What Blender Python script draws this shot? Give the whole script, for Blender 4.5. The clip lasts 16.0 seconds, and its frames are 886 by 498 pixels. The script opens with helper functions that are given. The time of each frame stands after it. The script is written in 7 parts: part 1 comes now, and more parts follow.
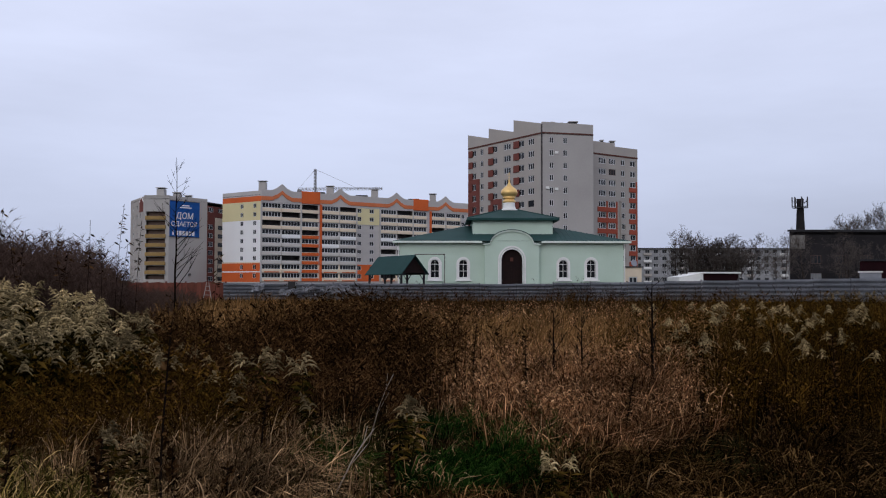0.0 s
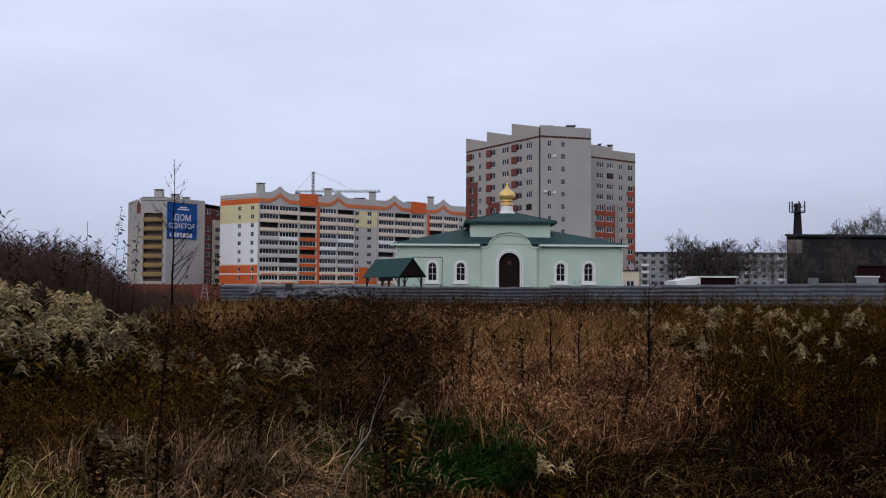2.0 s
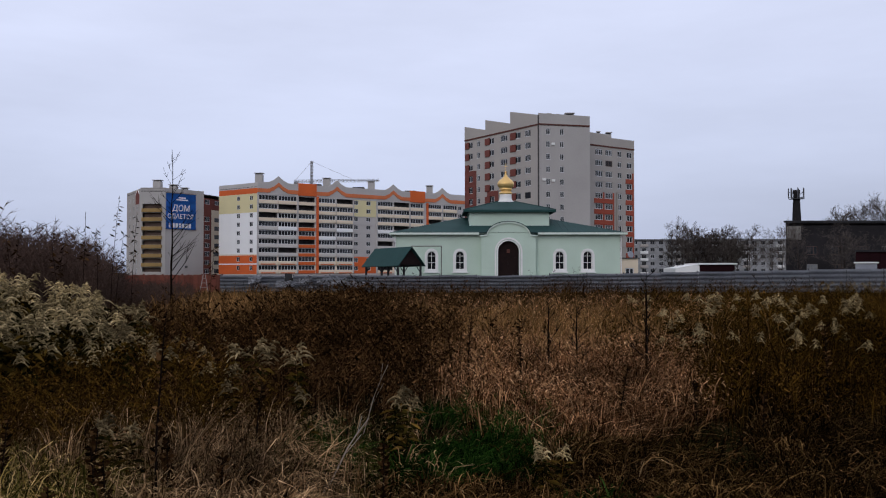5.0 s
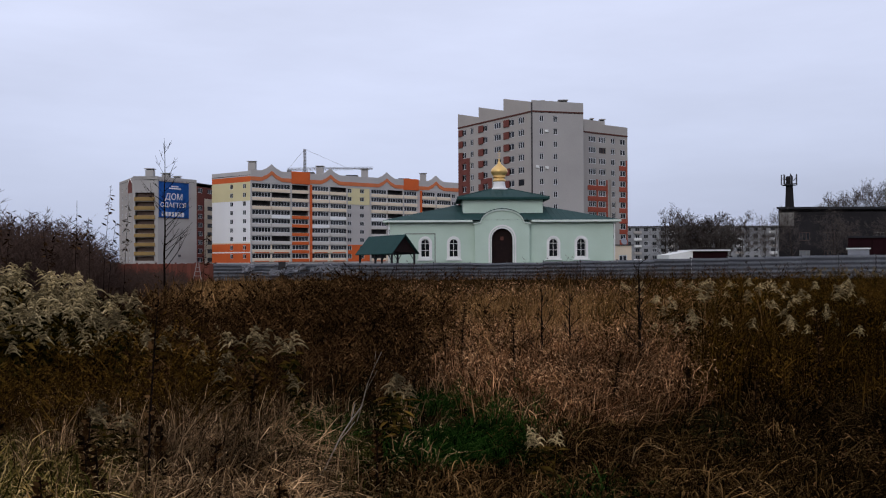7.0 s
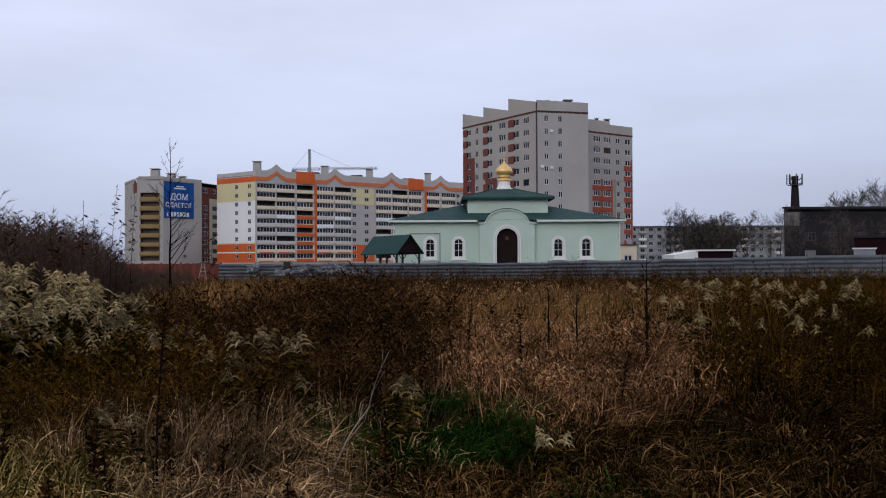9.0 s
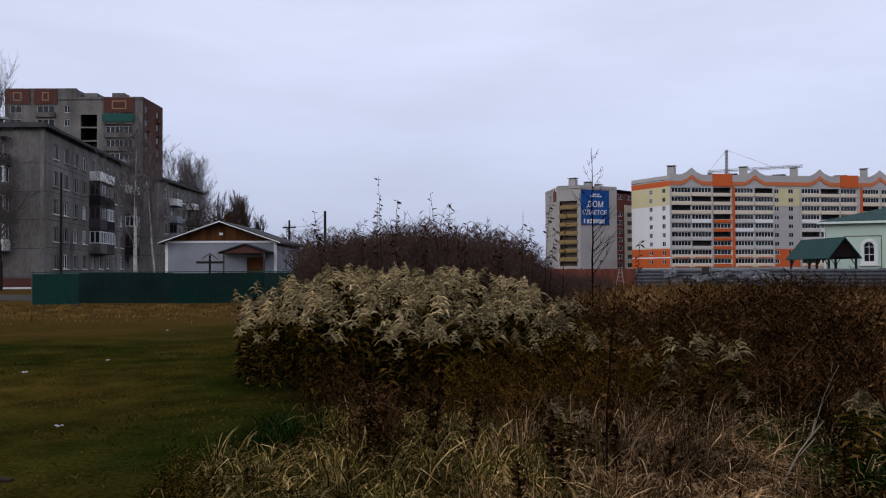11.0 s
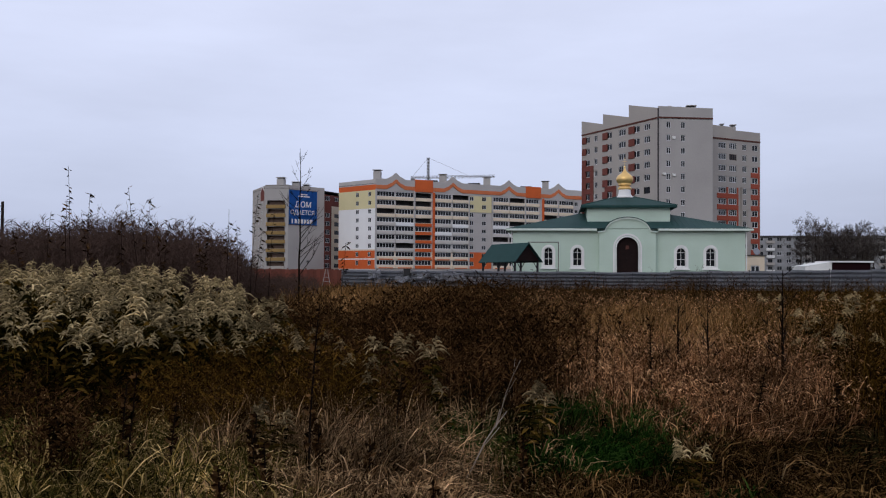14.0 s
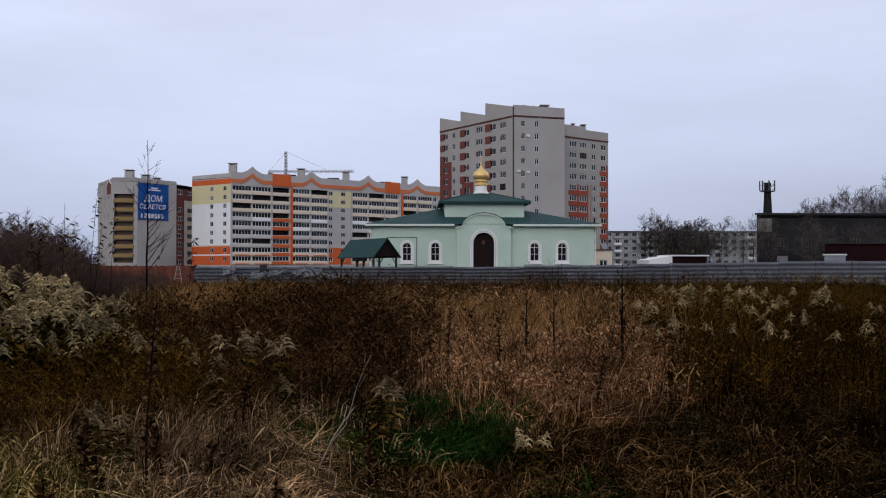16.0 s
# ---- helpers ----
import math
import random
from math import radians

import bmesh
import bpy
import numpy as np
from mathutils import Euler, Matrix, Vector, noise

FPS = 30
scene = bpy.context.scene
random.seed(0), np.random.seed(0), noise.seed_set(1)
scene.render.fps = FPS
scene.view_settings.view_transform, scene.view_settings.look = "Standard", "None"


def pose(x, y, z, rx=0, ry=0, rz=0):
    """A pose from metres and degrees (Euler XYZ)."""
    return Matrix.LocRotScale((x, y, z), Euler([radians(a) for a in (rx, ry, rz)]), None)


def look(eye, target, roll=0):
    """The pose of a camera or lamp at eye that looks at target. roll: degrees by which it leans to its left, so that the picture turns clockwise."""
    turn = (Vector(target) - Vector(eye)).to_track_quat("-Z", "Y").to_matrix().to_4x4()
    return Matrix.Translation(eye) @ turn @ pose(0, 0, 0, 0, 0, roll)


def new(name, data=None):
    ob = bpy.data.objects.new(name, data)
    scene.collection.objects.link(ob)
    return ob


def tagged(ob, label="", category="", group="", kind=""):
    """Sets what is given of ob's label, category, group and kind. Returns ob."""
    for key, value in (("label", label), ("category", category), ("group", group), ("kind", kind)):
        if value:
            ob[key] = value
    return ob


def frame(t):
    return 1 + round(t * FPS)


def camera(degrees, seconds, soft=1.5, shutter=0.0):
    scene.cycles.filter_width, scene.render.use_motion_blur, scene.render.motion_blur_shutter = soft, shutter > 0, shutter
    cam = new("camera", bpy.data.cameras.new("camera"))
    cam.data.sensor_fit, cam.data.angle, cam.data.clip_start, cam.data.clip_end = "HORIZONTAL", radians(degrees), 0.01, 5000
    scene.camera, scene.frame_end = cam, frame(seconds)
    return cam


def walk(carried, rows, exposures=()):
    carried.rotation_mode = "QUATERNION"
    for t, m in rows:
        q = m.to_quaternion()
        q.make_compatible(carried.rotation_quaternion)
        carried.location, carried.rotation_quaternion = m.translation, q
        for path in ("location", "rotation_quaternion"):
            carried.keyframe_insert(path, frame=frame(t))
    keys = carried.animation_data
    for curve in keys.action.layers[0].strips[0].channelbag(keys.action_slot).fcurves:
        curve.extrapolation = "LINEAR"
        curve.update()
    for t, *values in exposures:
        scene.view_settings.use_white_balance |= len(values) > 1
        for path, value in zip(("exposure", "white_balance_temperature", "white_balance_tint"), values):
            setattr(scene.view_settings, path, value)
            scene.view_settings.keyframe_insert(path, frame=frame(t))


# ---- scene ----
cam = camera(54.92, 16.0, soft=1.1)
PATH = (  # seconds, yaw, pitch, roll, x, y, z
    (0, -0.00, 2.13, -0.10, 0.000, 0.000, 1.700),
    (0.5, 0.11, 2.44, -0.11, 0.005, -0.015, 1.703),
    (1, 0.07, 2.32, -0.15, 0.000, 0.001, 1.700),
    (1.5, -0.10, 2.19, -0.16, -0.001, 0.002, 1.689),
    (2, -0.16, 2.33, -0.35, 0.002, -0.004, 1.694),
    (2.5, -0.21, 1.97, -0.27, -0.007, 0.013, 1.689),
    (3, -0.04, 1.29, -0.14, 0.004, 0.019, 1.681),
    (3.5, -0.37, 1.35, 0.17, 0.015, 0.005, 1.686),
    (4, -0.07, 1.71, 0.09, 0.024, -0.020, 1.691),
    (6.5, -0.62, 0.95, 0.10, 0.030, -0.033, 1.689),
    (7, -0.62, 0.75, 0.28, 0.037, -0.024, 1.689),
    (7.5, -0.54, 1.04, 0.38, 0.034, -0.005, 1.686),
    (8, -0.79, 1.05, 0.09, 0.029, -0.010, 1.689),
    (8.5, -0.60, 0.63, -0.13, 0.023, 0.011, 1.683),
    (9, -0.31, 0.75, 0.28, 0.009, 0.009, 1.687),
    (9.5, 4.39, 1.33, 0.59, -0.044, 0.027, 1.691),
    (10, 13.02, 1.56, 0.66, -0.099, -0.023, 1.678),
    (10.2, 16.21, 1.38, 0.75, -0.105, -0.073, 1.688),
    (11.0, 27.0, 1.25, 0.3, -0.16, -0.16, 1.69),
    (11.5, 31.8, 1.0, 0.0, -0.21, -0.23, 1.695),
    (11.9, 32.0, 0.8, -0.2, -0.235, -0.27, 1.70),
    (12.3, 28.27, 0.68, -0.40, -0.242, -0.286, 1.702),
    (12.5, 25.05, 0.81, -0.43, -0.230, -0.285, 1.700),
    (13, 19.04, 0.91, 0.10, -0.225, -0.216, 1.687),
    (13.5, 12.83, 0.86, -0.33, -0.179, -0.217, 1.687),
    (14, 7.50, 1.27, -0.38, -0.147, -0.191, 1.700),
    (14.5, 4.32, 1.06, -0.28, -0.097, -0.213, 1.703),
    (15, 0.58, 0.94, -0.00, -0.056, -0.203, 1.710),
    (15.5, -1.55, 1.20, -0.53, -0.040, -0.220, 1.705),
    (16, -1.91, 0.99, -0.04, -0.048, -0.179, 1.702),
)
walk(cam, [(t, pose(x, y, z) @ pose(0, 0, 0, 0, 0, yaw) @ pose(0, 0, 0, 90 + pitch) @ pose(0, 0, 0, 0, 0, -roll))
           for t, yaw, pitch, roll, x, y, z in PATH],
     exposures=((0, 0.0), (16, 0.0)))

# ---- sky and light: a closed grey autumn overcast, heavier overhead ----
world = bpy.data.worlds.new("overcast_sky")
scene.world = world
world.use_nodes = True
wn, wl = world.node_tree.nodes, world.node_tree.links
wn.clear()
w_out = wn.new("ShaderNodeOutputWorld")
w_bg = wn.new("ShaderNodeBackground")
w_co = wn.new("ShaderNodeTexCoord")
w_sep = wn.new("ShaderNodeSeparateXYZ")
w_ramp = wn.new("ShaderNodeValToRGB")
w_ramp.color_ramp.elements[0].position = 0.0
w_ramp.color_ramp.elements[0].color = (0.485, 0.54, 0.72, 1)
w_ramp.color_ramp.elements[1].position = 0.30
w_ramp.color_ramp.elements[1].color = (0.705, 0.755, 0.965, 1)
w_top = w_ramp.color_ramp.elements.new(1.0)
w_top.color = (0.80, 0.82, 0.95, 1)
w_map = wn.new("ShaderNodeMapping")
w_map.inputs["Scale"].default_value = (1.0, 1.0, 4.5)
w_noise = wn.new("ShaderNodeTexNoise")
w_noise.inputs["Scale"].default_value = 1.7
w_noise.inputs["Detail"].default_value = 6
w_noise.inputs["Roughness"].default_value = 0.55
w_cl = wn.new("ShaderNodeMapRange")
w_cl.inputs["From Min"].default_value, w_cl.inputs["From Max"].default_value = 0.3, 0.7
w_cl.inputs["To Min"].default_value, w_cl.inputs["To Max"].default_value = 0.87, 1.07
w_mul = wn.new("ShaderNodeMix")
w_mul.data_type, w_mul.blend_type = "RGBA", "MULTIPLY"
w_mul.inputs["Factor"].default_value = 1.0
w_gain = wn.new("ShaderNodeMapRange")        # overcast: the zenith is heavier than towards the horizon
w_gain.inputs["From Min"].default_value, w_gain.inputs["From Max"].default_value = 0.25, 1.0
w_gain.inputs["To Min"].default_value, w_gain.inputs["To Max"].default_value = 1.0, 0.85
w_side = wn.new("ShaderNodeMapRange")        # a heavier bank of cloud low over one side of the horizon
w_side.interpolation_type = "SMOOTHSTEP"
w_side.inputs["From Min"].default_value, w_side.inputs["From Max"].default_value = 0.10, 0.48
w_side.inputs["To Min"].default_value, w_side.inputs["To Max"].default_value = 0.0, 0.17
w_low = wn.new("ShaderNodeMapRange")
w_low.interpolation_type = "SMOOTHSTEP"
w_low.inputs["From Min"].default_value, w_low.inputs["From Max"].default_value = 0.04, 0.20
w_low.inputs["To Min"].default_value, w_low.inputs["To Max"].default_value = 1.0, 0.25
w_bank, w_keep, w_all = (wn.new("ShaderNodeMath") for _ in range(3))
w_bank.operation, w_keep.operation, w_all.operation = "MULTIPLY", "SUBTRACT", "MULTIPLY"
w_keep.inputs[0].default_value = 1.0
w_sky = wn.new("ShaderNodeTexSky")
w_sky.sky_type = "NISHITA"
w_sky.sun_disc = False
w_sky.sun_elevation, w_sky.sun_rotation = radians(24), radians(200)
w_sky.air_density, w_sky.dust_density = 1.0, 4.0
w_add = wn.new("ShaderNodeMix")
w_add.data_type, w_add.blend_type = "RGBA", "ADD"
w_add.inputs["Factor"].default_value = 0.01
for a, b in ((w_co.outputs["Generated"], w_sep.inputs[0]), (w_sep.outputs["Z"], w_ramp.inputs["Fac"]),
             (w_co.outputs["Generated"], w_map.inputs["Vector"]), (w_map.outputs[0], w_noise.inputs["Vector"]),
             (w_noise.outputs["Fac"], w_cl.inputs["Value"]), (w_ramp.outputs["Color"], w_mul.inputs[6]),
             (w_cl.outputs["Result"], w_mul.inputs[7]), (w_mul.outputs[2], w_add.inputs[6]), (w_sky.outputs["Color"], w_add.inputs[7]),
             (w_sep.outputs["Z"], w_gain.inputs["Value"]), (w_sep.outputs["X"], w_side.inputs["Value"]), (w_sep.outputs["Z"], w_low.inputs["Value"]),
             (w_side.outputs["Result"], w_bank.inputs[0]), (w_low.outputs["Result"], w_bank.inputs[1]), (w_bank.outputs[0], w_keep.inputs[1]),
             (w_gain.outputs["Result"], w_all.inputs[0]), (w_keep.outputs[0], w_all.inputs[1]), (w_all.outputs[0], w_bg.inputs["Strength"]),
             (w_add.outputs[2], w_bg.inputs["Color"]), (w_bg.outputs[0], w_out.inputs[0])):
    wl.new(a, b)

sun_data = bpy.data.lights.new("sun", "SUN")
sun_data.energy, sun_data.angle, sun_data.color = 0.5, radians(30), (1.0, 0.97, 0.93)
sun = new("sun", sun_data)
sun.matrix_basis = look((-20, -60, 28), (0, 0, 0))
# ---- materials ----
def mat(name, a, b=None, rough=0.85, scale=0.8, fine=14.0, bump=0.15, metal=0.0, spec=0.3, island=0.0, obj=0.0, stretch=(1, 1, 1), dist=0.02):
    """Two tones mixed by noise at two scales, with fine relief; island, obj: spread of value per loose piece or per object."""
    m = bpy.data.materials.new(name)
    m.use_nodes = True
    n, l = m.node_tree.nodes, m.node_tree.links
    p = n["Principled BSDF"]
    b = b or tuple(c * 0.8 for c in a)
    co = n.new("ShaderNodeTexCoord")
    mp = n.new("ShaderNodeMapping")
    mp.inputs["Scale"].default_value = stretch
    l.new(co.outputs["Object"], mp.inputs["Vector"])
    n1, n2 = n.new("ShaderNodeTexNoise"), n.new("ShaderNodeTexNoise")
    n1.inputs["Scale"].default_value, n1.inputs["Detail"].default_value = scale, 4
    n2.inputs["Scale"].default_value, n2.inputs["Detail"].default_value = fine, 3
    l.new(mp.outputs[0], n1.inputs["Vector"])
    l.new(mp.outputs[0], n2.inputs["Vector"])
    add = n.new("ShaderNodeMath")
    add.operation = "MULTIPLY_ADD"
    add.inputs[1].default_value = 0.4
    l.new(n2.outputs["Fac"], add.inputs[0])
    l.new(n1.outputs["Fac"], add.inputs[2])
    ramp = n.new("ShaderNodeValToRGB")
    ramp.color_ramp.elements[0].position, ramp.color_ramp.elements[1].position = 0.5, 0.92
    ramp.color_ramp.elements[0].color, ramp.color_ramp.elements[1].color = (*a, 1), (*b, 1)
    l.new(add.outputs[0], ramp.inputs["Fac"])
    colour = ramp.outputs["Color"]
    for amount, node, socket in ((island, "ShaderNodeNewGeometry", "Random Per Island"), (obj, "ShaderNodeObjectInfo", "Random")):
        if amount:
            src = n.new(node)
            mr = n.new("ShaderNodeMapRange")
            mr.inputs["To Min"].default_value, mr.inputs["To Max"].default_value = 1 - amount, 1 + amount
            l.new(src.outputs[socket], mr.inputs["Value"])
            hsv = n.new("ShaderNodeHueSaturation")
            l.new(mr.outputs[0], hsv.inputs["Value"])
            l.new(colour, hsv.inputs["Color"])
            colour = hsv.outputs["Color"]
    l.new(colour, p.inputs["Base Color"])
    p.inputs["Roughness"].default_value, p.inputs["Metallic"].default_value = rough, metal
    p.inputs["Specular IOR Level"].default_value = spec
    if bump:
        bp = n.new("ShaderNodeBump")
        bp.inputs["Strength"].default_value, bp.inputs["Distance"].default_value = bump, dist
        l.new(n2.outputs["Fac"], bp.inputs["Height"])
        l.new(bp.outputs[0], p.inputs["Normal"])
    return m


def leaf_mat(name, tones, rough=0.8, spread=0.6, tuft=2.6):
    """Dry or green blades: one of several tones for each loose blade, lighter or darker at random."""
    m = bpy.data.materials.new(name)
    m.use_nodes = True
    n, l = m.node_tree.nodes, m.node_tree.links
    p = n["Principled BSDF"]
    geo = n.new("ShaderNodeNewGeometry")
    ramp = n.new("ShaderNodeValToRGB")
    e = ramp.color_ramp.elements
    while len(e) < len(tones):
        e.new(0.5)
    for i, c in enumerate(tones):
        e[i].position, e[i].color = i / (len(tones) - 1), (c[0] * 1.0, c[1] * 0.85, c[2] * 0.60, 1)
    l.new(geo.outputs["Random Per Island"], ramp.inputs["Fac"])
    co = n.new("ShaderNodeTexCoord")
    nz = n.new("ShaderNodeTexNoise")
    nz.inputs["Scale"].default_value, nz.inputs["Detail"].default_value = 0.7, 3
    l.new(co.outputs["Object"], nz.inputs["Vector"])
    mr = n.new("ShaderNodeMapRange")
    mr.inputs["From Min"].default_value, mr.inputs["From Max"].default_value = 0.3, 0.7
    mr.inputs["To Min"].default_value, mr.inputs["To Max"].default_value = 1 - spread, 1 + spread
    l.new(nz.outputs["Fac"], mr.inputs["Value"])
    nt = n.new("ShaderNodeTexNoise")
    nt.inputs["Scale"].default_value, nt.inputs["Detail"].default_value = tuft, 2
    l.new(co.outputs["Object"], nt.inputs["Vector"])
    mt = n.new("ShaderNodeMapRange")
    mt.inputs["From Min"].default_value, mt.inputs["From Max"].default_value = 0.32, 0.68
    mt.inputs["To Min"].default_value, mt.inputs["To Max"].default_value = 0.35, 1.5
    l.new(nt.outputs["Fac"], mt.inputs["Value"])
    both = n.new("ShaderNodeMath")
    both.operation = "MULTIPLY"
    l.new(mr.outputs[0], both.inputs[0])
    l.new(mt.outputs[0], both.inputs[1])
    hsv = n.new("ShaderNodeHueSaturation")
    l.new(both.outputs[0], hsv.inputs["Value"])
    l.new(ramp.outputs["Color"], hsv.inputs["Color"])
    l.new(hsv.outputs["Color"], p.inputs["Base Color"])
    p.inputs["Roughness"].default_value = rough
    p.inputs["Specular IOR Level"].default_value = 0.0
    return m


M_MINT = mat("mint_plaster", (0.525, 0.645, 0.55), (0.455, 0.57, 0.475), 0.9, 0.35, 9)
M_WHITE = mat("white_paint", (0.80, 0.80, 0.78), (0.70, 0.70, 0.68), 0.7, 0.9, 12)
M_ROOF = mat("green_metal_roof", (0.013, 0.046, 0.043), (0.019, 0.060, 0.056), 0.7, 0.5, 8, 0.1, 0.0, 0.15)
M_GOLD = mat("gilded_metal", (0.88, 0.60, 0.24), (0.78, 0.50, 0.18), 0.38, 2, 20, 0.03, 0.6)
M_DOOR = mat("dark_brown_door", (0.011, 0.006, 0.006), (0.018, 0.009, 0.008), 0.7, 2, 20, spec=0.1)
M_PANE = mat("window_glass", (0.015, 0.018, 0.022), (0.03, 0.034, 0.04), 0.12, 0.4, 3, 0, 0.0, 0.22, obj=0.5)
M_CURTAIN = mat("curtained_glass", (0.28, 0.29, 0.30), (0.18, 0.19, 0.20), 0.15, 0.6, 4, 0, 0.0, 0.5, obj=0.5)
M_PVC = mat("white_window_frame", (0.70, 0.71, 0.72), (0.60, 0.61, 0.62), 0.5, 1, 10, 0)
M_BROWNFRAME = mat("brown_window_frame", (0.10, 0.06, 0.045), None, 0.6)
M_GREYBRICK = mat("grey_silicate_brick", (0.43, 0.410, 0.392), (0.37, 0.352, 0.338), 0.92, 0.12, 3, spec=0.1)
M_PALEBRICK = mat("pale_brick", (0.42, 0.385, 0.35), (0.36, 0.335, 0.31), 0.92, 0.12, 3, spec=0.1)
M_BLOCKGREY = mat("pale_grey_facade", (0.51, 0.482, 0.465), (0.43, 0.408, 0.395), 0.92, 0.12, 3, spec=0.1)
M_BLOCKPALE = mat("light_grey_spandrel", (0.62, 0.585, 0.55), (0.53, 0.50, 0.47), 0.92, 0.12, 3, spec=0.1)
M_CREAM = mat("cream_wall", (0.78, 0.655, 0.50), (0.69, 0.58, 0.45), 0.9, 0.15, 3)
M_YELLOW = mat("pale_yellow_wall", (0.70, 0.62, 0.36), (0.64, 0.57, 0.33), 0.9, 0.15, 3)
M_WWALL = mat("white_wall", (0.86, 0.86, 0.86), (0.80, 0.80, 0.80), 0.9, 0.12, 3)
M_ORANGE = mat("orange_paint", (0.66, 0.135, 0.040), (0.56, 0.115, 0.036), 0.85, 0.2, 3, spec=0.1)
M_REDBRICK = mat("red_brick", (0.185, 0.062, 0.050), (0.140, 0.050, 0.041), 0.92, 0.2, 4, spec=0.1)
M_WINGBRICK = mat("orange_red_brick", (0.36, 0.088, 0.055), (0.29, 0.070, 0.046), 0.92, 0.2, 4, spec=0.1)
M_OCHRE = mat("ochre_balcony", (0.33, 0.215, 0.08), (0.26, 0.17, 0.065), 0.85, 0.3, 5)
M_BLUE = mat("blue_banner_cloth", (0.020, 0.16, 0.56), (0.018, 0.13, 0.48), 0.7, 0.3, 4, 0.05)
M_INK = mat("white_print", (0.75, 0.78, 0.82), None, 0.8, 1, 5, 0)
M_STEEL = mat("galvanised_sheet", (0.235, 0.245, 0.268), (0.145, 0.152, 0.168), 0.65, 0.5, 6, 0.1, 0.1, 0.15, obj=0.15)
M_PALESHEET = mat("pale_bent_sheet", (0.46, 0.47, 0.51), (0.15, 0.155, 0.17), 0.5, 1.2, 8, 0.1, 0.2)
M_RUST = mat("red_brown_boards", (0.16, 0.045, 0.028), (0.11, 0.036, 0.024), 0.85, 0.8, 9, obj=0.25)
M_BLACK = mat("black_paint", (0.012, 0.012, 0.014), (0.02, 0.02, 0.022), 0.6)
M_CRANE = mat("weathered_crane_paint", (0.24, 0.235, 0.24), (0.17, 0.165, 0.165), 0.7, 1, 9)
M_IRON = mat("grey_steel", (0.09, 0.09, 0.10), (0.06, 0.06, 0.065), 0.6, 1, 9)
M_GREENSHEET = mat("green_fence_sheet", (0.020, 0.100, 0.080), (0.030, 0.060, 0.053), 0.8, 0.35, 5, 0.1, spec=0.05, obj=0.4)
M_GREYGREEN = mat("weathered_grey_green_sheet", (0.036, 0.080, 0.071), (0.026, 0.052, 0.048), 0.85, 0.6, 5, 0.1, spec=0.05, obj=0.3)
M_SIDING = mat("white_siding", (0.30, 0.315, 0.355), (0.21, 0.22, 0.25), 0.8, 0.6, 8, spec=0.1)
M_VARNISH = mat("brown_varnished_boards", (0.115, 0.046, 0.018), (0.065, 0.028, 0.012), 0.8, 1, 12, spec=0.05, obj=0.3)
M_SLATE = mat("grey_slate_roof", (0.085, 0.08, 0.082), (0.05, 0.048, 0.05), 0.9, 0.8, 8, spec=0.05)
M_OLDPANEL = mat("weathered_grey_panel", (0.235, 0.222, 0.205), (0.085, 0.078, 0.072), 0.95, 0.40, 5, spec=0.05, stretch=(1, 1, 0.35))
M_PALEPANEL = mat("pale_grey_panel", (0.34, 0.345, 0.355), (0.22, 0.222, 0.225), 0.95, 0.3, 5, spec=0.05)
M_OLDRED = mat("weathered_brown_brick", (0.125, 0.054, 0.043), (0.095, 0.043, 0.036), 0.95, 0.3, 4, spec=0.05)
M_DARKBRICK = mat("sooty_brick", (0.032, 0.029, 0.031), (0.018, 0.017, 0.018), 0.95, 0.25, 3, spec=0.05)
M_MAROON = mat("maroon_sheet", (0.020, 0.006, 0.008), (0.013, 0.005, 0.006), 0.8, 0.4, 6, spec=0.05)
M_BARK = mat("grey_brown_bark", (0.040, 0.030, 0.024), (0.026, 0.019, 0.016), 0.95, 3, 25, spec=0.03)
M_SAPLING = mat("dark_sapling_bark", (0.012, 0.008, 0.006), (0.007, 0.005, 0.004), 0.95, 3, 25, spec=0.0)
M_BIRCH = mat("birch_bark", (0.62, 0.60, 0.56), (0.24, 0.22, 0.21), 0.9, 1.2, 9, stretch=(1, 1, 2.5))
M_TWIG = mat("bare_twigs", (0.042, 0.033, 0.030), (0.026, 0.021, 0.019), 0.95, 2, 12, 0, spec=0.02, island=0.4)
M_TWIGPALE = mat("pale_bare_twigs", (0.15, 0.13, 0.125), (0.10, 0.09, 0.085), 0.95, 2, 12, 0, spec=0.02, island=0.4)
M_TWIGMID = mat("grey_brown_twigs", (0.105, 0.088, 0.078), (0.068, 0.057, 0.051), 0.95, 2, 12, 0, spec=0.02, island=0.4)
M_ASPHALT = mat("old_asphalt", (0.050, 0.044, 0.039), (0.072, 0.063, 0.055), 0.95, 0.4, 12, spec=0.05)
M_WOODPOLE = mat("weathered_pole", (0.030, 0.025, 0.022), (0.020, 0.017, 0.015), 0.95, 2, 15, spec=0.03)
M_STICK = mat("pale_dry_stick", (0.36, 0.30, 0.25), (0.24, 0.19, 0.15), 0.9, 4, 30, spec=0.05)
M_PAPER = mat("litter_paper", (0.75, 0.75, 0.75), (0.65, 0.65, 0.65), 0.8)
M_SALMON = mat("salmon_orange_paint", (0.66, 0.20, 0.085), (0.56, 0.17, 0.075), 0.88, 0.2, 3, spec=0.1)
M_SHRUB = mat("brown_shrub_twigs", (0.082, 0.052, 0.040), (0.052, 0.033, 0.026), 0.95, 0.6, 12, 0, spec=0.02, island=0.45)
M_MINTPALE = mat("pale_mint_trim", (0.70, 0.78, 0.70), (0.62, 0.71, 0.63), 0.85, 0.8, 10, spec=0.1)

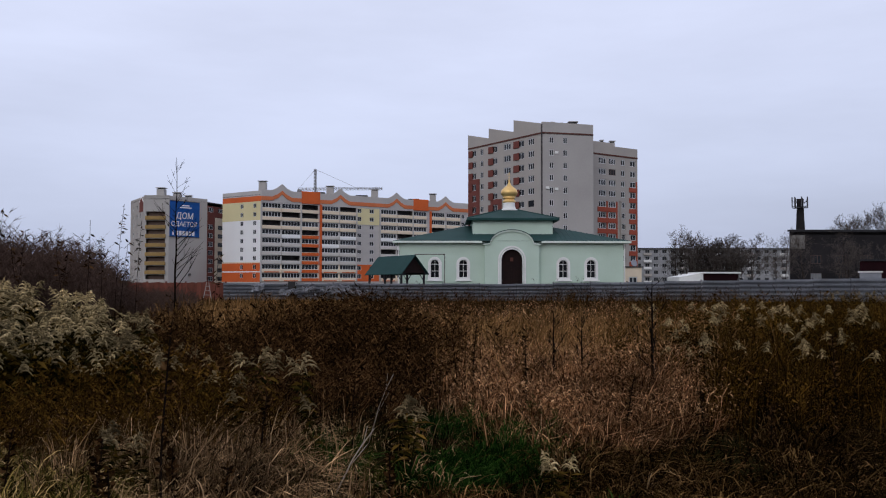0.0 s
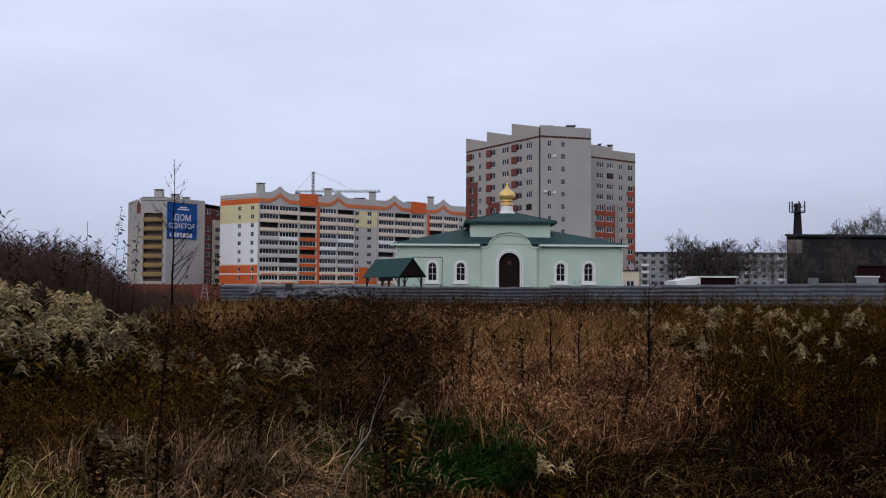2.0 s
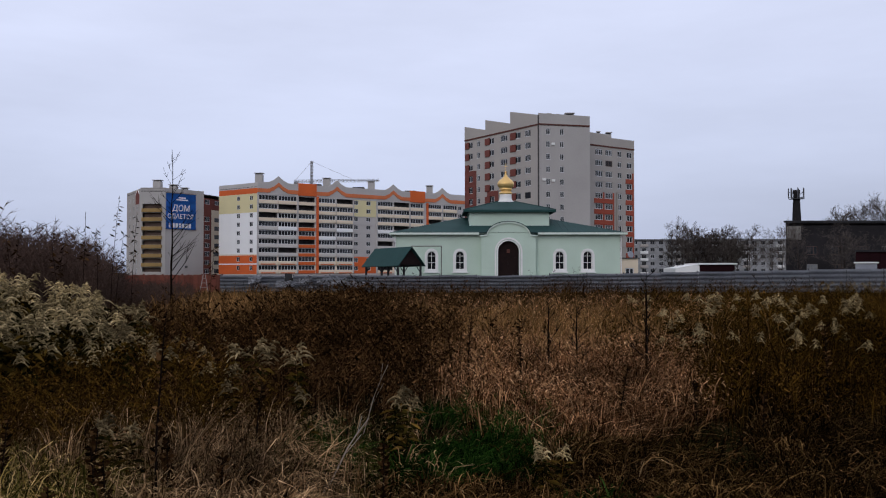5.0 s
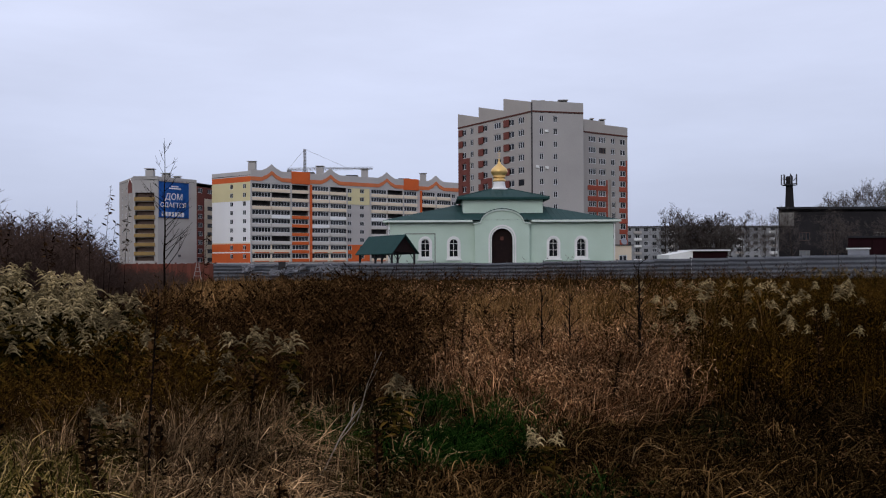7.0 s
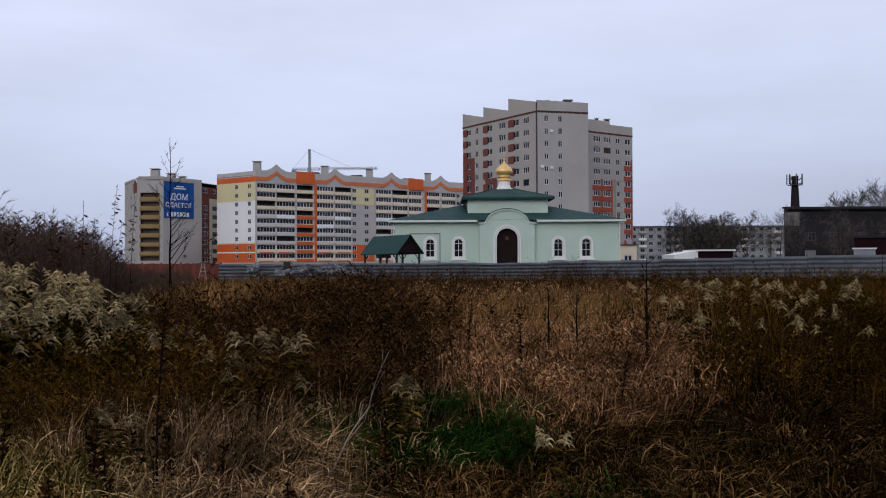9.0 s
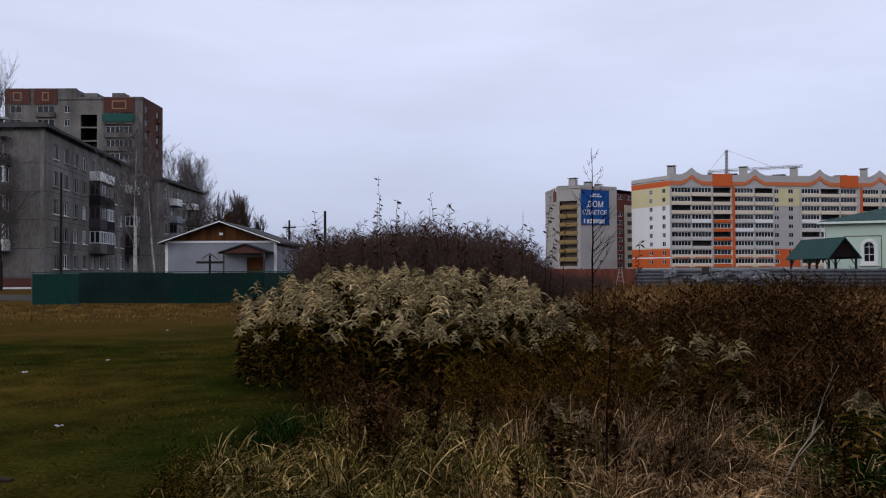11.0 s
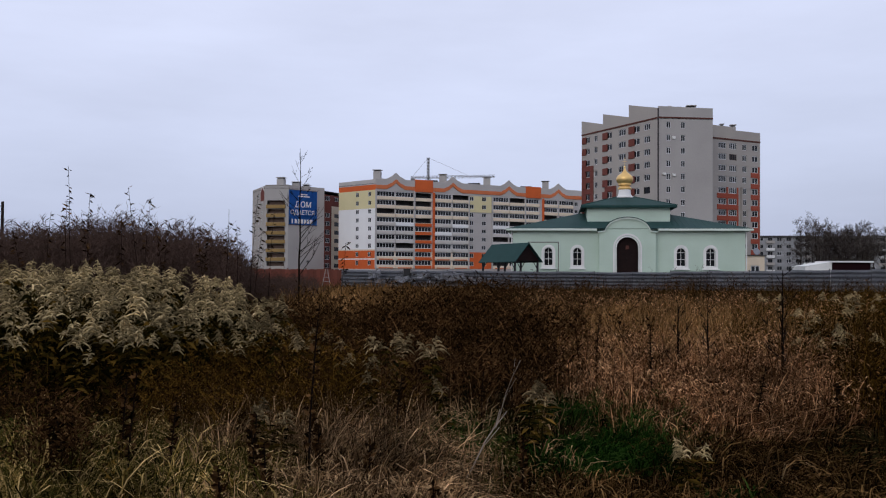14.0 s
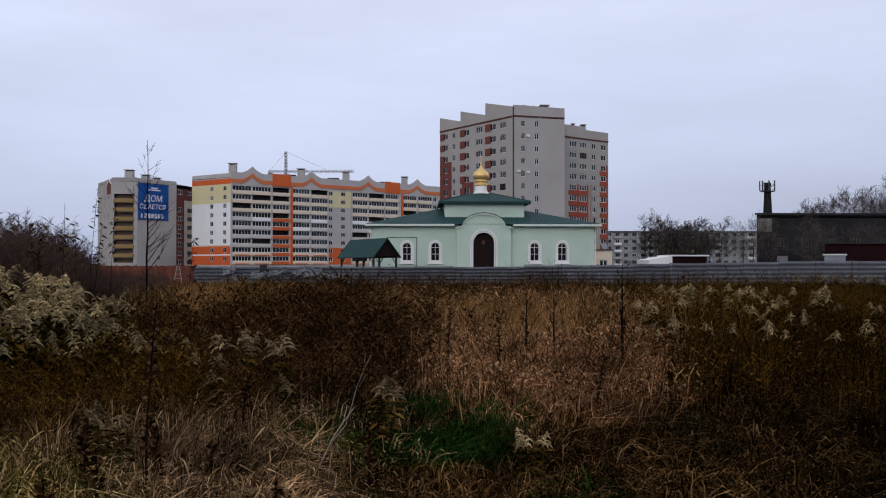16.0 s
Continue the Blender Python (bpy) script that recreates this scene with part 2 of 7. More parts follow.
M_GREYFRAME = mat("old_painted_window_frame", (0.30, 0.29, 0.28), (0.20, 0.19, 0.18), 0.7, 2, 14)
M_EMBLEM = mat("ochre_brick_pattern", (0.34, 0.20, 0.12), (0.28, 0.15, 0.09), 0.9, 1, 8)
M_CHURCHPANE = mat("dark_church_glass", (0.006, 0.007, 0.009), (0.012, 0.013, 0.016), 0.2, 0.6, 5, 0, 0.0, 0.1)
# ---- mesh helpers ----
def box(bm, x0, x1, y0, y1, z0, z1):
    v = [bm.verts.new((x, y, z)) for z in (z0, z1) for y in (y0, y1) for x in (x0, x1)]
    for f in ((0, 2, 3, 1), (4, 5, 7, 6), (0, 1, 5, 4), (2, 6, 7, 3), (0, 4, 6, 2), (1, 3, 7, 5)):
        bm.faces.new([v[i] for i in f])
    return v


def boxes(*dims):
    bm = bmesh.new()
    for d in dims:
        box(bm, *d)
    return bm


def prism(pts, y0, y1):
    """A solid whose outline in x and z is pts (anticlockwise seen from the front), from y0 to y1."""
    bm = bmesh.new()
    a = [bm.verts.new((x, y0, z)) for x, z in pts]
    b = [bm.verts.new((x, y1, z)) for x, z in pts]
    bm.faces.new(a)
    bm.faces.new(b[::-1])
    for i in range(len(pts)):
        j = (i + 1) % len(pts)
        bm.faces.new((a[j], a[i], b[i], b[j]))
    return bm


def slab(pts, z0, z1):
    """A solid whose plan is pts, from z0 to z1."""
    bm = bmesh.new()
    a = [bm.verts.new((x, y, z0)) for x, y in pts]
    b = [bm.verts.new((x, y, z1)) for x, y in pts]
    bm.faces.new(a[::-1])
    bm.faces.new(b)
    for i in range(len(pts)):
        j = (i + 1) % len(pts)
        bm.faces.new((a[i], a[j], b[j], b[i]))
    return bm


def pierced(outer, holes, thick):
    """A wall plate in x and z with holes of any outline, its front at y = 0."""
    bm = bmesh.new()
    loops, edges = [], []
    for loop in (outer, *holes):
        v = [bm.verts.new((x, 0, z)) for x, z in loop]
        loops.append(v)
        edges += [bm.edges.new((v[i], v[(i + 1) % len(v)])) for i in range(len(v))]
    bmesh.ops.triangle_fill(bm, use_beauty=True, edges=edges)
    back = {}
    for v in list(bm.verts):
        back[v] = bm.verts.new((v.co.x, thick, v.co.z))
    for f in list(bm.faces):
        bm.faces.new([back[v] for v in reversed(f.verts)])
    for v in loops:
        for i in range(len(v)):
            a, b = v[i], v[(i + 1) % len(v)]
            bm.faces.new((a, b, back[b], back[a]))
    bmesh.ops.recalc_face_normals(bm, faces=bm.faces)
    return bm


def grid_wall(x0, x1, z0, z1, holes, thick=0.35):
    """A wall plate with rectangular openings (x0, x1, z0, z1), its front at y = 0."""
    bm = bmesh.new()
    holes = [h for h in holes if h[0] > x0 - 1e-6 and h[1] < x1 + 1e-6 and h[2] > z0 - 1e-6 and h[3] < z1 + 1e-6]
    r = lambda q: round(q, 4)
    xs = sorted({r(x0), r(x1), *(r(h[i]) for h in holes for i in (0, 1))})
    zs = sorted({r(z0), r(z1), *(r(h[i]) for h in holes for i in (2, 3))})
    solid = {}
    for i in range(len(xs) - 1):
        for j in range(len(zs) - 1):
            cx, cz = (xs[i] + xs[i + 1]) / 2, (zs[j] + zs[j + 1]) / 2
            solid[i, j] = not any(h[0] < cx < h[1] and h[2] < cz < h[3] for h in holes)
    V = {}

    def vert(i, j, k):
        if (i, j, k) not in V:
            V[i, j, k] = bm.verts.new((xs[i], thick * k, zs[j]))
        return V[i, j, k]

    for (i, j), full in solid.items():
        if not full:
            continue
        bm.faces.new([vert(*c, 0) for c in ((i, j), (i + 1, j), (i + 1, j + 1), (i, j + 1))])
        bm.faces.new([vert(*c, 1) for c in ((i, j + 1), (i + 1, j + 1), (i + 1, j), (i, j))])
        for near, a, b in (((i - 1, j), (i, j), (i, j + 1)), ((i + 1, j), (i + 1, j + 1), (i + 1, j)),
                           ((i, j - 1), (i + 1, j), (i, j)), ((i, j + 1), (i, j + 1), (i + 1, j + 1))):
            if not solid.get(near, False):
                bm.faces.new((vert(*a, 0), vert(*b, 0), vert(*b, 1), vert(*a, 1)))
    bmesh.ops.recalc_face_normals(bm, faces=bm.faces)
    return bm


def arch(cx, w, z0, zs, n=14, rise=None):
    """Outline of an arched opening: centre, width, sill, spring line."""
    r = w / 2
    rise = rise or r
    return [(cx - r, z0), (cx + r, z0)] + [(cx + r * math.cos(math.pi * i / n), zs + rise * math.sin(math.pi * i / n)) for i in range(n + 1)]


def ring(outer, inner, y0, y1):
    """A band between two outlines with the same number of points."""
    bm = bmesh.new()
    n = len(outer)
    A = [[bm.verts.new((x, y, z)) for x, z in o] for y in (y0, y1) for o in (outer, inner)]
    for i in range(n):
        j = (i + 1) % n
        for a, b in ((0, 1), (1, 3), (3, 2), (2, 0)):
            bm.faces.new((A[a][i], A[a][j], A[b][j], A[b][i]))
    bmesh.ops.recalc_face_normals(bm, faces=bm.faces)
    return bm


def tube(bm, p0, p1, r0, r1, n=6):
    p0, p1 = Vector(p0), Vector(p1)
    d = (p1 - p0).normalized()
    u = d.orthogonal().normalized()
    w = d.cross(u)
    A = [bm.verts.new(p0 + (u * math.cos(2 * math.pi * i / n) + w * math.sin(2 * math.pi * i / n)) * r0) for i in range(n)]
    B = [bm.verts.new(p1 + (u * math.cos(2 * math.pi * i / n) + w * math.sin(2 * math.pi * i / n)) * r1) for i in range(n)]
    for i in range(n):
        bm.faces.new((A[i], A[(i + 1) % n], B[(i + 1) % n], B[i]))
    bm.faces.new(A[::-1])
    bm.faces.new(B)


def rods(*items):
    bm = bmesh.new()
    for p0, p1, r in items:
        tube(bm, p0, p1, r, r, 5)
    return bm


def lathe(profile, n=24):
    bm = bmesh.new()
    rows = [[bm.verts.new((r * math.cos(2 * math.pi * i / n), r * math.sin(2 * math.pi * i / n), z)) for i in range(n)] for r, z in profile]
    for a, b in zip(rows, rows[1:]):
        for i in range(n):
            bm.faces.new((a[i], a[(i + 1) % n], b[(i + 1) % n], b[i]))
    bm.faces.new(rows[0][::-1])
    bm.faces.new(rows[-1])
    for f in bm.faces:
        f.smooth = True
    return bm


def mesh_of(name, bm, material):
    me = bpy.data.meshes.new(name)
    bm.to_mesh(me)
    bm.free()
    me.materials.append(material)
    return me


def link(name, me, parent=None, m=None, label="", kind=""):
    ob = new(name, me)
    if parent:
        ob.parent = parent
    if m:
        ob.matrix_basis = m
    return tagged(ob, label, kind=kind)


def part(name, bm, material, parent, label="", m=None, kind=""):
    return link(name, mesh_of(name, bm, material), parent, m, label, kind)


def thing(name, label, category, m=None, group="", kind=""):
    ob = new(name)
    ob.empty_display_size = 0.3
    if m:
        ob.matrix_basis = m
    return tagged(ob, label, category, group, kind)


def soup(name, verts, tris, material):
    """A mesh from arrays of vertices and triangles."""
    verts, tris = np.asarray(verts, np.float32), np.asarray(tris, np.int32)
    me = bpy.data.meshes.new(name)
    me.vertices.add(len(verts))
    me.vertices.foreach_set("co", verts.ravel())
    me.loops.add(tris.size)
    me.loops.foreach_set("vertex_index", tris.ravel())
    me.polygons.add(len(tris))
    me.polygons.foreach_set("loop_start", np.arange(0, tris.size, 3, dtype=np.int32))
    me.update(calc_edges=True)
    me.validate()
    me.materials.append(material)
    return me


def facing(p, q, z=0.0):
    """The pose of a facade from plan point p to q (left to right seen from outside): x along it, y inwards."""
    return pose(p[0], p[1], z, 0, 0, math.degrees(math.atan2(q[1] - p[1], q[0] - p[0])))


def span(p, q):
    return math.hypot(q[0] - p[0], q[1] - p[1])


WINDOWS = {}


def window(parent, m, w, h, nx=2, frame_mat=None, pane_mat=None, bar=0.10, transom=0.0):
    """A window set into an opening whose lower left corner on the wall's face is at m: a frame with mullions, and its pane."""
    frame_mat, pane_mat = frame_mat or M_PVC, pane_mat or M_PANE
    key = (round(w, 2), round(h, 2), nx, frame_mat.name, pane_mat.name, bar, transom)
    if key not in WINDOWS:
        cuts = [bar * 0.5 + (w - bar) * i / nx for i in range(nx + 1)]
        levels = [0.0, h] if not transom else [0.0, h * transom, h]
        openings = [(a + bar / 2, b - bar / 2, c + (bar if c == 0 else bar / 2), d - (bar if d == h else bar / 2))
                    for a, b in zip(cuts, cuts[1:]) for c, d in zip(levels, levels[1:])]
        bm = grid_wall(0, w, 0, h, openings, 0.08)
        bmesh.ops.translate(bm, verts=bm.verts, vec=(0, 0.10, 0))
        WINDOWS[key] = (mesh_of("window", bm, frame_mat), mesh_of("pane", boxes((bar / 2, w - bar / 2, 0.135, 0.15, bar / 2, h - bar / 2)), pane_mat))
    f, p = WINDOWS[key]
    ob = link("window", f, parent, m)
    link("pane", p, ob)
    return ob


PLATES = {}


def plate(name, parent, m, w, d, h, material):
    """A plain slab (spandrel, sill, pier) with slightly broken edges; its back lower left corner at m, standing d proud."""
    key = (round(w, 2), round(d, 2), round(h, 2), material.name)
    if key not in PLATES:
        bm = boxes((0, w, -d, 0.02, 0, h))
        bmesh.ops.bevel(bm, geom=bm.edges[:], offset=min(0.03, h / 5, w / 5), segments=1, affect="EDGES")
        PLATES[key] = mesh_of(name, bm, material)
    return link(name, PLATES[key], parent, m)

# ---- ground ----
def ground_material():
    m = bpy.data.materials.new("field_soil_and_turf")
    m.use_nodes = True
    n, l = m.node_tree.nodes, m.node_tree.links
    p = n["Principled BSDF"]
    co = n.new("ShaderNodeTexCoord")
    n1, n2, n3 = (n.new("ShaderNodeTexNoise") for _ in range(3))
    for node, s in ((n1, 0.22), (n2, 1.3), (n3, 22.0)):
        node.inputs["Scale"].default_value, node.inputs["Detail"].default_value = s, 5
        l.new(co.outputs["Object"], node.inputs["Vector"])
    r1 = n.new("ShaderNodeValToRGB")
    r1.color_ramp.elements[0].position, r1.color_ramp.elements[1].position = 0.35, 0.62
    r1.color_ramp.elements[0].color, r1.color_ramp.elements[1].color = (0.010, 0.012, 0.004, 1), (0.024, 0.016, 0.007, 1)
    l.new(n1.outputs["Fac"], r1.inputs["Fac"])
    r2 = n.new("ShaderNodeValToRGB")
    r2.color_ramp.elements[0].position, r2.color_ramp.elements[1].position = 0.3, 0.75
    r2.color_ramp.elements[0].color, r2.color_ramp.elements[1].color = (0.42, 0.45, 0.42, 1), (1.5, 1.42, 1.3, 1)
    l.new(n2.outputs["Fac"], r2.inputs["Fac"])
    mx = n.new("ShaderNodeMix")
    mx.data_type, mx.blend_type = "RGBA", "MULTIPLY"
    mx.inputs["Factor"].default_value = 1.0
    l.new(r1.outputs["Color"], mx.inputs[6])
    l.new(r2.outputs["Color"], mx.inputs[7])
    # mown lawn to one side of the field
    sep = n.new("ShaderNodeSeparateXYZ")
    l.new(co.outputs["Object"], sep.inputs[0])
    ma = n.new("ShaderNodeMath")
    ma.operation = "MULTIPLY_ADD"
    ma.inputs[1].default_value = -0.76
    l.new(sep.outputs["Y"], ma.inputs[0])
    neg = n.new("ShaderNodeMath")
    neg.operation = "MULTIPLY"
    neg.inputs[1].default_value = -1.0
    l.new(sep.outputs["X"], neg.inputs[0])
    l.new(neg.outputs[0], ma.inputs[2])
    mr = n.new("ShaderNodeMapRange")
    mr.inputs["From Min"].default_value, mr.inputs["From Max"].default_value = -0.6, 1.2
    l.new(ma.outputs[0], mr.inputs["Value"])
    r3 = n.new("ShaderNodeValToRGB")
    r3.color_ramp.elements[0].position, r3.color_ramp.elements[1].position = 0.40, 0.66
    r3.color_ramp.elements[0].color, r3.color_ramp.elements[1].color = (0.016, 0.024, 0.004, 1), (0.060, 0.043, 0.010, 1)
    l.new(n1.outputs["Fac"], r3.inputs["Fac"])
    mx2 = n.new("ShaderNodeMix")
    mx2.data_type, mx2.blend_type = "RGBA", "MULTIPLY"
    mx2.inputs["Factor"].default_value = 0.9
    l.new(r3.outputs["Color"], mx2.inputs[6])
    l.new(r2.outputs["Color"], mx2.inputs[7])
    mx3 = n.new("ShaderNodeMix")
    mx3.data_type = "RGBA"
    r4 = n.new("ShaderNodeValToRGB")
    r4.color_ramp.elements[0].position, r4.color_ramp.elements[1].position = 0.3, 0.7
    r4.color_ramp.elements[0].color, r4.color_ramp.elements[1].color = (0.6, 0.62, 0.6, 1), (1.3, 1.28, 1.2, 1)
    l.new(n3.outputs["Fac"], r4.inputs["Fac"])
    mx4 = n.new("ShaderNodeMix")
    mx4.data_type, mx4.blend_type = "RGBA", "MULTIPLY"
    mx4.inputs["Factor"].default_value = 1.0
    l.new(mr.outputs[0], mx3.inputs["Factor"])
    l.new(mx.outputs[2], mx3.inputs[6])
    # the turf is worn to straw in a broad uneven band along the fence
    band = n.new("ShaderNodeVectorMath")
    band.operation = "DOT_PRODUCT"
    band.inputs[1].default_value = (-0.575, 1.0, 0.0)
    l.new(co.outputs["Object"], band.inputs[0])
    wob = n.new("ShaderNodeMath")
    wob.operation = "MULTIPLY_ADD"
    wob.inputs[1].default_value = 16.0
    l.new(n1.outputs["Fac"], wob.inputs[0])
    l.new(band.outputs["Value"], wob.inputs[2])
    worn = n.new("ShaderNodeMapRange")
    worn.inputs["From Min"].default_value, worn.inputs["From Max"].default_value = 28.0, 45.0
    l.new(wob.outputs[0], worn.inputs["Value"])
    mx5 = n.new("ShaderNodeMix")
    mx5.data_type = "RGBA"
    mx5.inputs[7].default_value = (0.082, 0.050, 0.016, 1)
    l.new(worn.outputs[0], mx5.inputs["Factor"])
    l.new(mx2.outputs[2], mx5.inputs[6])
    l.new(mx5.outputs[2], mx4.inputs[6])
    l.new(r4.outputs["Color"], mx4.inputs[7])
    l.new(mx4.outputs[2], mx3.inputs[7])
    l.new(mx3.outputs[2], p.inputs["Base Color"])
    p.inputs["Roughness"].default_value = 0.95
    p.inputs["Specular IOR Level"].default_value = 0.0
    bp = n.new("ShaderNodeBump")
    bp.inputs["Strength"].default_value, bp.inputs["Distance"].default_value = 0.6, 0.05
    l.new(n3.outputs["Fac"], bp.inputs["Height"])
    l.new(bp.outputs[0], p.inputs["Normal"])
    return m


def ground_z(x, y):
    """Gentle unevenness of the field near the camera."""
    d = math.hypot(x, y)
    f = max(0.0, min(1.0, (45 - d) / 25))
    return f * 0.10 * noise.noise((x * 0.22, y * 0.22, 1.7)) + f * 0.03 * noise.noise((x * 0.9, y * 0.9, 4.1)) - 0.02


M_GROUND = ground_material()
gx = sorted({*range(-60, 61, 1), *range(-400, 401, 40), -3000, -1500, -800, 800, 1500, 3000})
gy = sorted({*range(-20, 71, 1), *range(-400, 501, 40), -3000, -1500, -800, 800, 1500, 3000})
gv = [(x, y, ground_z(x, y)) for y in gy for x in gx]
gf = [(j * len(gx) + i, j * len(gx) + i + 1, (j + 1) * len(gx) + i + 1, (j + 1) * len(gx) + i) for j in range(len(gy) - 1) for i in range(len(gx) - 1)]
gm = bpy.data.meshes.new("ground")
gm.from_pydata(gv, [], gf)
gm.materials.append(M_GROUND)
for poly in gm.polygons:
    poly.use_smooth = True
tagged(new("ground", gm), "uneven autumn field of brown soil and faded turf", "ground", kind="structure")

# a strip of old asphalt road that passes behind the end of the green fence
road = tagged(new("road", mesh_of("road", slab([(-120, 26), (-37.5, 31.5), (-38.5, 38.5), (-120, 36)], -0.2, 0.012), M_ASPHALT)),
              "worn grey asphalt lane beside the blocks of flats", "road", kind="structure")


# ---- the church ----
def church():
    c = thing("church", "new single-storey mint green church with green metal roof and gilded dome", "church", pose(6.75, 84, 0))
    hw, eave, depth = 11.05, 5.55, 15.4
    wins = (-7.55, -4.75, 5.1, 7.85)
    arched = [arch(x, 0.86, 2.0, 3.35) for x in wins]
    portal_gap = [(-2.6, 0.3), (2.6, 0.3), (2.6, 4.9), (-2.6, 4.9)]
    part("wall", pierced([(-hw, 0), (hw, 0), (hw, eave), (-hw, eave)], arched + [portal_gap], 0.5), M_MINT, c)
    side = boxes((-hw, -hw + 0.5, 0.5, depth, 0, eave), (hw - 0.5, hw, 0.5, depth, 0, eave), (-hw + 0.5, hw - 0.5, depth - 0.5, depth, 0, eave))
    part("side_wall", side, M_MINT, c)
    for px0, px1 in ((-hw - 0.08, -2.75), (2.75, hw + 0.08)):
        part("plinth", boxes((px0, px1, -0.10, -0.002, 0, 0.7)), M_OLDPANEL, c, "grey plinth")
    # windows: white raised surround, arched frame with a cross bar, dark panes
    for x in wins:
        w = part("window", ring(arch(x, 1.36, 1.78, 3.35, rise=0.70), arch(x, 0.86, 2.0, 3.35), -0.09, 0.10), M_WHITE, c, "white arched window surround")
        part("sill", boxes((x - 0.80, x + 0.80, -0.20, 0.06, 1.66, 1.78)), M_WHITE, w)
        fr = ring(arch(x, 0.86, 2.0, 3.35), arch(x, 0.76, 2.05, 3.35), 0.16, 0.24)
        box(fr, x - 0.022, x + 0.022, 0.17, 0.23, 2.05, 3.74)
        for z in (2.66, 3.32):
            box(fr, x - 0.40, x + 0.40, 0.175, 0.225, z - 0.022, z + 0.022)
        part("frame", fr, M_WHITE, w)
        part("pane", prism(arch(x, 0.80, 2.03, 3.35), 0.20, 0.215), M_CHURCHPANE, w, "dark arched window pane")
    # the thin raised outline on the wall round one window
    part("trim", boxes((-9.55, -6.55, -0.03, 0.01, 4.25, 4.33), (-6.62, -6.55, -0.03, 0.01, 1.2, 4.25)), M_OLDPANEL, c)
    # portal with a round gable
    ph, pw = 4.98, 2.68
    top = [(pw * 1.0, ph - 0.05), (pw * 1.0, ph + 0.22), (pw * 0.80, ph + 0.30)]
    curve = [(2.1 * math.cos(math.pi * i / 18), ph + 0.25 + 1.30 * math.sin(math.pi * i / 18)) for i in range(1, 18)]
    outline = [(-pw, 0), (pw, 0)] + top + curve + [(-x, z) for x, z in reversed(top)]
    p = part("portal", pierced(outline, [arch(0, 2.06, 0.25, 3.75)], 0.62), M_MINT, c, m=pose(0, -0.58, 0))
    # white cornice along the round gable
    path = [(-pw - 0.12, ph + 0.22), (-pw * 0.80, ph + 0.30)] + [(-2.1 * math.cos(math.pi * i / 18), ph + 0.25 + 1.30 * math.sin(math.pi * i / 18)) for i in range(1, 18)] + [(pw * 0.80, ph + 0.30), (pw + 0.12, ph + 0.22)]
    up = [(x * 1.02, z + 0.14) for x, z in path]
    part("cornice", prism(path + up[::-1], -0.16, 0.0), M_MINTPALE, p, "pale rounded cornice")
    part("gable_flashing", prism(up + [(x, z + 0.07) for x, z in up][::-1], -0.22, 0.62), M_ROOF, p, "dark green gable flashing")
    a = part("archivolt", ring(arch(0, 2.72, 0.25, 3.75, rise=1.38), arch(0, 2.40, 0.25, 3.75, rise=1.21), -0.10, 0.0), M_WHITE, p, "white outer arch moulding")
    part("inner_archivolt", ring(arch(0, 2.28, 0.25, 3.75, rise=1.15), arch(0, 2.06, 0.25, 3.75), -0.06, 0.10), M_WHITE, p, "white inner arch moulding")
    part("keystone_icon", boxes((-0.15, 0.15, 0.30, 0.34, 3.62, 3.98)), M_OLDRED, p, "small framed icon over the door")
    d = part("door", prism(arch(0, 2.06, 0.25, 3.75), 0.42, 0.52), M_DOOR, c, "dark brown arched double door", pose(0, -0.58, 0))
    part("leaf_board", boxes((-0.03, 0.03, 0.38, 0.42, 0.3, 3.2), (-0.95, 0.95, 0.39, 0.42, 3.15, 3.25)), M_DOOR, d)
    part("step", boxes((-2.2, 2.2, -1.8, 0, 0, 0.12), (-2.0, 2.0, -1.4, 0, 0.12, 0.25)), M_OLDPANEL, c, "grey stone steps")
    # lower hipped roof
    ew, e0, e1 = hw + 0.65, -0.62, depth + 0.6
    bm = bmesh.new()
    rv = [bm.verts.new(v) for v in ((-ew, e0, eave + 0.06), (ew, e0, eave + 0.06), (ew, e1, eave + 0.06), (-ew, e1, eave + 0.06),
                                    (-4.3, depth / 2, eave + 2.05), (4.3, depth / 2, eave + 2.05))]
    for f in ((0, 1, 5, 4), (1, 2, 5), (2, 3, 4, 5), (3, 0, 4), (3, 2, 1, 0)):
        bm.faces.new([rv[i] for i in f])
    r = part("roof", bm, M_ROOF, c)
    for fx0, fx1, fy0, fy1 in ((-ew, -2.9, e0, e0 + 0.10), (2.9, ew, e0, e0 + 0.10), (-ew, -ew + 0.1, e0 + 0.1, e1), (ew - 0.1, ew, e0 + 0.1, e1)):
        part("fascia", boxes((fx0, fx1, fy0, fy1, eave - 0.14, eave + 0.055)), M_MINTPALE, r, "pale eaves board")
    for i in range(-22, 23):
        x = i * 0.5
        t = 1.0 if abs(x) < 4.3 else max(0.0, (ew - abs(x)) / (ew - 4.3))
        seam = bmesh.new()
        tube(seam, (x, e0, eave + 0.075), (x, e0 + (depth / 2 - e0) * t, eave + 0.075 + 1.99 * t), 0.018, 0.018, 4)
        part("seam", seam, M_ROOF, r)
    for sx in (-1, 1):
        part("downpipe", rods(((sx * (hw + 0.08), -0.08, 0.2), (sx * (hw + 0.08), -0.08, eave - 0.15), 0.06)), M_WHITE, c, "white downpipe")
    # lantern tier with its own hipped roof
    lc, lx, ly0, ly1, lz = 0.38, 4.08, 3.0, 12.4, 8.05
    part("lantern_wall", boxes((lc - lx, lc + lx, ly0, ly1, eave + 0.5, lz)), M_MINT, c)
    bm = bmesh.new()
    o, mid = 0.62, (ly0 + ly1) / 2
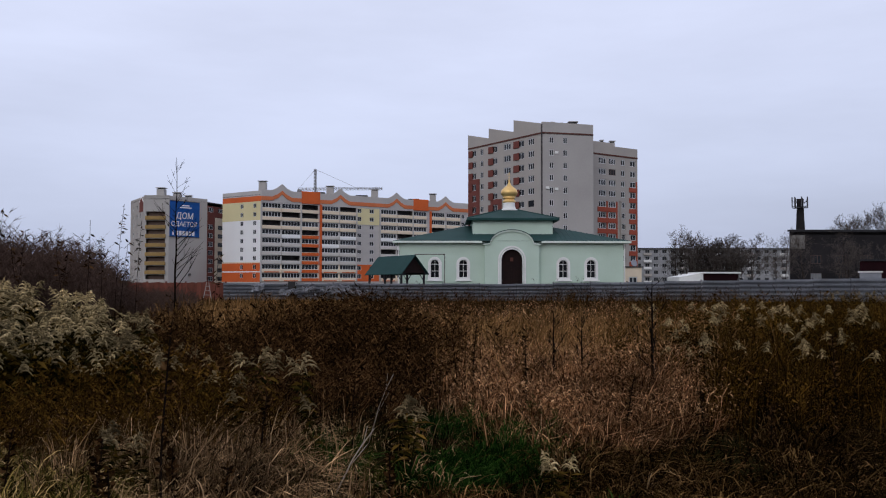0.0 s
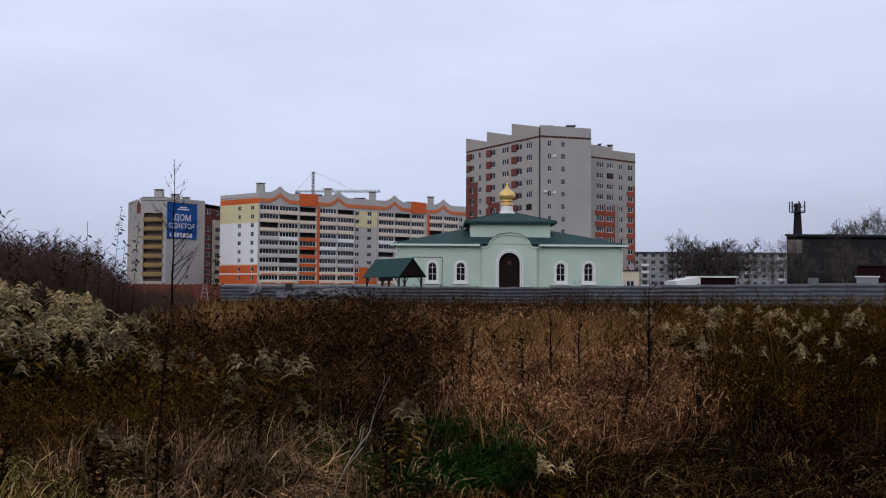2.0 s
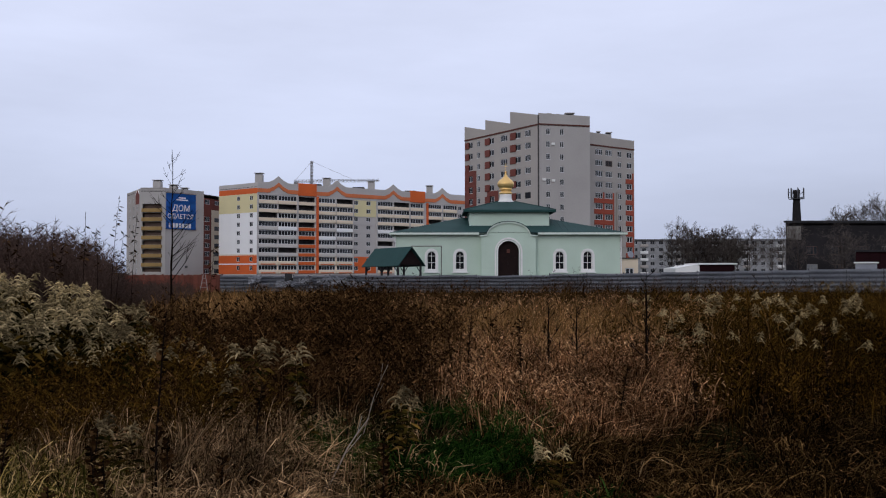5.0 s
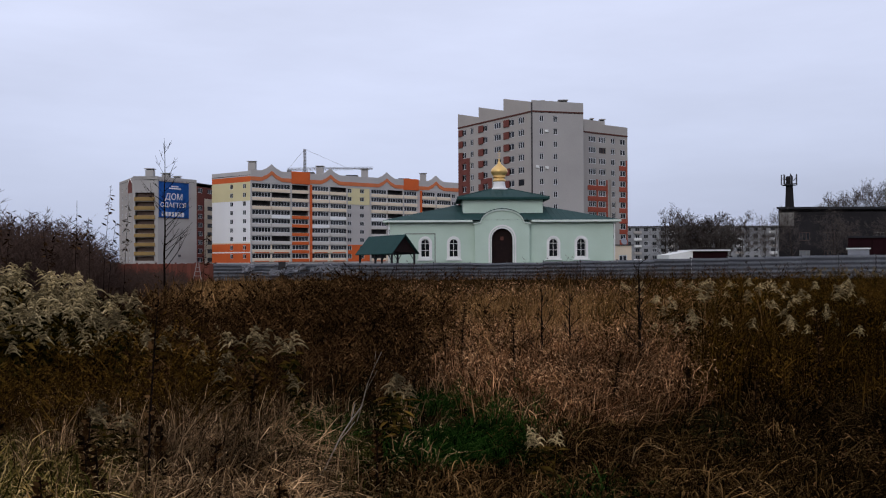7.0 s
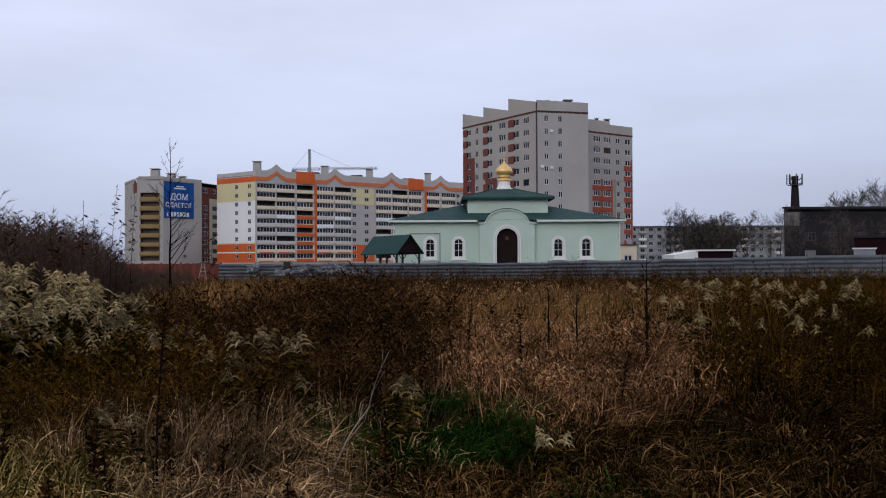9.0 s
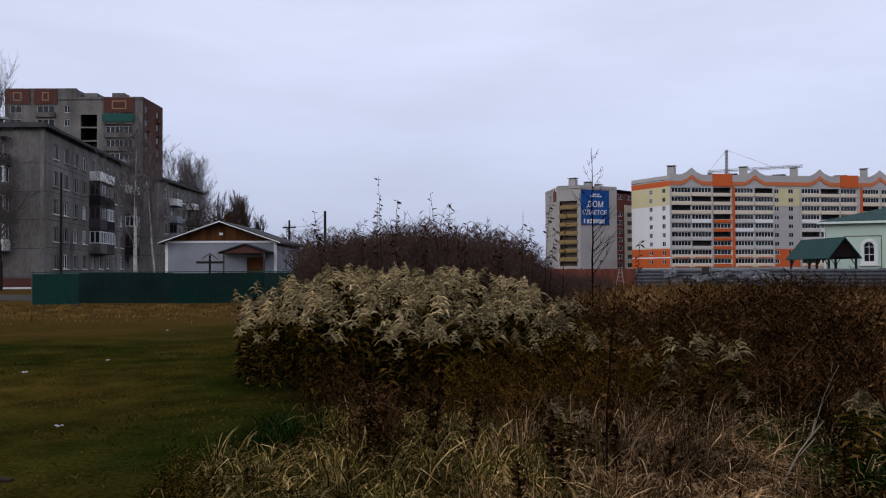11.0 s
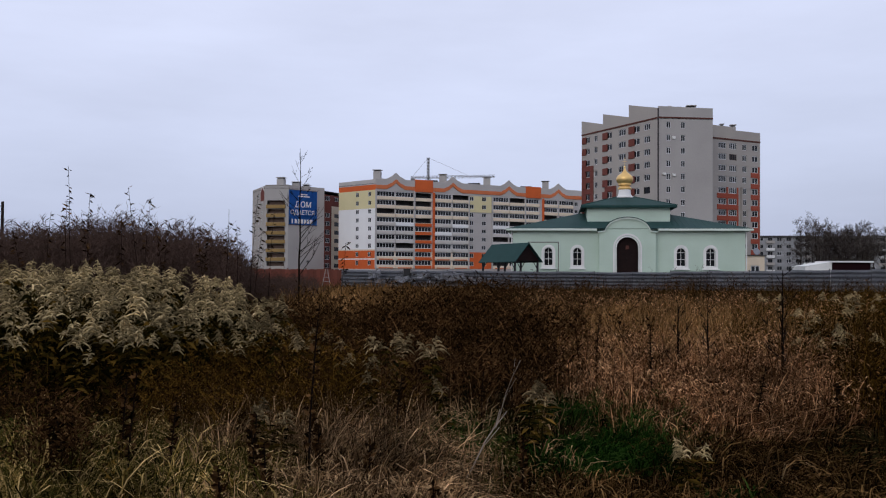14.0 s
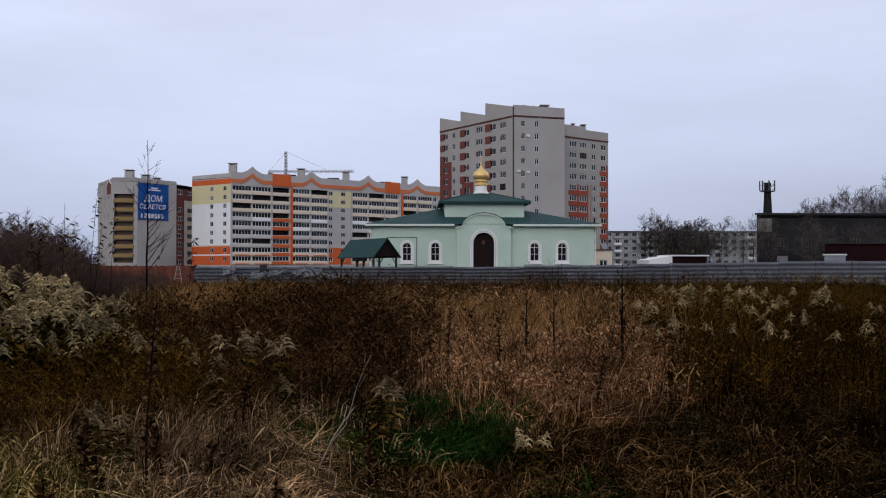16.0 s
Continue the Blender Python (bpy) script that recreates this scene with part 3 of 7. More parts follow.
    rv = [bm.verts.new(v) for v in ((lc - lx - o, ly0 - o, lz + 0.02), (lc + lx + o, ly0 - o, lz + 0.02), (lc + lx + o, ly1 + o, lz + 0.02), (lc - lx - o, ly1 + o, lz + 0.02),
                                    (lc - 0.6, mid, lz + 1.36), (lc + 0.6, mid, lz + 1.36))]
    for f in ((0, 1, 5, 4), (1, 2, 5), (2, 3, 4, 5), (3, 0, 4), (3, 2, 1, 0)):
        bm.faces.new([rv[i] for i in f])
    lr = part("lantern_roof", bm, M_ROOF, c)
    part("eaves_board", boxes((lc - lx - o, lc + lx + o, ly0 - o, ly0 - o + 0.1, lz - 0.20, lz + 0.015)), M_ROOF, lr)
    for sx in (-1, 1):
        a = lc + sx * (lx + o - 0.1)
        part("eaves_board", boxes((min(a, a + sx * 0.1), max(a, a + sx * 0.1), ly0 - o + 0.1, ly1 + o, lz - 0.20, lz + 0.015)), M_ROOF, lr)
        ridge = bmesh.new()
        tube(ridge, (lc + sx * (lx + o), ly0 - o, lz + 0.04), (lc + sx * 0.6, mid, lz + 1.38), 0.05, 0.05, 5)
        part("ridge_cap", ridge, M_ROOF, lr)
    for i in range(-8, 9):
        x = i * 0.56
        t = 1.0 if abs(x) < 0.6 else (lx + o - abs(x)) / (lx + o - 0.6)
        seam = bmesh.new()
        tube(seam, (lc + x, ly0 - o, lz + 0.035), (lc + x, ly0 - o + (mid - ly0 + o) * t, lz + 0.035 + 1.33 * t), 0.018, 0.018, 4)
        part("seam", seam, M_ROOF, lr)
    # drum, onion dome and cross
    dm = pose(lc, mid, lz + 1.16) @ Matrix.Scale(1.03, 4)
    part("drum", lathe([(0.98, 0), (0.94, 0.14), (0.74, 0.20), (0.66, 0.34), (0.60, 0.70), (0.62, 0.86), (0.5, 0.88)]), M_WHITE, c, "white drum under the dome", dm)
    prof = [(0.50, 0.85), (0.66, 0.88), (0.70, 0.98), (0.66, 1.08), (0.54, 1.14), (0.52, 1.24), (0.60, 1.30), (0.70, 1.34), (0.66, 1.42), (0.60, 1.46), (0.70, 1.56), (0.82, 1.72), (0.88, 1.92), (0.85, 2.10),
            (0.72, 2.30), (0.50, 2.48), (0.30, 2.64), (0.18, 2.80), (0.11, 2.98), (0.07, 3.12)]
    do = part("dome", lathe(prof, 32), M_GOLD, c, "gilded onion dome", dm)
    part("orb", lathe([(0.02, 3.08), (0.10, 3.12), (0.13, 3.20), (0.10, 3.28), (0.02, 3.32)], 12), M_GOLD, do)
    part("cross", boxes((-0.014, 0.014, -0.014, 0.014, 3.30, 4.15), (-0.22, 0.22, -0.012, 0.012, 3.78, 3.81), (-0.12, 0.12, -0.012, 0.012, 3.96, 3.985), (-0.13, 0.13, -0.012, 0.012, 3.52, 3.545)), M_GOLD, do)


church()


# ---- blocks of flats ----
def shell(b, pts, top, material, skip=()):
    """Plain walls behind and beside the facades, and the flat roof, for a plan given clockwise from above."""
    n = len(pts)
    for i in range(n):
        if i in skip:
            continue
        p, q = pts[i], pts[(i + 1) % n]
        part("wall", boxes((0, span(p, q), 0, 0.35, 0, top)), material, b, m=facing(p, q))
    part("roof", slab(pts, top - 0.35, top - 0.1), M_SLATE, b)


def vent_stack(b, x, y, z, h=2.2, w=1.6):
    s = part("vent_stack", boxes((x - w / 2, x + w / 2, y, y + w, z, z + h)), M_GREYBRICK, b)
    # closed block under the cap; its slate tone paints the opening's shade
    part("vent_shade_block", boxes((x - w * 0.4, x + w * 0.4, y + 0.2, y + w - 0.2, z + h, z + h + 0.32)), M_SLATE, s, "solid dark block in place of the shaded vent opening")
    part("vent_cap", boxes((x - w * 0.62, x + w * 0.62, y - 0.25, y + w + 0.25, z + h + 0.32, z + h + 0.5)), M_GREYBRICK, s)


def orange_block():
    A, B, C = (-57.84, 269.97), (9.9, 319.62), (-72.87, 281.06)
    out = lambda p: (p[0] - 9.5, p[1] + 13)
    b = thing("apartment_block", "new nine-storey apartment block, grey and cream with orange bands", "apartment block", pose(0, 0, 0))
    B2, C2 = (2.0, 331.0), (-66.0, 292.0)
    shell(b, [A, B, B2, C2, C], 29.2, M_BLOCKGREY, skip=(0, 4))
    floors = [3.15 + 2.8 * i for i in range(9)]
    # end face with two columns of windows: orange foot, white middle, yellow above, orange band, grey parapet
    m, L = facing(C, A), span(C, A)
    cols = (9.6, 15.75)
    holes = [(x - 0.75, x + 0.75, z - 0.7, z + 0.75) for x in cols for z in floors]
    for z0, z1, mt in ((0, 1.2, M_BLOCKGREY), (1.2, 4.25, M_ORANGE), (4.25, 4.62, M_WWALL), (4.62, 7.2, M_ORANGE), (7.2, 7.6, M_CREAM), (7.6, 20.9, M_WWALL),
                       (20.9, 26.9, M_YELLOW), (26.9, 28.6, M_ORANGE), (28.6, 30.3, M_BLOCKGREY)):
        part("wall", grid_wall(0, L, z0, z1, holes), mt, b, m=m)
    for x in cols:
        for z in floors:
            window(b, m @ pose(x - 0.75, 0, z - 0.7), 1.5, 1.45, 3 if random.random() < 0.5 else 2)
    # long facade: bays of glazed loggias, stair bays in orange, plain bays with single windows
    m, L = facing(A, B), span(A, B)
    bays = [(0.5, 6.9, "log"), (7.3, 13.8, "log"), (14.5, 20.4, "stair"), (21.8, 28.1, "log"), (28.7, 35.0, "log"), (35.3, 37.0, "win"), (40.3, 42.0, "win"),
            (44.9, 51.2, "log"), (51.7, 58.2, "log"), (58.7, 64.2, "stair"), (66.4, 72.4, "log"), (73.3, 79.6, "log"), (80.2, 81.8, "win")]
    holes = []
    rng = random.Random(5)
    glazed = {}
    for x0, x1, kind in bays:
        for k, z in enumerate(floors):
            if kind == "win":
                holes.append((x0, x1, z - 0.7, z + 0.75))
            else:
                holes.append((x0, x1, z - 0.62, z + 0.95))
                glazed[x0, k] = rng.random() > 0.16
    for z0, z1, mt in ((0, 1.4, M_BLOCKGREY), (1.4, 7.1, M_CREAM), (7.1, 20.9, M_BLOCKGREY), (20.9, 26.9, M_BLOCKGREY)):
        part("wall", grid_wall(0, L, z0, z1, holes), mt, b, m=m)
    for x0, x1, kind in bays:
        w = x1 - x0
        for k, z in enumerate(floors):
            if kind == "win":
                window(b, m @ pose(x0, 0, z - 0.7), w, 1.45, 2)
                continue
            if glazed[x0, k]:
                window(b, m @ pose(x0, -0.05, z - 0.62), w, 1.57, 6 if kind == "log" else 5, bar=0.11)
            else:
                # dark slate on the whole inside paints the shade of the open loggia
                part("shaded_loggia_back", boxes((x0, x1, 2.4, 2.5, z - 0.7, z + 1.0), (x0, x1, 0.35, 2.4, z - 0.75, z - 0.65), (x0, x1, 0.35, 2.4, z + 0.98, z + 1.05), (x0 - 0.1, x0, 0.35, 2.5, z - 0.7, z + 1.0), (x1, x1 + 0.1, 0.35, 2.5, z - 0.7, z + 1.0)), M_SLATE, b, m=m)
            if kind == "stair":
                mt = M_ORANGE if k < 6 else M_CREAM
            else:
                mt = M_CREAM if k < 2 or k > 5 else (M_BLOCKPALE if rng.random() < 0.8 else M_WWALL)
            plate("spandrel", b, m @ pose(x0 - 0.12, 0, z - 1.75), w + 0.24, 0.32, 1.08, mt)
            if kind == "log" and k < 2:
                plate("spandrel_stripe", b, m @ pose(x0 + 0.1 * w, -0.32, z - 1.72), w * 0.8, 0.05, 0.36, M_SALMON)
            if kind == "stair" and k < 6:
                plate("spandrel_sill", b, m @ pose(x0 - 0.14, -0.32, z - 0.74), w + 0.28, 0.06, 0.12, M_CREAM)
    # piers, orange flanks of the stair bays
    for x in (0.1, 14.0, 21.2, 35.0, 44.4, 58.25, 65.9, 79.75):
        red = x in (21.2, 65.9)
        plate("pier", b, m @ pose(x - 0.25, 0, 1.4), 0.75 if red else 0.5, 0.42, 25.5, M_ORANGE if red else M_BLOCKGREY)
    bay = [(x0 - 35.06, x1 - 35.06, z - 0.7, z + 0.75) for x0, x1, kind in bays if kind == "win" and x0 < 50 for z in floors]
    for z0, z1, mt in ((20.9, 26.9, M_YELLOW), (1.4, 7.1, M_ORANGE)):
        part("panel", grid_wall(0, 9.3, z0, z1, bay, 0.06), mt, b, m=m @ pose(35.06, -0.06, 0))
    # orange band and grey parapet that rise into small gables
    low, rise = 28.5, 2.15
    peaks = (7.24, 28.7, 51.3, 72.8)
    line = [(0, low)]
    for x in peaks:
        line += [(x - 3.9, low), (x - 3.2, low + 0.10), (x - 2.4, low + 0.55), (x - 1.7, low + 0.80), (x, low + rise), (x + 1.7, low + 0.80), (x + 2.4, low + 0.55), (x + 3.2, low + 0.10), (x + 3.9, low)]
    line += [(L, low)]
    part("parapet", prism([(x, z - 1.25) for x, z in line] + [(x, z) for x, z in reversed(line)], -0.30, 0.3), M_SALMON, b, "orange band with small gables", m)
    part("parapet", prism(line + [(x, z + 2.1) for x, z in reversed(line)], -0.26, 0.3), M_BLOCKGREY, b, "grey parapet with small gables", m)
    part("frieze", prism([(0, 26.5), (L, 26.5)] + [(x, z - 1.25) for x, z in reversed(line)], -0.1, 0.3), M_BLOCKGREY, b, m=m)
    for x0, x1 in ((14.2, 20.8), (58.4, 64.8)):
        part("stair_head", boxes((x0, x1, -0.5, 0.3, 26.9, 30.9)), M_ORANGE, b, "orange stair head", m)
    for x in (1.7, 26.3, 44.0, 69.2):
        v = m @ Vector((x, 3, 0))
        vent_stack(b, v.x, v.y, 29.1, 4.2, 2.3)
    for x in (23.0, 40.0, 62.0, 76.0):
        v = m @ Vector((x, 5, 0))
        part("roof_hatch", boxes((v.x - 2, v.x + 2, v.y, v.y + 3, 29.1, 31.6)), M_SLATE, b)


orange_block()


def banner_block():
    P0, P1, P2, P3, P4 = (-104.76, 285.28), (-94.26, 268.2), (-86.4, 268.16), (-77.64, 280.13), (-74.6, 290.12)
    b = thing("apartment_block", "unfinished grey apartment block with ochre balconies and a blue sales banner", "apartment block", pose(0, 0, 0))
    shell(b, [P0, P1, P2, P3, P4, (-84, 300), (-104, 300)], 27.6, M_GREYBRICK, skip=(0, 1, 2, 3))
    zs = [1.6 + 2.86 * i for i in range(9)]
    # narrow flank
    m, L = facing(P0, P1), span(P0, P1)
    holes = [(x, x + 1.3, z, z + 1.5) for x in (4.0, 9.5, 14.5) for z in zs]
    part("wall", grid_wall(0, L, 0, 28.2, holes), M_PALEBRICK, b, m=m)
    for h in holes:
        window(b, m @ pose(h[0], 0, h[2]), 1.3, 1.5, 2)
    part("gable_panel", prism([(13.5, 23.5), (18.5, 23.5), (18.5, 26.6), (16.0, 28.1), (13.5, 26.6)], -0.08, -0.004), M_REDBRICK, b, "red gable panel", m)
    part("gable_trim", prism([(13.1, 26.6), (13.5, 26.6), (16.0, 28.1), (18.5, 26.6), (18.9, 26.6), (16.0, 28.6)], -0.12, -0.004), M_WWALL, b, "white trim along the small gable", m)
    # front with stacked ochre loggias
    m, L = facing(P1, P2), span(P1, P2)
    holes = [(0.7, 6.7, z + 0.35, z + 1.75) for z in zs[:8]]
    part("wall", grid_wall(0, L, 0, 28.3, holes), M_GREYBRICK, b, m=m)
    for k, z in enumerate(zs[:8]):
        # loggia insides are coloured dark brown to stand in for their shade
        part("shaded_loggia_back", boxes((0.7, 6.7, 1.3, 1.4, z - 0.2, z + 1.9), (0.7, 6.7, 0.35, 1.3, z - 0.15, z), (0.7, 6.7, 0.35, 1.3, z + 1.78, z + 1.86)), M_BROWNFRAME, b, m=m)
        plate("balcony_front", b, m @ pose(0.5, 0, z - 0.85), 6.4, 0.5, 1.15, M_OCHRE if k > 0 else M_PALEBRICK)
    vent_stack(b, -90.5, 272, 27.6, 3.3, 2.4)
    vent_stack(b, -86.6, 276, 27.6, 2.2, 2.3)
    vent_stack(b, -83.6, 278, 27.6, 1.4, 2.0)
    part("roof_edge", boxes((0, L, -0.15, 0.3, 28.3, 28.5)), M_GREYBRICK, b, m=m)
    # blank wall with the banner
    m, L = facing(P2, P3), span(P2, P3)
    part("wall", grid_wall(0, L, 0, 28.4, []), M_GREYBRICK, b, m=m)
    # plain dark box added for one small dark spot low on the wall
    part("wall_box", boxes((7.6, 8.2, -0.5, -0.004, 3.2, 3.9)), M_IRON, b, "small dark box on the blank wall", m)
    # recessed part in red and cream
    m, L = facing(P3, P4), span(P3, P4)
    holes = [(0.6, 3.6, z - 0.2, z + 1.4) for z in zs] + [(6.5, 9.6, z - 0.1, z + 1.3) for z in zs]
    part("wall", grid_wall(0, 4.6, 0, 22.6, holes), M_REDBRICK, b, m=m)
    part("wall", grid_wall(4.6, L, 0, 22.6, holes), M_CREAM, b, m=m)
    part("wall", grid_wall(0, L, 22.6, 26.3, holes), M_REDBRICK, b, m=m)
    for k, h in enumerate(holes):
        if h[3] < 22.6:
            window(b, m @ pose(h[0], 0, h[2]), h[1] - h[0], h[3] - h[2], 3, M_PVC if k < 9 else M_BROWNFRAME)
        else:
            window(b, m @ pose(h[0], 0, h[2]), h[1] - h[0], h[3] - h[2], 3)
    return facing(P2, P3)


M_BANNERWALL = banner_block()


def banner():
    m = M_BANNERWALL
    bn = thing("banner", "large blue sales banner with white lettering on a blank wall", "banner", m @ pose(0, -0.12, 0))
    x0, x1, z0, z1 = 0.2, 11.6, 15.6, 26.9
    bm = bmesh.new()
    nx, nz = 18, 14
    grid = [[bm.verts.new((x0 + (x1 - x0) * i / nx, -0.06 * abs(math.sin(i * 0.9) * math.sin(j * 0.6)), z0 + (z1 - z0) * j / nz)) for i in range(nx + 1)] for j in range(nz + 1)]
    for j in range(nz):
        for i in range(nx):
            bm.faces.new((grid[j][i], grid[j][i + 1], grid[j + 1][i + 1], grid[j + 1][i]))
    bmesh.ops.solidify(bm, geom=bm.faces[:], thickness=0.03)
    part("cloth", bm, M_BLUE, bn)
    for z in (z1, z0 - 0.14):
        part("batten", boxes((x0 - 0.1, x1 + 0.1, -0.16, 0.1, z, z + 0.14)), M_IRON, bn)

    def words(text, size, x, z):
        cu = bpy.data.curves.new("lettering", "FONT")
        cu.body, cu.size, cu.extrude, cu.align_x, cu.shear, cu.offset = text, size, 0.02, "CENTER", 0.12, 0.025
        tmp = bpy.data.objects.new("lettering", cu)
        me = bpy.data.meshes.new_from_object(tmp)
        bpy.data.objects.remove(tmp)
        me.materials.append(M_INK)
        link("lettering", me, bn, pose(x, -0.13, z, 90, 0, 0), "white slanted lettering")

    words("ДОМ", 2.75, 5.7, 21.35)
    words("СДАЕТСЯ", 2.05, 5.5, 18.95)
    for i, w in enumerate((0.5, 0.9, 0.9, 0.9, 0.9, 0.9, 0.9)):
        part("print_bar", boxes((1.2 + i * 1.25, 1.2 + i * 1.25 + w, -0.15, -0.10, 16.0, 17.4)), M_INK, bn)
    part("print_bar", boxes((3.9, 8.4, -0.15, -0.10, 24.75, 25.15)), M_INK, bn)
    part("print_bar", boxes((4.8, 7.5, -0.15, -0.10, 25.4, 25.8)), M_INK, bn)


banner()


def tower_block():
    Lp, A, B, W0, W1 = (6.29, 213.52), (22.03, 189.44), (34.03, 192.38), (36.54, 206.38), (49.28, 215.33)
    b = thing("apartment_tower", "thirteen-storey apartment tower of grey brick with red brick lower parts", "apartment block", pose(0, 0, 0))
    shell(b, [Lp, A, B, W0, W1, (40, 232), (16, 230)], 34.9, M_GREYBRICK, skip=(0, 1, 3))
    zf = [33.3 - 2.82 * i for i in range(12)]
    # stepped left facade
    m, L = facing(Lp, A), span(Lp, A)
    cols = [(0.6, 3.4, "balc"), (5.2, 6.5, "win"), (9.0, 12.2, "balc"), (14.8, 17.4, "win"), (18.9, 22.4, "balc"), (23.9, 26.0, "win")]
    holes = [(x0, x1, z - 0.75, z + 0.7) for x0, x1, k in cols for z in zf]
    steps = [(0, 8.8, 0.8), (8.8, 18.6, 0.4), (18.6, L, 0.0)]
    for x0, x1, dz in steps:
        part("wall", grid_wall(x0, x1, 0, 34.6, [h for h in holes if x0 <= h[0] and h[1] <= x1]), M_PALEBRICK, b, m=m)
        top1 = {0: 38.3, 8.8: 38.7, 18.6: 39.2}[x0]
        top2 = {0: 36.3, 8.8: 36.45, 18.6: 36.9}[x0]
        part("parapet", prism([(x0, 34.95), (x1, 34.95), (x1, top2), (x0, top1)], -0.05, 0.3), M_PALEBRICK, b, "sloping parapet", m)
        part("belt", boxes((x0, x1, -0.12, 0.2, 34.6, 34.95)), M_OLDRED, b, "thin red belt course", m)
    for i, (x0, x1, kind) in enumerate(cols):
        for k, z in enumerate(zf):
            # no recess here: the open loggia's shade is painted as black frame and pane
            open_loggia = (i, k) == (5, 5)
            window(b, m @ pose(x0, 0, z - 0.75), x1 - x0, 1.45, 1 if open_loggia else 3 if x1 - x0 > 2 else 2, M_BLACK if open_loggia else M_PVC, M_CHURCHPANE if open_loggia else M_PANE)
            if kind == "balc":
                plate("balcony_front", b, m @ pose(x0 - 0.25, 0, z - 0.85), (x1 - x0) * 0.58, 0.22, 1.62, M_REDBRICK)
    for x0, x1, zt in ((0.2, 5.0, 27.9), (9.6, 14.0, 22.4), (18.8, 23.6, 16.5)):
        for k, z in enumerate(zf):
            if z + 1 < zt:
                plate("brick_panel", b, m @ pose(x0, 0, z - 1.9 + 1.05), 0.9, 0.16, 2.8, M_REDBRICK)
                plate("brick_panel", b, m @ pose(x1 - 1.4, 0, z - 1.9 + 1.05), 1.4, 0.16, 2.8, M_REDBRICK)
                plate("brick_panel", b, m @ pose(x0 + 0.9, 0, z + 0.72), x1 - x0 - 2.3, 0.16, 1.3, M_REDBRICK)
    # blank grey face with two columns of small windows
    m, L = facing(A, B), span(A, B)
    z2 = [33.3 - 2.82 * i for i in range(12)]
    holes = [(x - 0.5, x + 0.5, z - 0.75, z + 0.65) for x in (2.3, 5.6) for z in z2]
    part("wall", grid_wall(0, L, 0, 34.7, holes), M_GREYBRICK, b, m=m)
    for h in holes:
        window(b, m @ pose(h[0], 0, h[2]), 1.0, 1.4, 2)
    part("parapet", prism([(0, 35.0), (L, 35.0), (L, 37.1), (0.4, 37.3), (0, 37.3)], -0.05, 0.3), M_GREYBRICK, b, m=m)
    part("belt", boxes((0, L, -0.12, 0.2, 34.7, 35.0)), M_OLDRED, b, "thin red belt course", m)
    part("corner_joint", boxes((-0.15, 0.15, -0.06, 0.1, 0, 36.8)), M_SLATE, b, m=m)
    for x, z in ((0.9, 22.2), (3.1, 30.2), (3.1, 22.0)):
        part("air_conditioner", boxes((x, x + 0.7, -0.35, 0, z, z + 0.55)), M_WHITE, b, "white air conditioner box", m)
    # lower wing on the other side
    m, L = facing(W0, W1), span(W0, W1)
    z3 = [31.25 - 2.66 * i for i in range(12)]
    cols = [(1.8, 4.3), (5.3, 7.7), (9.6, 11.0), (12.9, 14.8)]
    holes = [(x0, x1, z - 0.75, z + 0.7) for x0, x1 in cols for z in z3]
    part("wall", grid_wall(0, L, 0, 32.6, holes), M_PALEBRICK, b, m=m)
    part("belt", boxes((0, L, -0.12, 0.2, 32.6, 32.95)), M_OLDRED, b, "thin red belt course", m)
    part("parapet", boxes((0, 6.2, -0.05, 0.3, 32.95, 35.8), (6.2, L, -0.05, 0.3, 32.95, 35.05)), M_PALEBRICK, b, m=m)
    rng = random.Random(3)
    for j, (x0, x1) in enumerate(cols):
        for k, z in enumerate(z3):
            dark = (j, k) == (1, 1)
            window(b, m @ pose(x0, 0, z - 0.75), x1 - x0, 1.45, 4 if j < 2 else 2, M_BROWNFRAME if dark else M_PVC, bar=0.12)
            zt = (21.5, 21.5, 17.0, 26.6)[j]
            if z < zt:
                plate("brick_panel", b, m @ pose(x0 - 0.5, 0, z - 1.95), x1 - x0 + 1.0, 0.14, 1.18, M_WINGBRICK if j != 2 else M_PALEBRICK)
                plate("brick_pier", b, m @ pose(x1 + 0.03, 0, z - 0.75), 0.45, 0.14, 1.5, M_WINGBRICK if j != 2 else M_PALEBRICK)
    part("loggia_pier", boxes((8.9, 9.3, -0.5, 0, 0, 21.5)), M_PALEBRICK, b, m=m)
    for x, y, z, h, w in ((30.0, 195.5, 37.0, 1.0, 1.8), (25.0, 193.5, 37.0, 0.5, 0.8), (27, 194, 37, 0.4, 0.6), (42.5, 213, 35.4, 1.0, 1.2), (39.5, 211, 35.6, 0.7, 0.8)):
        vent_stack(b, x, y, z - 2.2, h + 2.2, w)


tower_block()

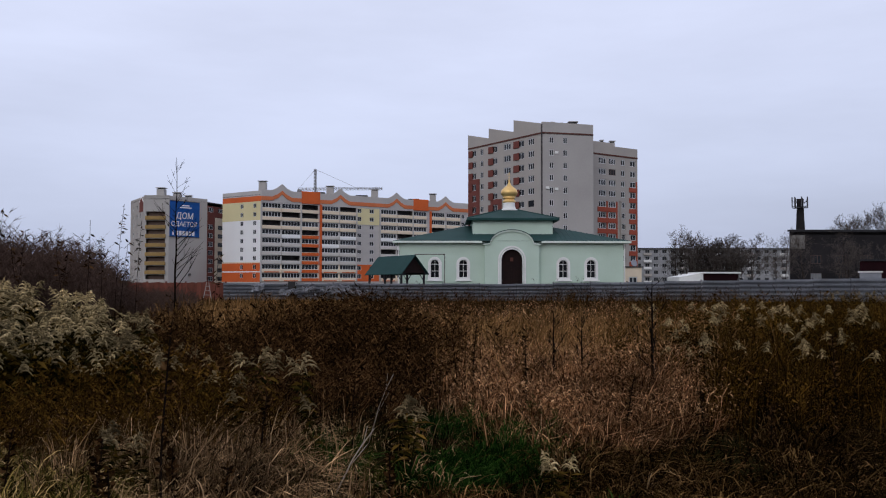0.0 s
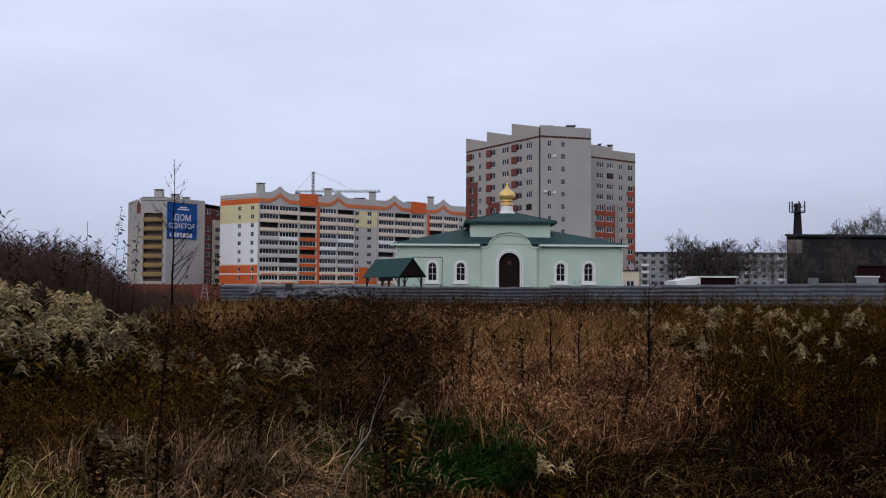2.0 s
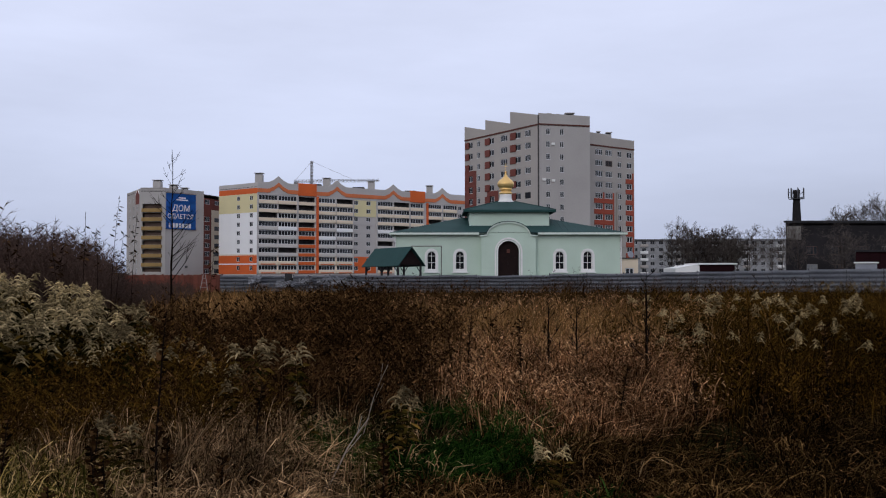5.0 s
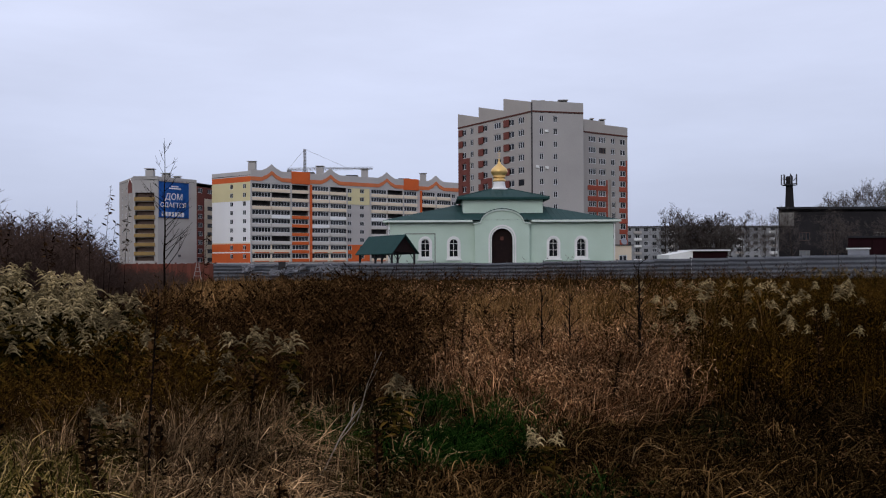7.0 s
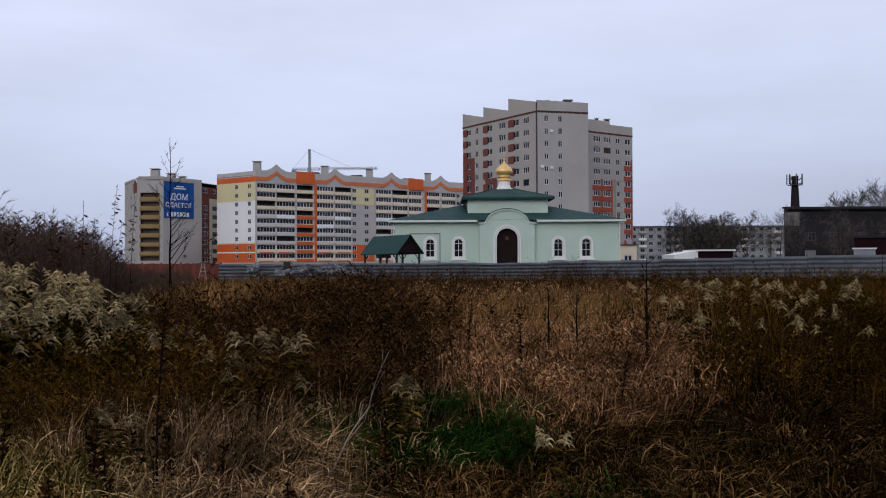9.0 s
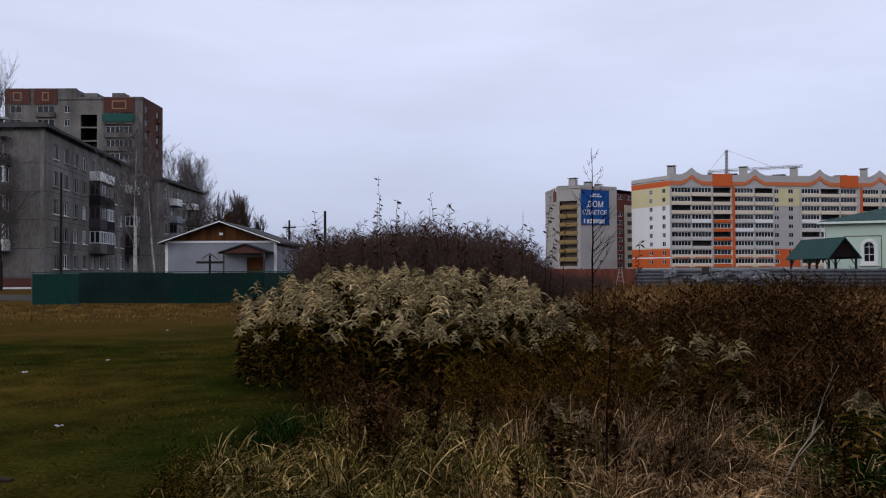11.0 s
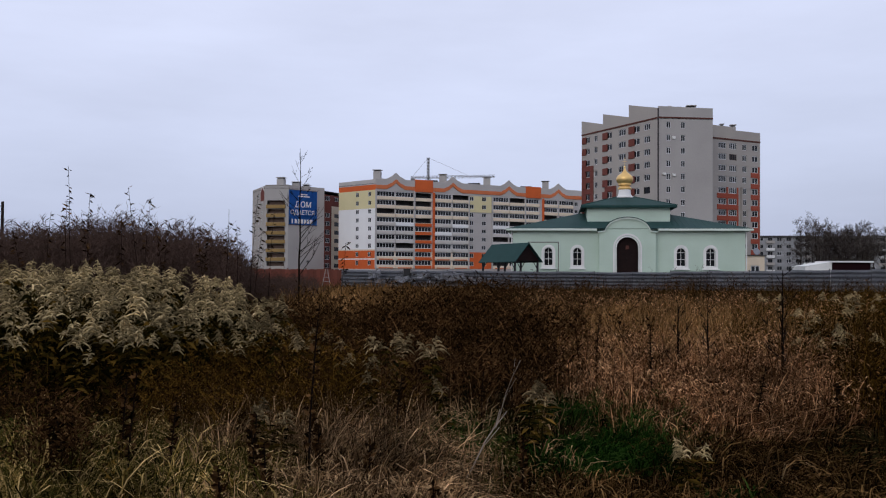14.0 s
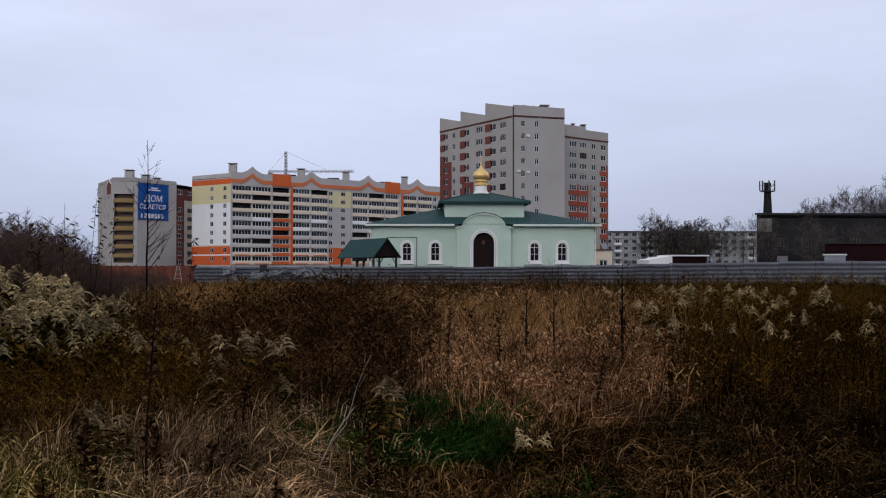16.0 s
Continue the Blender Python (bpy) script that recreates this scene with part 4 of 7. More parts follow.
# ---- older blocks of flats beyond the green fence ----
def five_storey(p, q, r, label, seed, stacks):
    """A five-storey block of grey panels: r to p is the blank end, p to q the long facade."""
    b = thing("apartment_block", label, "apartment block", pose(0, 0, 0))
    rng = random.Random(seed)
    back = (q[0] + r[0] - p[0], q[1] + r[1] - p[1])
    shell(b, [r, p, q, back], 14.5, M_OLDPANEL, skip=(0, 1))
    zf = [1.75 + 2.55 * i for i in range(5)]
    m, L = facing(r, p), span(r, p)
    ends = [(L - 5.1, L - 3.7, z, z + 1.35) for z in zf]
    part("wall", grid_wall(0, L, 0, 14.4, ends), M_OLDPANEL, b, m=m)
    for k, (x0, x1, z0, z1) in enumerate(ends):
        window(b, m @ pose(x0, 0, z0), 1.4, 1.35, 2, M_PVC)
        plate("sill", b, m @ pose(x0 - 0.1, 0, z0 - 0.1), 1.6, 0.16, 0.08, M_WHITE)
        if k:      # glazed loggias stacked over the ground floor window
            plate("balcony_front", b, m @ pose(x0 - 1.2, 0, z0 - 0.9), 3.3, 1.1, 0.95, (M_WHITE, M_GREYGREEN, M_OLDPANEL, M_DARKBRICK)[k - 1])
            plate("balcony_slab", b, m @ pose(x0 - 1.25, 0, z0 - 1.02), 3.4, 1.15, 0.11, M_SLATE)
            if k < 4:
                window(b, m @ pose(x0 - 1.15, -1.15, z0 + 0.06), 3.2, 1.45, 5, M_PVC)
                window(b, m @ pose(x0 + 2.05, -1.08, z0 + 0.06, 0, 0, 90), 1.05, 1.45, 2, M_PVC)
            plate("balcony_cover", b, m @ pose(x0 - 1.2, 0, z0 + 1.53), 3.3, 1.1, 0.08, M_SLATE)
    part("plinth", boxes((-0.06, L + 0.06, -0.08, -0.004, 0, 0.95)), M_OLDRED, b, "red brown brick plinth", m)
    part("kerb", boxes((-1.0, L + 1.0, -1.3, -1.1, 0, 0.16)), M_WHITE, b, "whitewashed kerb", m)
    part("joint", boxes(*[(0, L, -0.02, 0.0, z - 0.72, z - 0.66) for z in zf]), M_SLATE, b, m=m)
    part("roof_overhang", boxes((-0.4, L + 0.4, -0.55, 0.2, 14.4, 14.62)), M_SLATE, b, "dark projecting eaves", m)
    m, L = facing(p, q), span(p, q)
    part("plinth", boxes((0.06, L, -0.08, -0.004, 0, 0.95)), M_OLDRED, b, "red brown brick plinth", m)
    n = int((L - 2.0) // 3.1)
    cols = [2.45 + 3.1 * i for i in range(n)]
    holes = [(x, x + 1.4, z, z + 1.4) for x in cols for z in zf]
    part("wall", grid_wall(0, L, 0, 14.4, holes), M_OLDPANEL, b, m=m)
    part("joint", boxes(*[(0, L, -0.02, 0.0, z - 0.62, z - 0.57) for z in zf]), M_SLATE, b, m=m)
    part("roof_overhang", boxes((-0.4, L + 0.4, -0.55, 0.2, 14.4, 14.62)), M_SLATE, b, "dark projecting eaves", m)
    for i, x in enumerate(cols):
        for k, z in enumerate(zf):
            window(b, m @ pose(x, 0, z), 1.4, 1.4, 2 if rng.random() < 0.6 else 3, M_PVC if rng.random() < 0.35 else M_GREYFRAME, M_PANE if rng.random() < 0.85 else M_CURTAIN)
            plate("sill", b, m @ pose(x - 0.1, 0, z - 0.1), 1.6, 0.16, 0.08, M_WHITE if rng.random() < 0.5 else M_SIDING)
            if i in stacks and k:
                mt = M_WHITE if k == 4 else rng.choice((M_OLDPANEL, M_SLATE, M_DARKBRICK, M_DARKBRICK, M_SIDING))
                plate("balcony_front", b, m @ pose(x - 0.75, 0, z - 0.85), 2.9, 1.15, 1.0, mt)
                plate("balcony_slab", b, m @ pose(x - 0.8, 0, z - 0.98), 3.0, 1.2, 0.12, M_SLATE)
                if k < 4 and rng.random() < 0.85:
                    fm = M_PVC if rng.random() < 0.35 else M_BROWNFRAME
                    window(b, m @ pose(x - 0.7, -1.2, z + 0.15), 2.8, 1.32, 4, fm)
                    side = window(b, m @ pose(x - 0.75, -0.02, z + 0.15, 0, 0, -90), 1.1, 1.32, 2, fm)
                    side.name = "balcony_glazing"
                    plate("balcony_cover", b, m @ pose(x - 0.75, 0, z + 1.48), 2.9, 1.15, 0.08, M_SLATE)
                elif k == 4:
                    part("balcony_rail", boxes((x - 0.75, x + 2.15, -1.14, -1.10, z + 0.42, z + 0.46), (x - 0.75, x + 2.15, -1.14, -1.10, z + 0.26, z + 0.29), *[(x - 0.75 + j * 0.96, x - 0.71 + j * 0.96, -1.15, -1.09, z + 0.1, z + 0.42) for j in range(4)]), M_IRON, b, m=m)
    part("pitched_roof", slab([r, p, q, back], 14.62, 14.95), M_SLATE, b)
    for k in (0.1, 0.35, 0.6, 0.85):
        vent_stack(b, (p[0] + r[0]) / 2 + (q[0] - p[0]) * k, (p[1] + r[1]) / 2 + (q[1] - p[1]) * k, 14.9, 0.7, 0.9)


five_storey((-66.5, 51.5), (-86.6, 81.0), (-77.2, 46.1), "weathered grey five-storey panel block with patched balconies", 2, (4, 5, 9, 10))
five_storey((-91.1, 89.5), (-102.6, 110.6), (-101.8, 84.1), "weathered grey five-storey block farther along the street", 8, (1, 4))


def old_tower():
    P, Q, R = (-160.8, 115.5), (-135.6, 128.7), (-141.2, 139.8)
    b = thing("apartment_tower", "old grey panel tower with red brown brick corner and stacked balconies", "apartment block", pose(0, 0, 0))
    back = (P[0] + R[0] - Q[0], P[1] + R[1] - Q[1])
    shell(b, [P, Q, R, back], 37.1, M_OLDPANEL, skip=(0, 1))
    m, L = facing(P, Q), span(P, Q)
    zf = [35.0 - 2.8 * i for i in range(12)]
    rows = {True: [37.6 - 2.8 * i for i in range(13)], False: [36.1 - 2.8 * i for i in range(12)]}
    step = 14.8
    part("upper_roof", boxes((0.0, step, 0.3, 12.0, 37.2, 39.1)), M_OLDPANEL, b, m=m)
    part("lift_house", boxes((15.4, 18.2, 2.0, 6.0, 37.2, 38.7)), M_OLDPANEL, b, m=m)
    part("lift_house", boxes((21.0, 23.6, 3.0, 6.0, 37.2, 38.9)), M_OLDPANEL, b, m=m)
    cols = [(1.0, 3.4), (6.6, 10.2), (12.2, 13.4), (20.8, 26.4)]
    slot = [(15.6, 19.0, z - 0.9, z + 1.6) for z in zf[1:]]
    low = [(x0, x1, z - 0.6, z + 0.9) for x0, x1 in cols if x0 > step for z in rows[False][1:]] + slot
    high = [(x0, x1, z - 0.6, z + 0.9) for x0, x1 in cols if x0 < step for z in rows[True][1:]]
    part("wall", grid_wall(0, step, 0, 39.3, high), M_OLDPANEL, b, m=m)
    part("wall", grid_wall(step, L, 0, 37.5, low), M_OLDPANEL, b, m=m)
    rng = random.Random(4)
    for x0, x1 in cols:
        for z in rows[x0 < step][1:]:
            if x1 - x0 > 3:
                plate("balcony_front", b, m @ pose(x0 - 0.2, 0, z - 1.55), x1 - x0 + 0.4, 0.6, 1.0, M_OLDPANEL if rng.random() < 0.25 else M_SIDING)
            window(b, m @ pose(x0, 0, z - 0.6), x1 - x0, 1.5, max(2, int((x1 - x0) / 0.9)), bar=0.08)
    for h in slot:
        # near-black lining: the deep slot's shade is put into its colour
        part("shaded_loggia_back", boxes((h[0], h[1], 4.4, 4.5, h[2] - 0.2, h[3] + 0.2), (h[0], h[1], 0.35, 4.4, h[2] - 0.12, h[2]), (h[0] - 0.1, h[0], 0.35, 4.4, h[2], h[3] + 0.2), (h[1], h[1] + 0.1, 0.35, 4.4, h[2], h[3] + 0.2)), M_DARKBRICK, b, m=m)
    for x0, x1, z in ((0.0, 5.2, 36.0), (6.0, 10.8, 36.0), (20.4, 26.8, 34.2)):
        p = part("brick_panel", boxes((x0, x1, -0.15, 0.0, z, z + 3.1)), M_OLDRED, b, "red brown brick panel", m)
        part("emblem", ring([(x0 + 1.7, z + 0.7), (x1 - 1.7, z + 0.7), (x1 - 1.7, z + 2.5), (x0 + 1.7, z + 2.5)], [(x0 + 1.95, z + 0.95), (x1 - 1.95, z + 0.95), (x1 - 1.95, z + 2.25), (x0 + 1.95, z + 2.25)], -0.2, -0.14), M_EMBLEM, p)
    part("green_balcony", boxes((20.4, 26.8, -0.85, -0.15, 32.2, 33.8)), mat("green_cloth", (0.022, 0.10, 0.085), None, 0.9), b, "green cloth on a balcony", m)
    m2, L2 = facing(Q, R), span(Q, R)
    holes = [(x, x + 1.8, z - 0.6, z + 0.9) for x in (1.5, 8.2) for z in zf]
    part("wall", grid_wall(0, L2, 0, 37.5, holes), M_OLDRED, b, m=m2)
    for h in holes:
        window(b, m2 @ pose(h[0], 0, h[2]), 1.8, 1.5, 2, M_BROWNFRAME)
        plate("balcony_front", b, m2 @ pose(h[0] - 0.3, 0, h[2] - 1.0), 2.4, 0.5, 0.95, M_OLDRED)
    for x, y in ((-146, 130), (-142, 134), (-152, 128)):
        vent_stack(b, x, y, 37.0, 1.0, 1.6)


old_tower()


# ---- the gabled house behind the green fence ----
def house():
    P, Q = (-37.1, 36.8), (-31.5, 39.8)
    w = span(P, Q)
    h = thing("house", "small pale sided house with a brown gable and dark roof", "house", facing(P, Q))
    D, e, top = 10.0, 3.25, 4.35
    door = (w * 0.735, w * 0.735 + 0.95, 0.25, 2.35)
    part("wall", grid_wall(0, w, 0, e, [door], 0.25), M_SIDING, h)
    side = grid_wall(0, D, 0, e, [(3.0, 4.0, 1.2, 2.4), (6.0, 7.0, 1.2, 2.4)], 0.25)
    sm = pose(w, 0, 0, 0, 0, 90)
    part("side_wall", side, M_SIDING, h, m=sm)
    for x in (3.0, 6.0):
        window(h, sm @ pose(x, 0, 1.2), 1.0, 1.2, 2)
    part("side_wall", boxes((0, 0.25, 0.25, D, 0, e), (0.25, w - 0.25, D - 0.25, D, 0, e)), M_SIDING, h)
    for i in range(16):
        z = 0.15 + i * 0.2
        part("siding_board", boxes((0.02, door[0] - 0.1, -0.018, 0.0, z, z + 0.185), (door[1] + 0.1, w - 0.02, -0.018, 0.0, z, z + 0.185)), M_SIDING, h)
    part("corner_trim", boxes((-0.05, 0.10, -0.04, 0.1, 0, e)), M_WHITE, h)
    part("corner_trim", boxes((w - 0.10, w + 0.05, -0.04, 0.1, 0, e)), M_WHITE, h)
    part("belt_trim", boxes((-0.1, w + 0.1, -0.06, 0.0, e - 0.05, e + 0.06)), M_WHITE, h)
    n = 22
    for i in range(n):
        x0, x1 = w * i / n, w * (i + 1) / n - 0.012
        hz = lambda x: e + 0.06 + (top - e - 0.1) * (1 - abs(x - w / 2) / (w / 2))
        part("gable_board", prism([(x0, e + 0.06), (x1, e + 0.06), (x1, hz(x1)), (x0, hz(x0))], 0.0, 0.05), M_VARNISH, h)
    part("gable_vent", boxes((w / 2 - 0.1, w / 2 + 0.1, -0.03, 0.0, e + 0.40, e + 0.55)), M_WHITE, h)
    o = 0.35
    sl = (top - e) / (w / 2)
    for s in (0, 1):
        a = (-o, e - o * sl) if s == 0 else (w + o, e - o * sl)
        bz = (w / 2, top + 0.02)
        pts = [a, bz, (bz[0], bz[1] + 0.12), (a[0], a[1] + 0.12)] if s == 0 else [bz, a, (a[0], a[1] + 0.12), (bz[0], bz[1] + 0.12)]
        r = part("roof", prism(pts, -0.5, D + 0.4), M_SLATE, h)
        pts2 = ([(x, z + 0.03) for x, z in pts[:2]] + [(x, z - 0.03) for x, z in pts[2:]])
        part("bargeboard", prism(pts2, -0.54, -0.50), M_WHITE, r, "white bargeboard")
    d = part("door", boxes((door[0], door[1], 0.08, 0.14, door[2], door[3])), M_VARNISH, h, "brown wooden door")
    part("handle", boxes((door[0] + 0.08, door[0] + 0.14, 0.02, 0.08, 1.2, 1.35)), M_IRON, d)
    # small gabled canopy over the door on two posts
    cx = (door[0] + door[1]) / 2 - 0.35
    cp = part("porch_roof", prism([(cx - 1.45, 2.55), (cx, 3.02), (cx + 1.45, 2.55), (cx + 1.45, 2.63), (cx, 3.12), (cx - 1.45, 2.63)], -1.5, 0), M_DARKBRICK, h, "small dark porch roof")
    part("porch_gable", prism([(cx - 1.2, 2.58), (cx + 1.2, 2.58), (cx, 2.98)], -1.4, -1.36), M_OLDRED, cp)
    for sx in (-1.15, 1.15):
        part("porch_post", boxes((cx + sx - 0.04, cx + sx + 0.04, -1.4, -1.32, 0, 2.6)), M_SLATE, h)
    part("step", boxes((door[0] - 0.4, door[1] + 0.4, -0.9, 0, 0, 0.22)), M_OLDPANEL, h)


house()

cr = thing("memorial_cross", "dark wooden cross with a small roof beside the house", "cross", pose(-32.7, 35.6, 0, 0, 0, 42))
part("upright", boxes((-0.06, 0.06, -0.05, 0.05, 0, 2.45)), M_WOODPOLE, cr)
part("crossbar", boxes((-0.72, 0.72, -0.065, 0.045, 1.98, 2.10)), M_WOODPOLE, cr)
part("roof_slat", prism([(-0.42, 2.2), (0, 2.52), (0.42, 2.2), (0.42, 2.24), (0, 2.57), (-0.42, 2.24)], -0.09, 0.09), M_WOODPOLE, cr)


# ---- fences ----
def green_fence():
    P, Q = (-36.1, 27.18), (-19.0, 37.0)
    f = thing("green_fence", "faded dark green sheet metal fence along the lawn", "fence", facing(P, Q), kind="")
    L, n = span(P, Q), 9
    w = L / n
    rng = random.Random(1)
    for i in range(n):
        bm = bmesh.new()
        k = int(w / 0.125)
        line = []
        for j in range(k):
            x = i * w + j * w / k
            s1 = w / k
            line += [(x, 0.0), (x + s1 * 0.45, 0.0), (x + s1 * 0.55, -0.028), (x + s1 * 0.92, -0.028)]
        line.append((i * w + w, 0.0))
        lo = [bm.verts.new((x, y, 0.05)) for x, y in line]
        hi = [bm.verts.new((x, y, 1.5)) for x, y in line]
        for j in range(len(line) - 1):
            bm.faces.new((lo[j], lo[j + 1], hi[j + 1], hi[j]))
        bmesh.ops.solidify(bm, geom=bm.faces[:], thickness=-0.004)
        part("sheet", bm, M_GREYGREEN if i in (1, 2, 5) else M_GREENSHEET, f, m=pose(0, 0, rng.uniform(-0.03, 0.03)))
        part("post", boxes((i * w - 0.035, i * w + 0.035, 0.01, 0.08, -0.1, 1.52)), M_IRON, f)
    part("rail", boxes((0, L, 0.01, 0.05, 0.35, 0.40)), M_IRON, f)
    part("rail", boxes((0, L, 0.01, 0.05, 1.25, 1.30)), M_IRON, f)
    part("cap_rail", boxes((-0.02, L, -0.04, 0.09, 1.53, 1.57)), M_GREENSHEET, f)


green_fence()


def wave_sheet(w, h, rows, depth=0.05, sag=0.0, seed=0):
    """A sheet with horizontal ribs."""
    bm = bmesh.new()
    rng = random.Random(seed)
    prof = []
    for i in range(rows):
        z = h * i / rows
        s = h / rows
        prof += [(0, z), (-depth * 0.9, z + s * 0.38), (-depth, z + s * 0.55), (-depth * 0.1, z + s * 0.93)]
    prof.append((0, h))
    cols = []
    for k in range(4):
        x = w * k / 3
        dy = rng.uniform(-1, 1) * 0.02
        dz = -sag * math.sin(math.pi * k / 3)
        cols.append([bm.verts.new((x, y + dy, z + dz * z / h)) for y, z in prof])
    for a, b in zip(cols, cols[1:]):
        for i in range(len(prof) - 1):
            bm.faces.new((a[i], b[i], b[i + 1], a[i + 1]))
    bmesh.ops.solidify(bm, geom=bm.faces[:], thickness=-0.008)
    return bm


def steel_fence():
    P, Q = (-18.0, 70.0), (64.0, 68.5)
    f = thing("steel_fence", "grey fence of horizontally ribbed steel sheets along the building site", "fence", facing(P, Q))
    L = span(P, Q)
    w = 3.0
    n = int(L / w)
    rng = random.Random(7)
    for i in range(n):
        x = i * w
        h = 1.43 + 0.055 * min(9, max(0, i - 8)) + rng.uniform(-0.03, 0.03)
        if i == 1:
            w_here = 2.3
        else:
            w_here = w - 0.03
        sh = part("sheet", wave_sheet(w_here, h, 5, 0.13, rng.uniform(0, 0.04), i), M_STEEL, f, m=pose(x + 0.015, rng.uniform(-0.03, 0.03), 0.05))
        part("post", boxes((x - 0.04, x + 0.04, 0.06, 0.14, 0, h + 0.12)), M_IRON, f)
    # a dark gap between two sheets, closed by a black board
    part("black_board", boxes((5.35, 5.95, -0.20, -0.16, 0, 1.62)), M_BLACK, f, "black board in the gap")


steel_fence()

# bent pale sheets that lean on the fence
rng = random.Random(12)
for i, (x, z) in enumerate(((-15.6, 0.75), (-15.1, 0.45), (-13.4, 0.5), (-12.2, 0.55), (-11.4, 0.7), (-10.6, 0.5), (-10.0, 0.75), (-9.5, 0.95), (-9.1, 0.6), (-8.6, 0.8), (-8.0, 0.5), (-7.2, 0.55))):
    bm = bmesh.new()
    w, h = rng.uniform(0.9, 1.7), rng.uniform(0.4, 0.75)
    rows = [[bm.verts.new((w * i2 / 9, 0.22 * noise.noise((i2 * 0.45 + i * 7, j * 0.6, 0.3)) + 0.05 * math.sin(j * 2.1), h * j / 6 + 0.16 * noise.noise((i2 * 0.35, i * 3.0, 2.2)))) for i2 in range(10)] for j in range(7)]
    for j in range(6):
        for i2 in range(9):
            bm.faces.new((rows[j][i2], rows[j][i2 + 1], rows[j + 1][i2 + 1], rows[j + 1][i2]))
    bmesh.ops.solidify(bm, geom=bm.faces[:], thickness=0.006)
    tagged(link("bent_sheet", mesh_of("bent_sheet", bm, M_PALESHEET), m=pose(x, 69.4, z, rng.uniform(-50, -10), rng.uniform(-14, 14), rng.uniform(-20, 20))),
           "bent pale metal sheet leaning against the fence", "metal sheet", "bent sheets by the fence")

lad = thing("trestle_ladder", "grey wooden trestle ladder standing by the fence", "ladder", pose(-19.3, 69.9, 0))
for sx in (-1, 1):
    part("leg", rods(((sx * 0.36, 0, 0), (sx * 0.08, 0.1, 1.55), 0.03)), M_GREYFRAME, lad)
for z in (0.5, 0.85, 1.2):
    part("rung", rods(((-0.36 + 0.18 * z, 0.06 * z, z), (0.36 - 0.18 * z, 0.06 * z, z), 0.022)), M_GREYFRAME, lad)


def rust_fence():
    P, Q = (-27.5, 74.5), (-18.05, 71.0)
    f = thing("board_fence", "red brown board fence beside the steel fence", "fence", facing(P, Q))
    L = span(P, Q)
    me = mesh_of("board", boxes((0, 0.19, -0.03, 0.0, 0, 1.5)), M_RUST)
    rng = random.Random(2)
    for i in range(int(L / 0.2)):
        link("board", me, f, pose(i * 0.2, 0, rng.uniform(-0.03, 0.04)))
    for x in range(0, int(L) + 1, 2):
        part("post", boxes((x - 0.05, x + 0.05, 0.01, 0.12, 0, 1.6)), M_RUST, f)
    part("rail", boxes((0, L, 0.005, 0.05, 0.4, 0.48), (0, L, 0.005, 0.05, 1.2, 1.28)), M_RUST, f)


rust_fence()


# ---- gazebo behind the fence ----
def gazebo():
    R1, R2 = Vector((-2.55, 73.6)), Vector((-5.75, 77.9))
    d = (R2 - R1).normalized()
    g = thing("gazebo", "open timber shelter with a green metal gable roof", "gazebo", pose(R1.x, R1.y, 0, 0, 0, math.degrees(math.atan2(d.y, d.x))))
    L, hw, e, top = (R2 - R1).length, 1.28, 2.38, 3.86
    for s in (-1, 1):
        pts = [(s * hw * 1.12, e - 0.15), (0, top), (0, top + 0.07), (s * hw * 1.12, e - 0.08)]
        bm = bmesh.new()
        a = [bm.verts.new((-0.3, x, z)) for x, z in pts]
        b = [bm.verts.new((L + 0.3, x, z - 0.06)) for x, z in pts]
        bm.faces.new(a)
        bm.faces.new(b[::-1])
        for i in range(4):
            bm.faces.new((a[i], a[(i + 1) % 4], b[(i + 1) % 4], b[i]))
        bmesh.ops.recalc_face_normals(bm, faces=bm.faces)
        part("roof_slope", bm, M_ROOF, g)
    bm = bmesh.new()
    v = [bm.verts.new(c) for c in ((0, -hw, e), (0, hw, e), (0, 0, top - 0.1), (0.06, -hw, e), (0.06, hw, e), (0.06, 0, top - 0.1))]
    for f in ((0, 1, 2), (5, 4, 3), (0, 3, 4, 1), (1, 4, 5, 2), (2, 5, 3, 0)):
        bm.faces.new([v[i] for i in f])
    part("gable", bm, M_DOOR, g, "dark boarded gable")
    for x in (0.1, L / 2, L - 0.1):
        for y in (-hw + 0.1, hw - 0.1):
            p = part("post", boxes((x - 0.07, x + 0.07, y - 0.07, y + 0.07, 0, e)), M_BLACK, g)
            for sx in (-1, 1):
                if 0 < x + sx * 0.7 < L:
                    part("brace", rods(((x, y, e - 0.75), (x + sx * 0.7, y, e - 0.05), 0.04)), M_BLACK, p)
    for y in (-hw + 0.1, hw - 0.1):
        part("beam", boxes((-0.1, L + 0.1, y - 0.06, y + 0.06, e - 0.12, e + 0.02)), M_BLACK, g)
        part("rail", boxes((0, L, y - 0.03, y + 0.03, 0.95, 1.05)), M_BLACK, g)
    part("table", boxes((0.8, L - 0.8, -0.4, 0.4, 0.72, 0.78), (1.0, 1.1, -0.3, 0.3, 0, 0.72), (L - 1.1, L - 1.0, -0.3, 0.3, 0, 0.72)), M_BLACK, g)


gazebo()


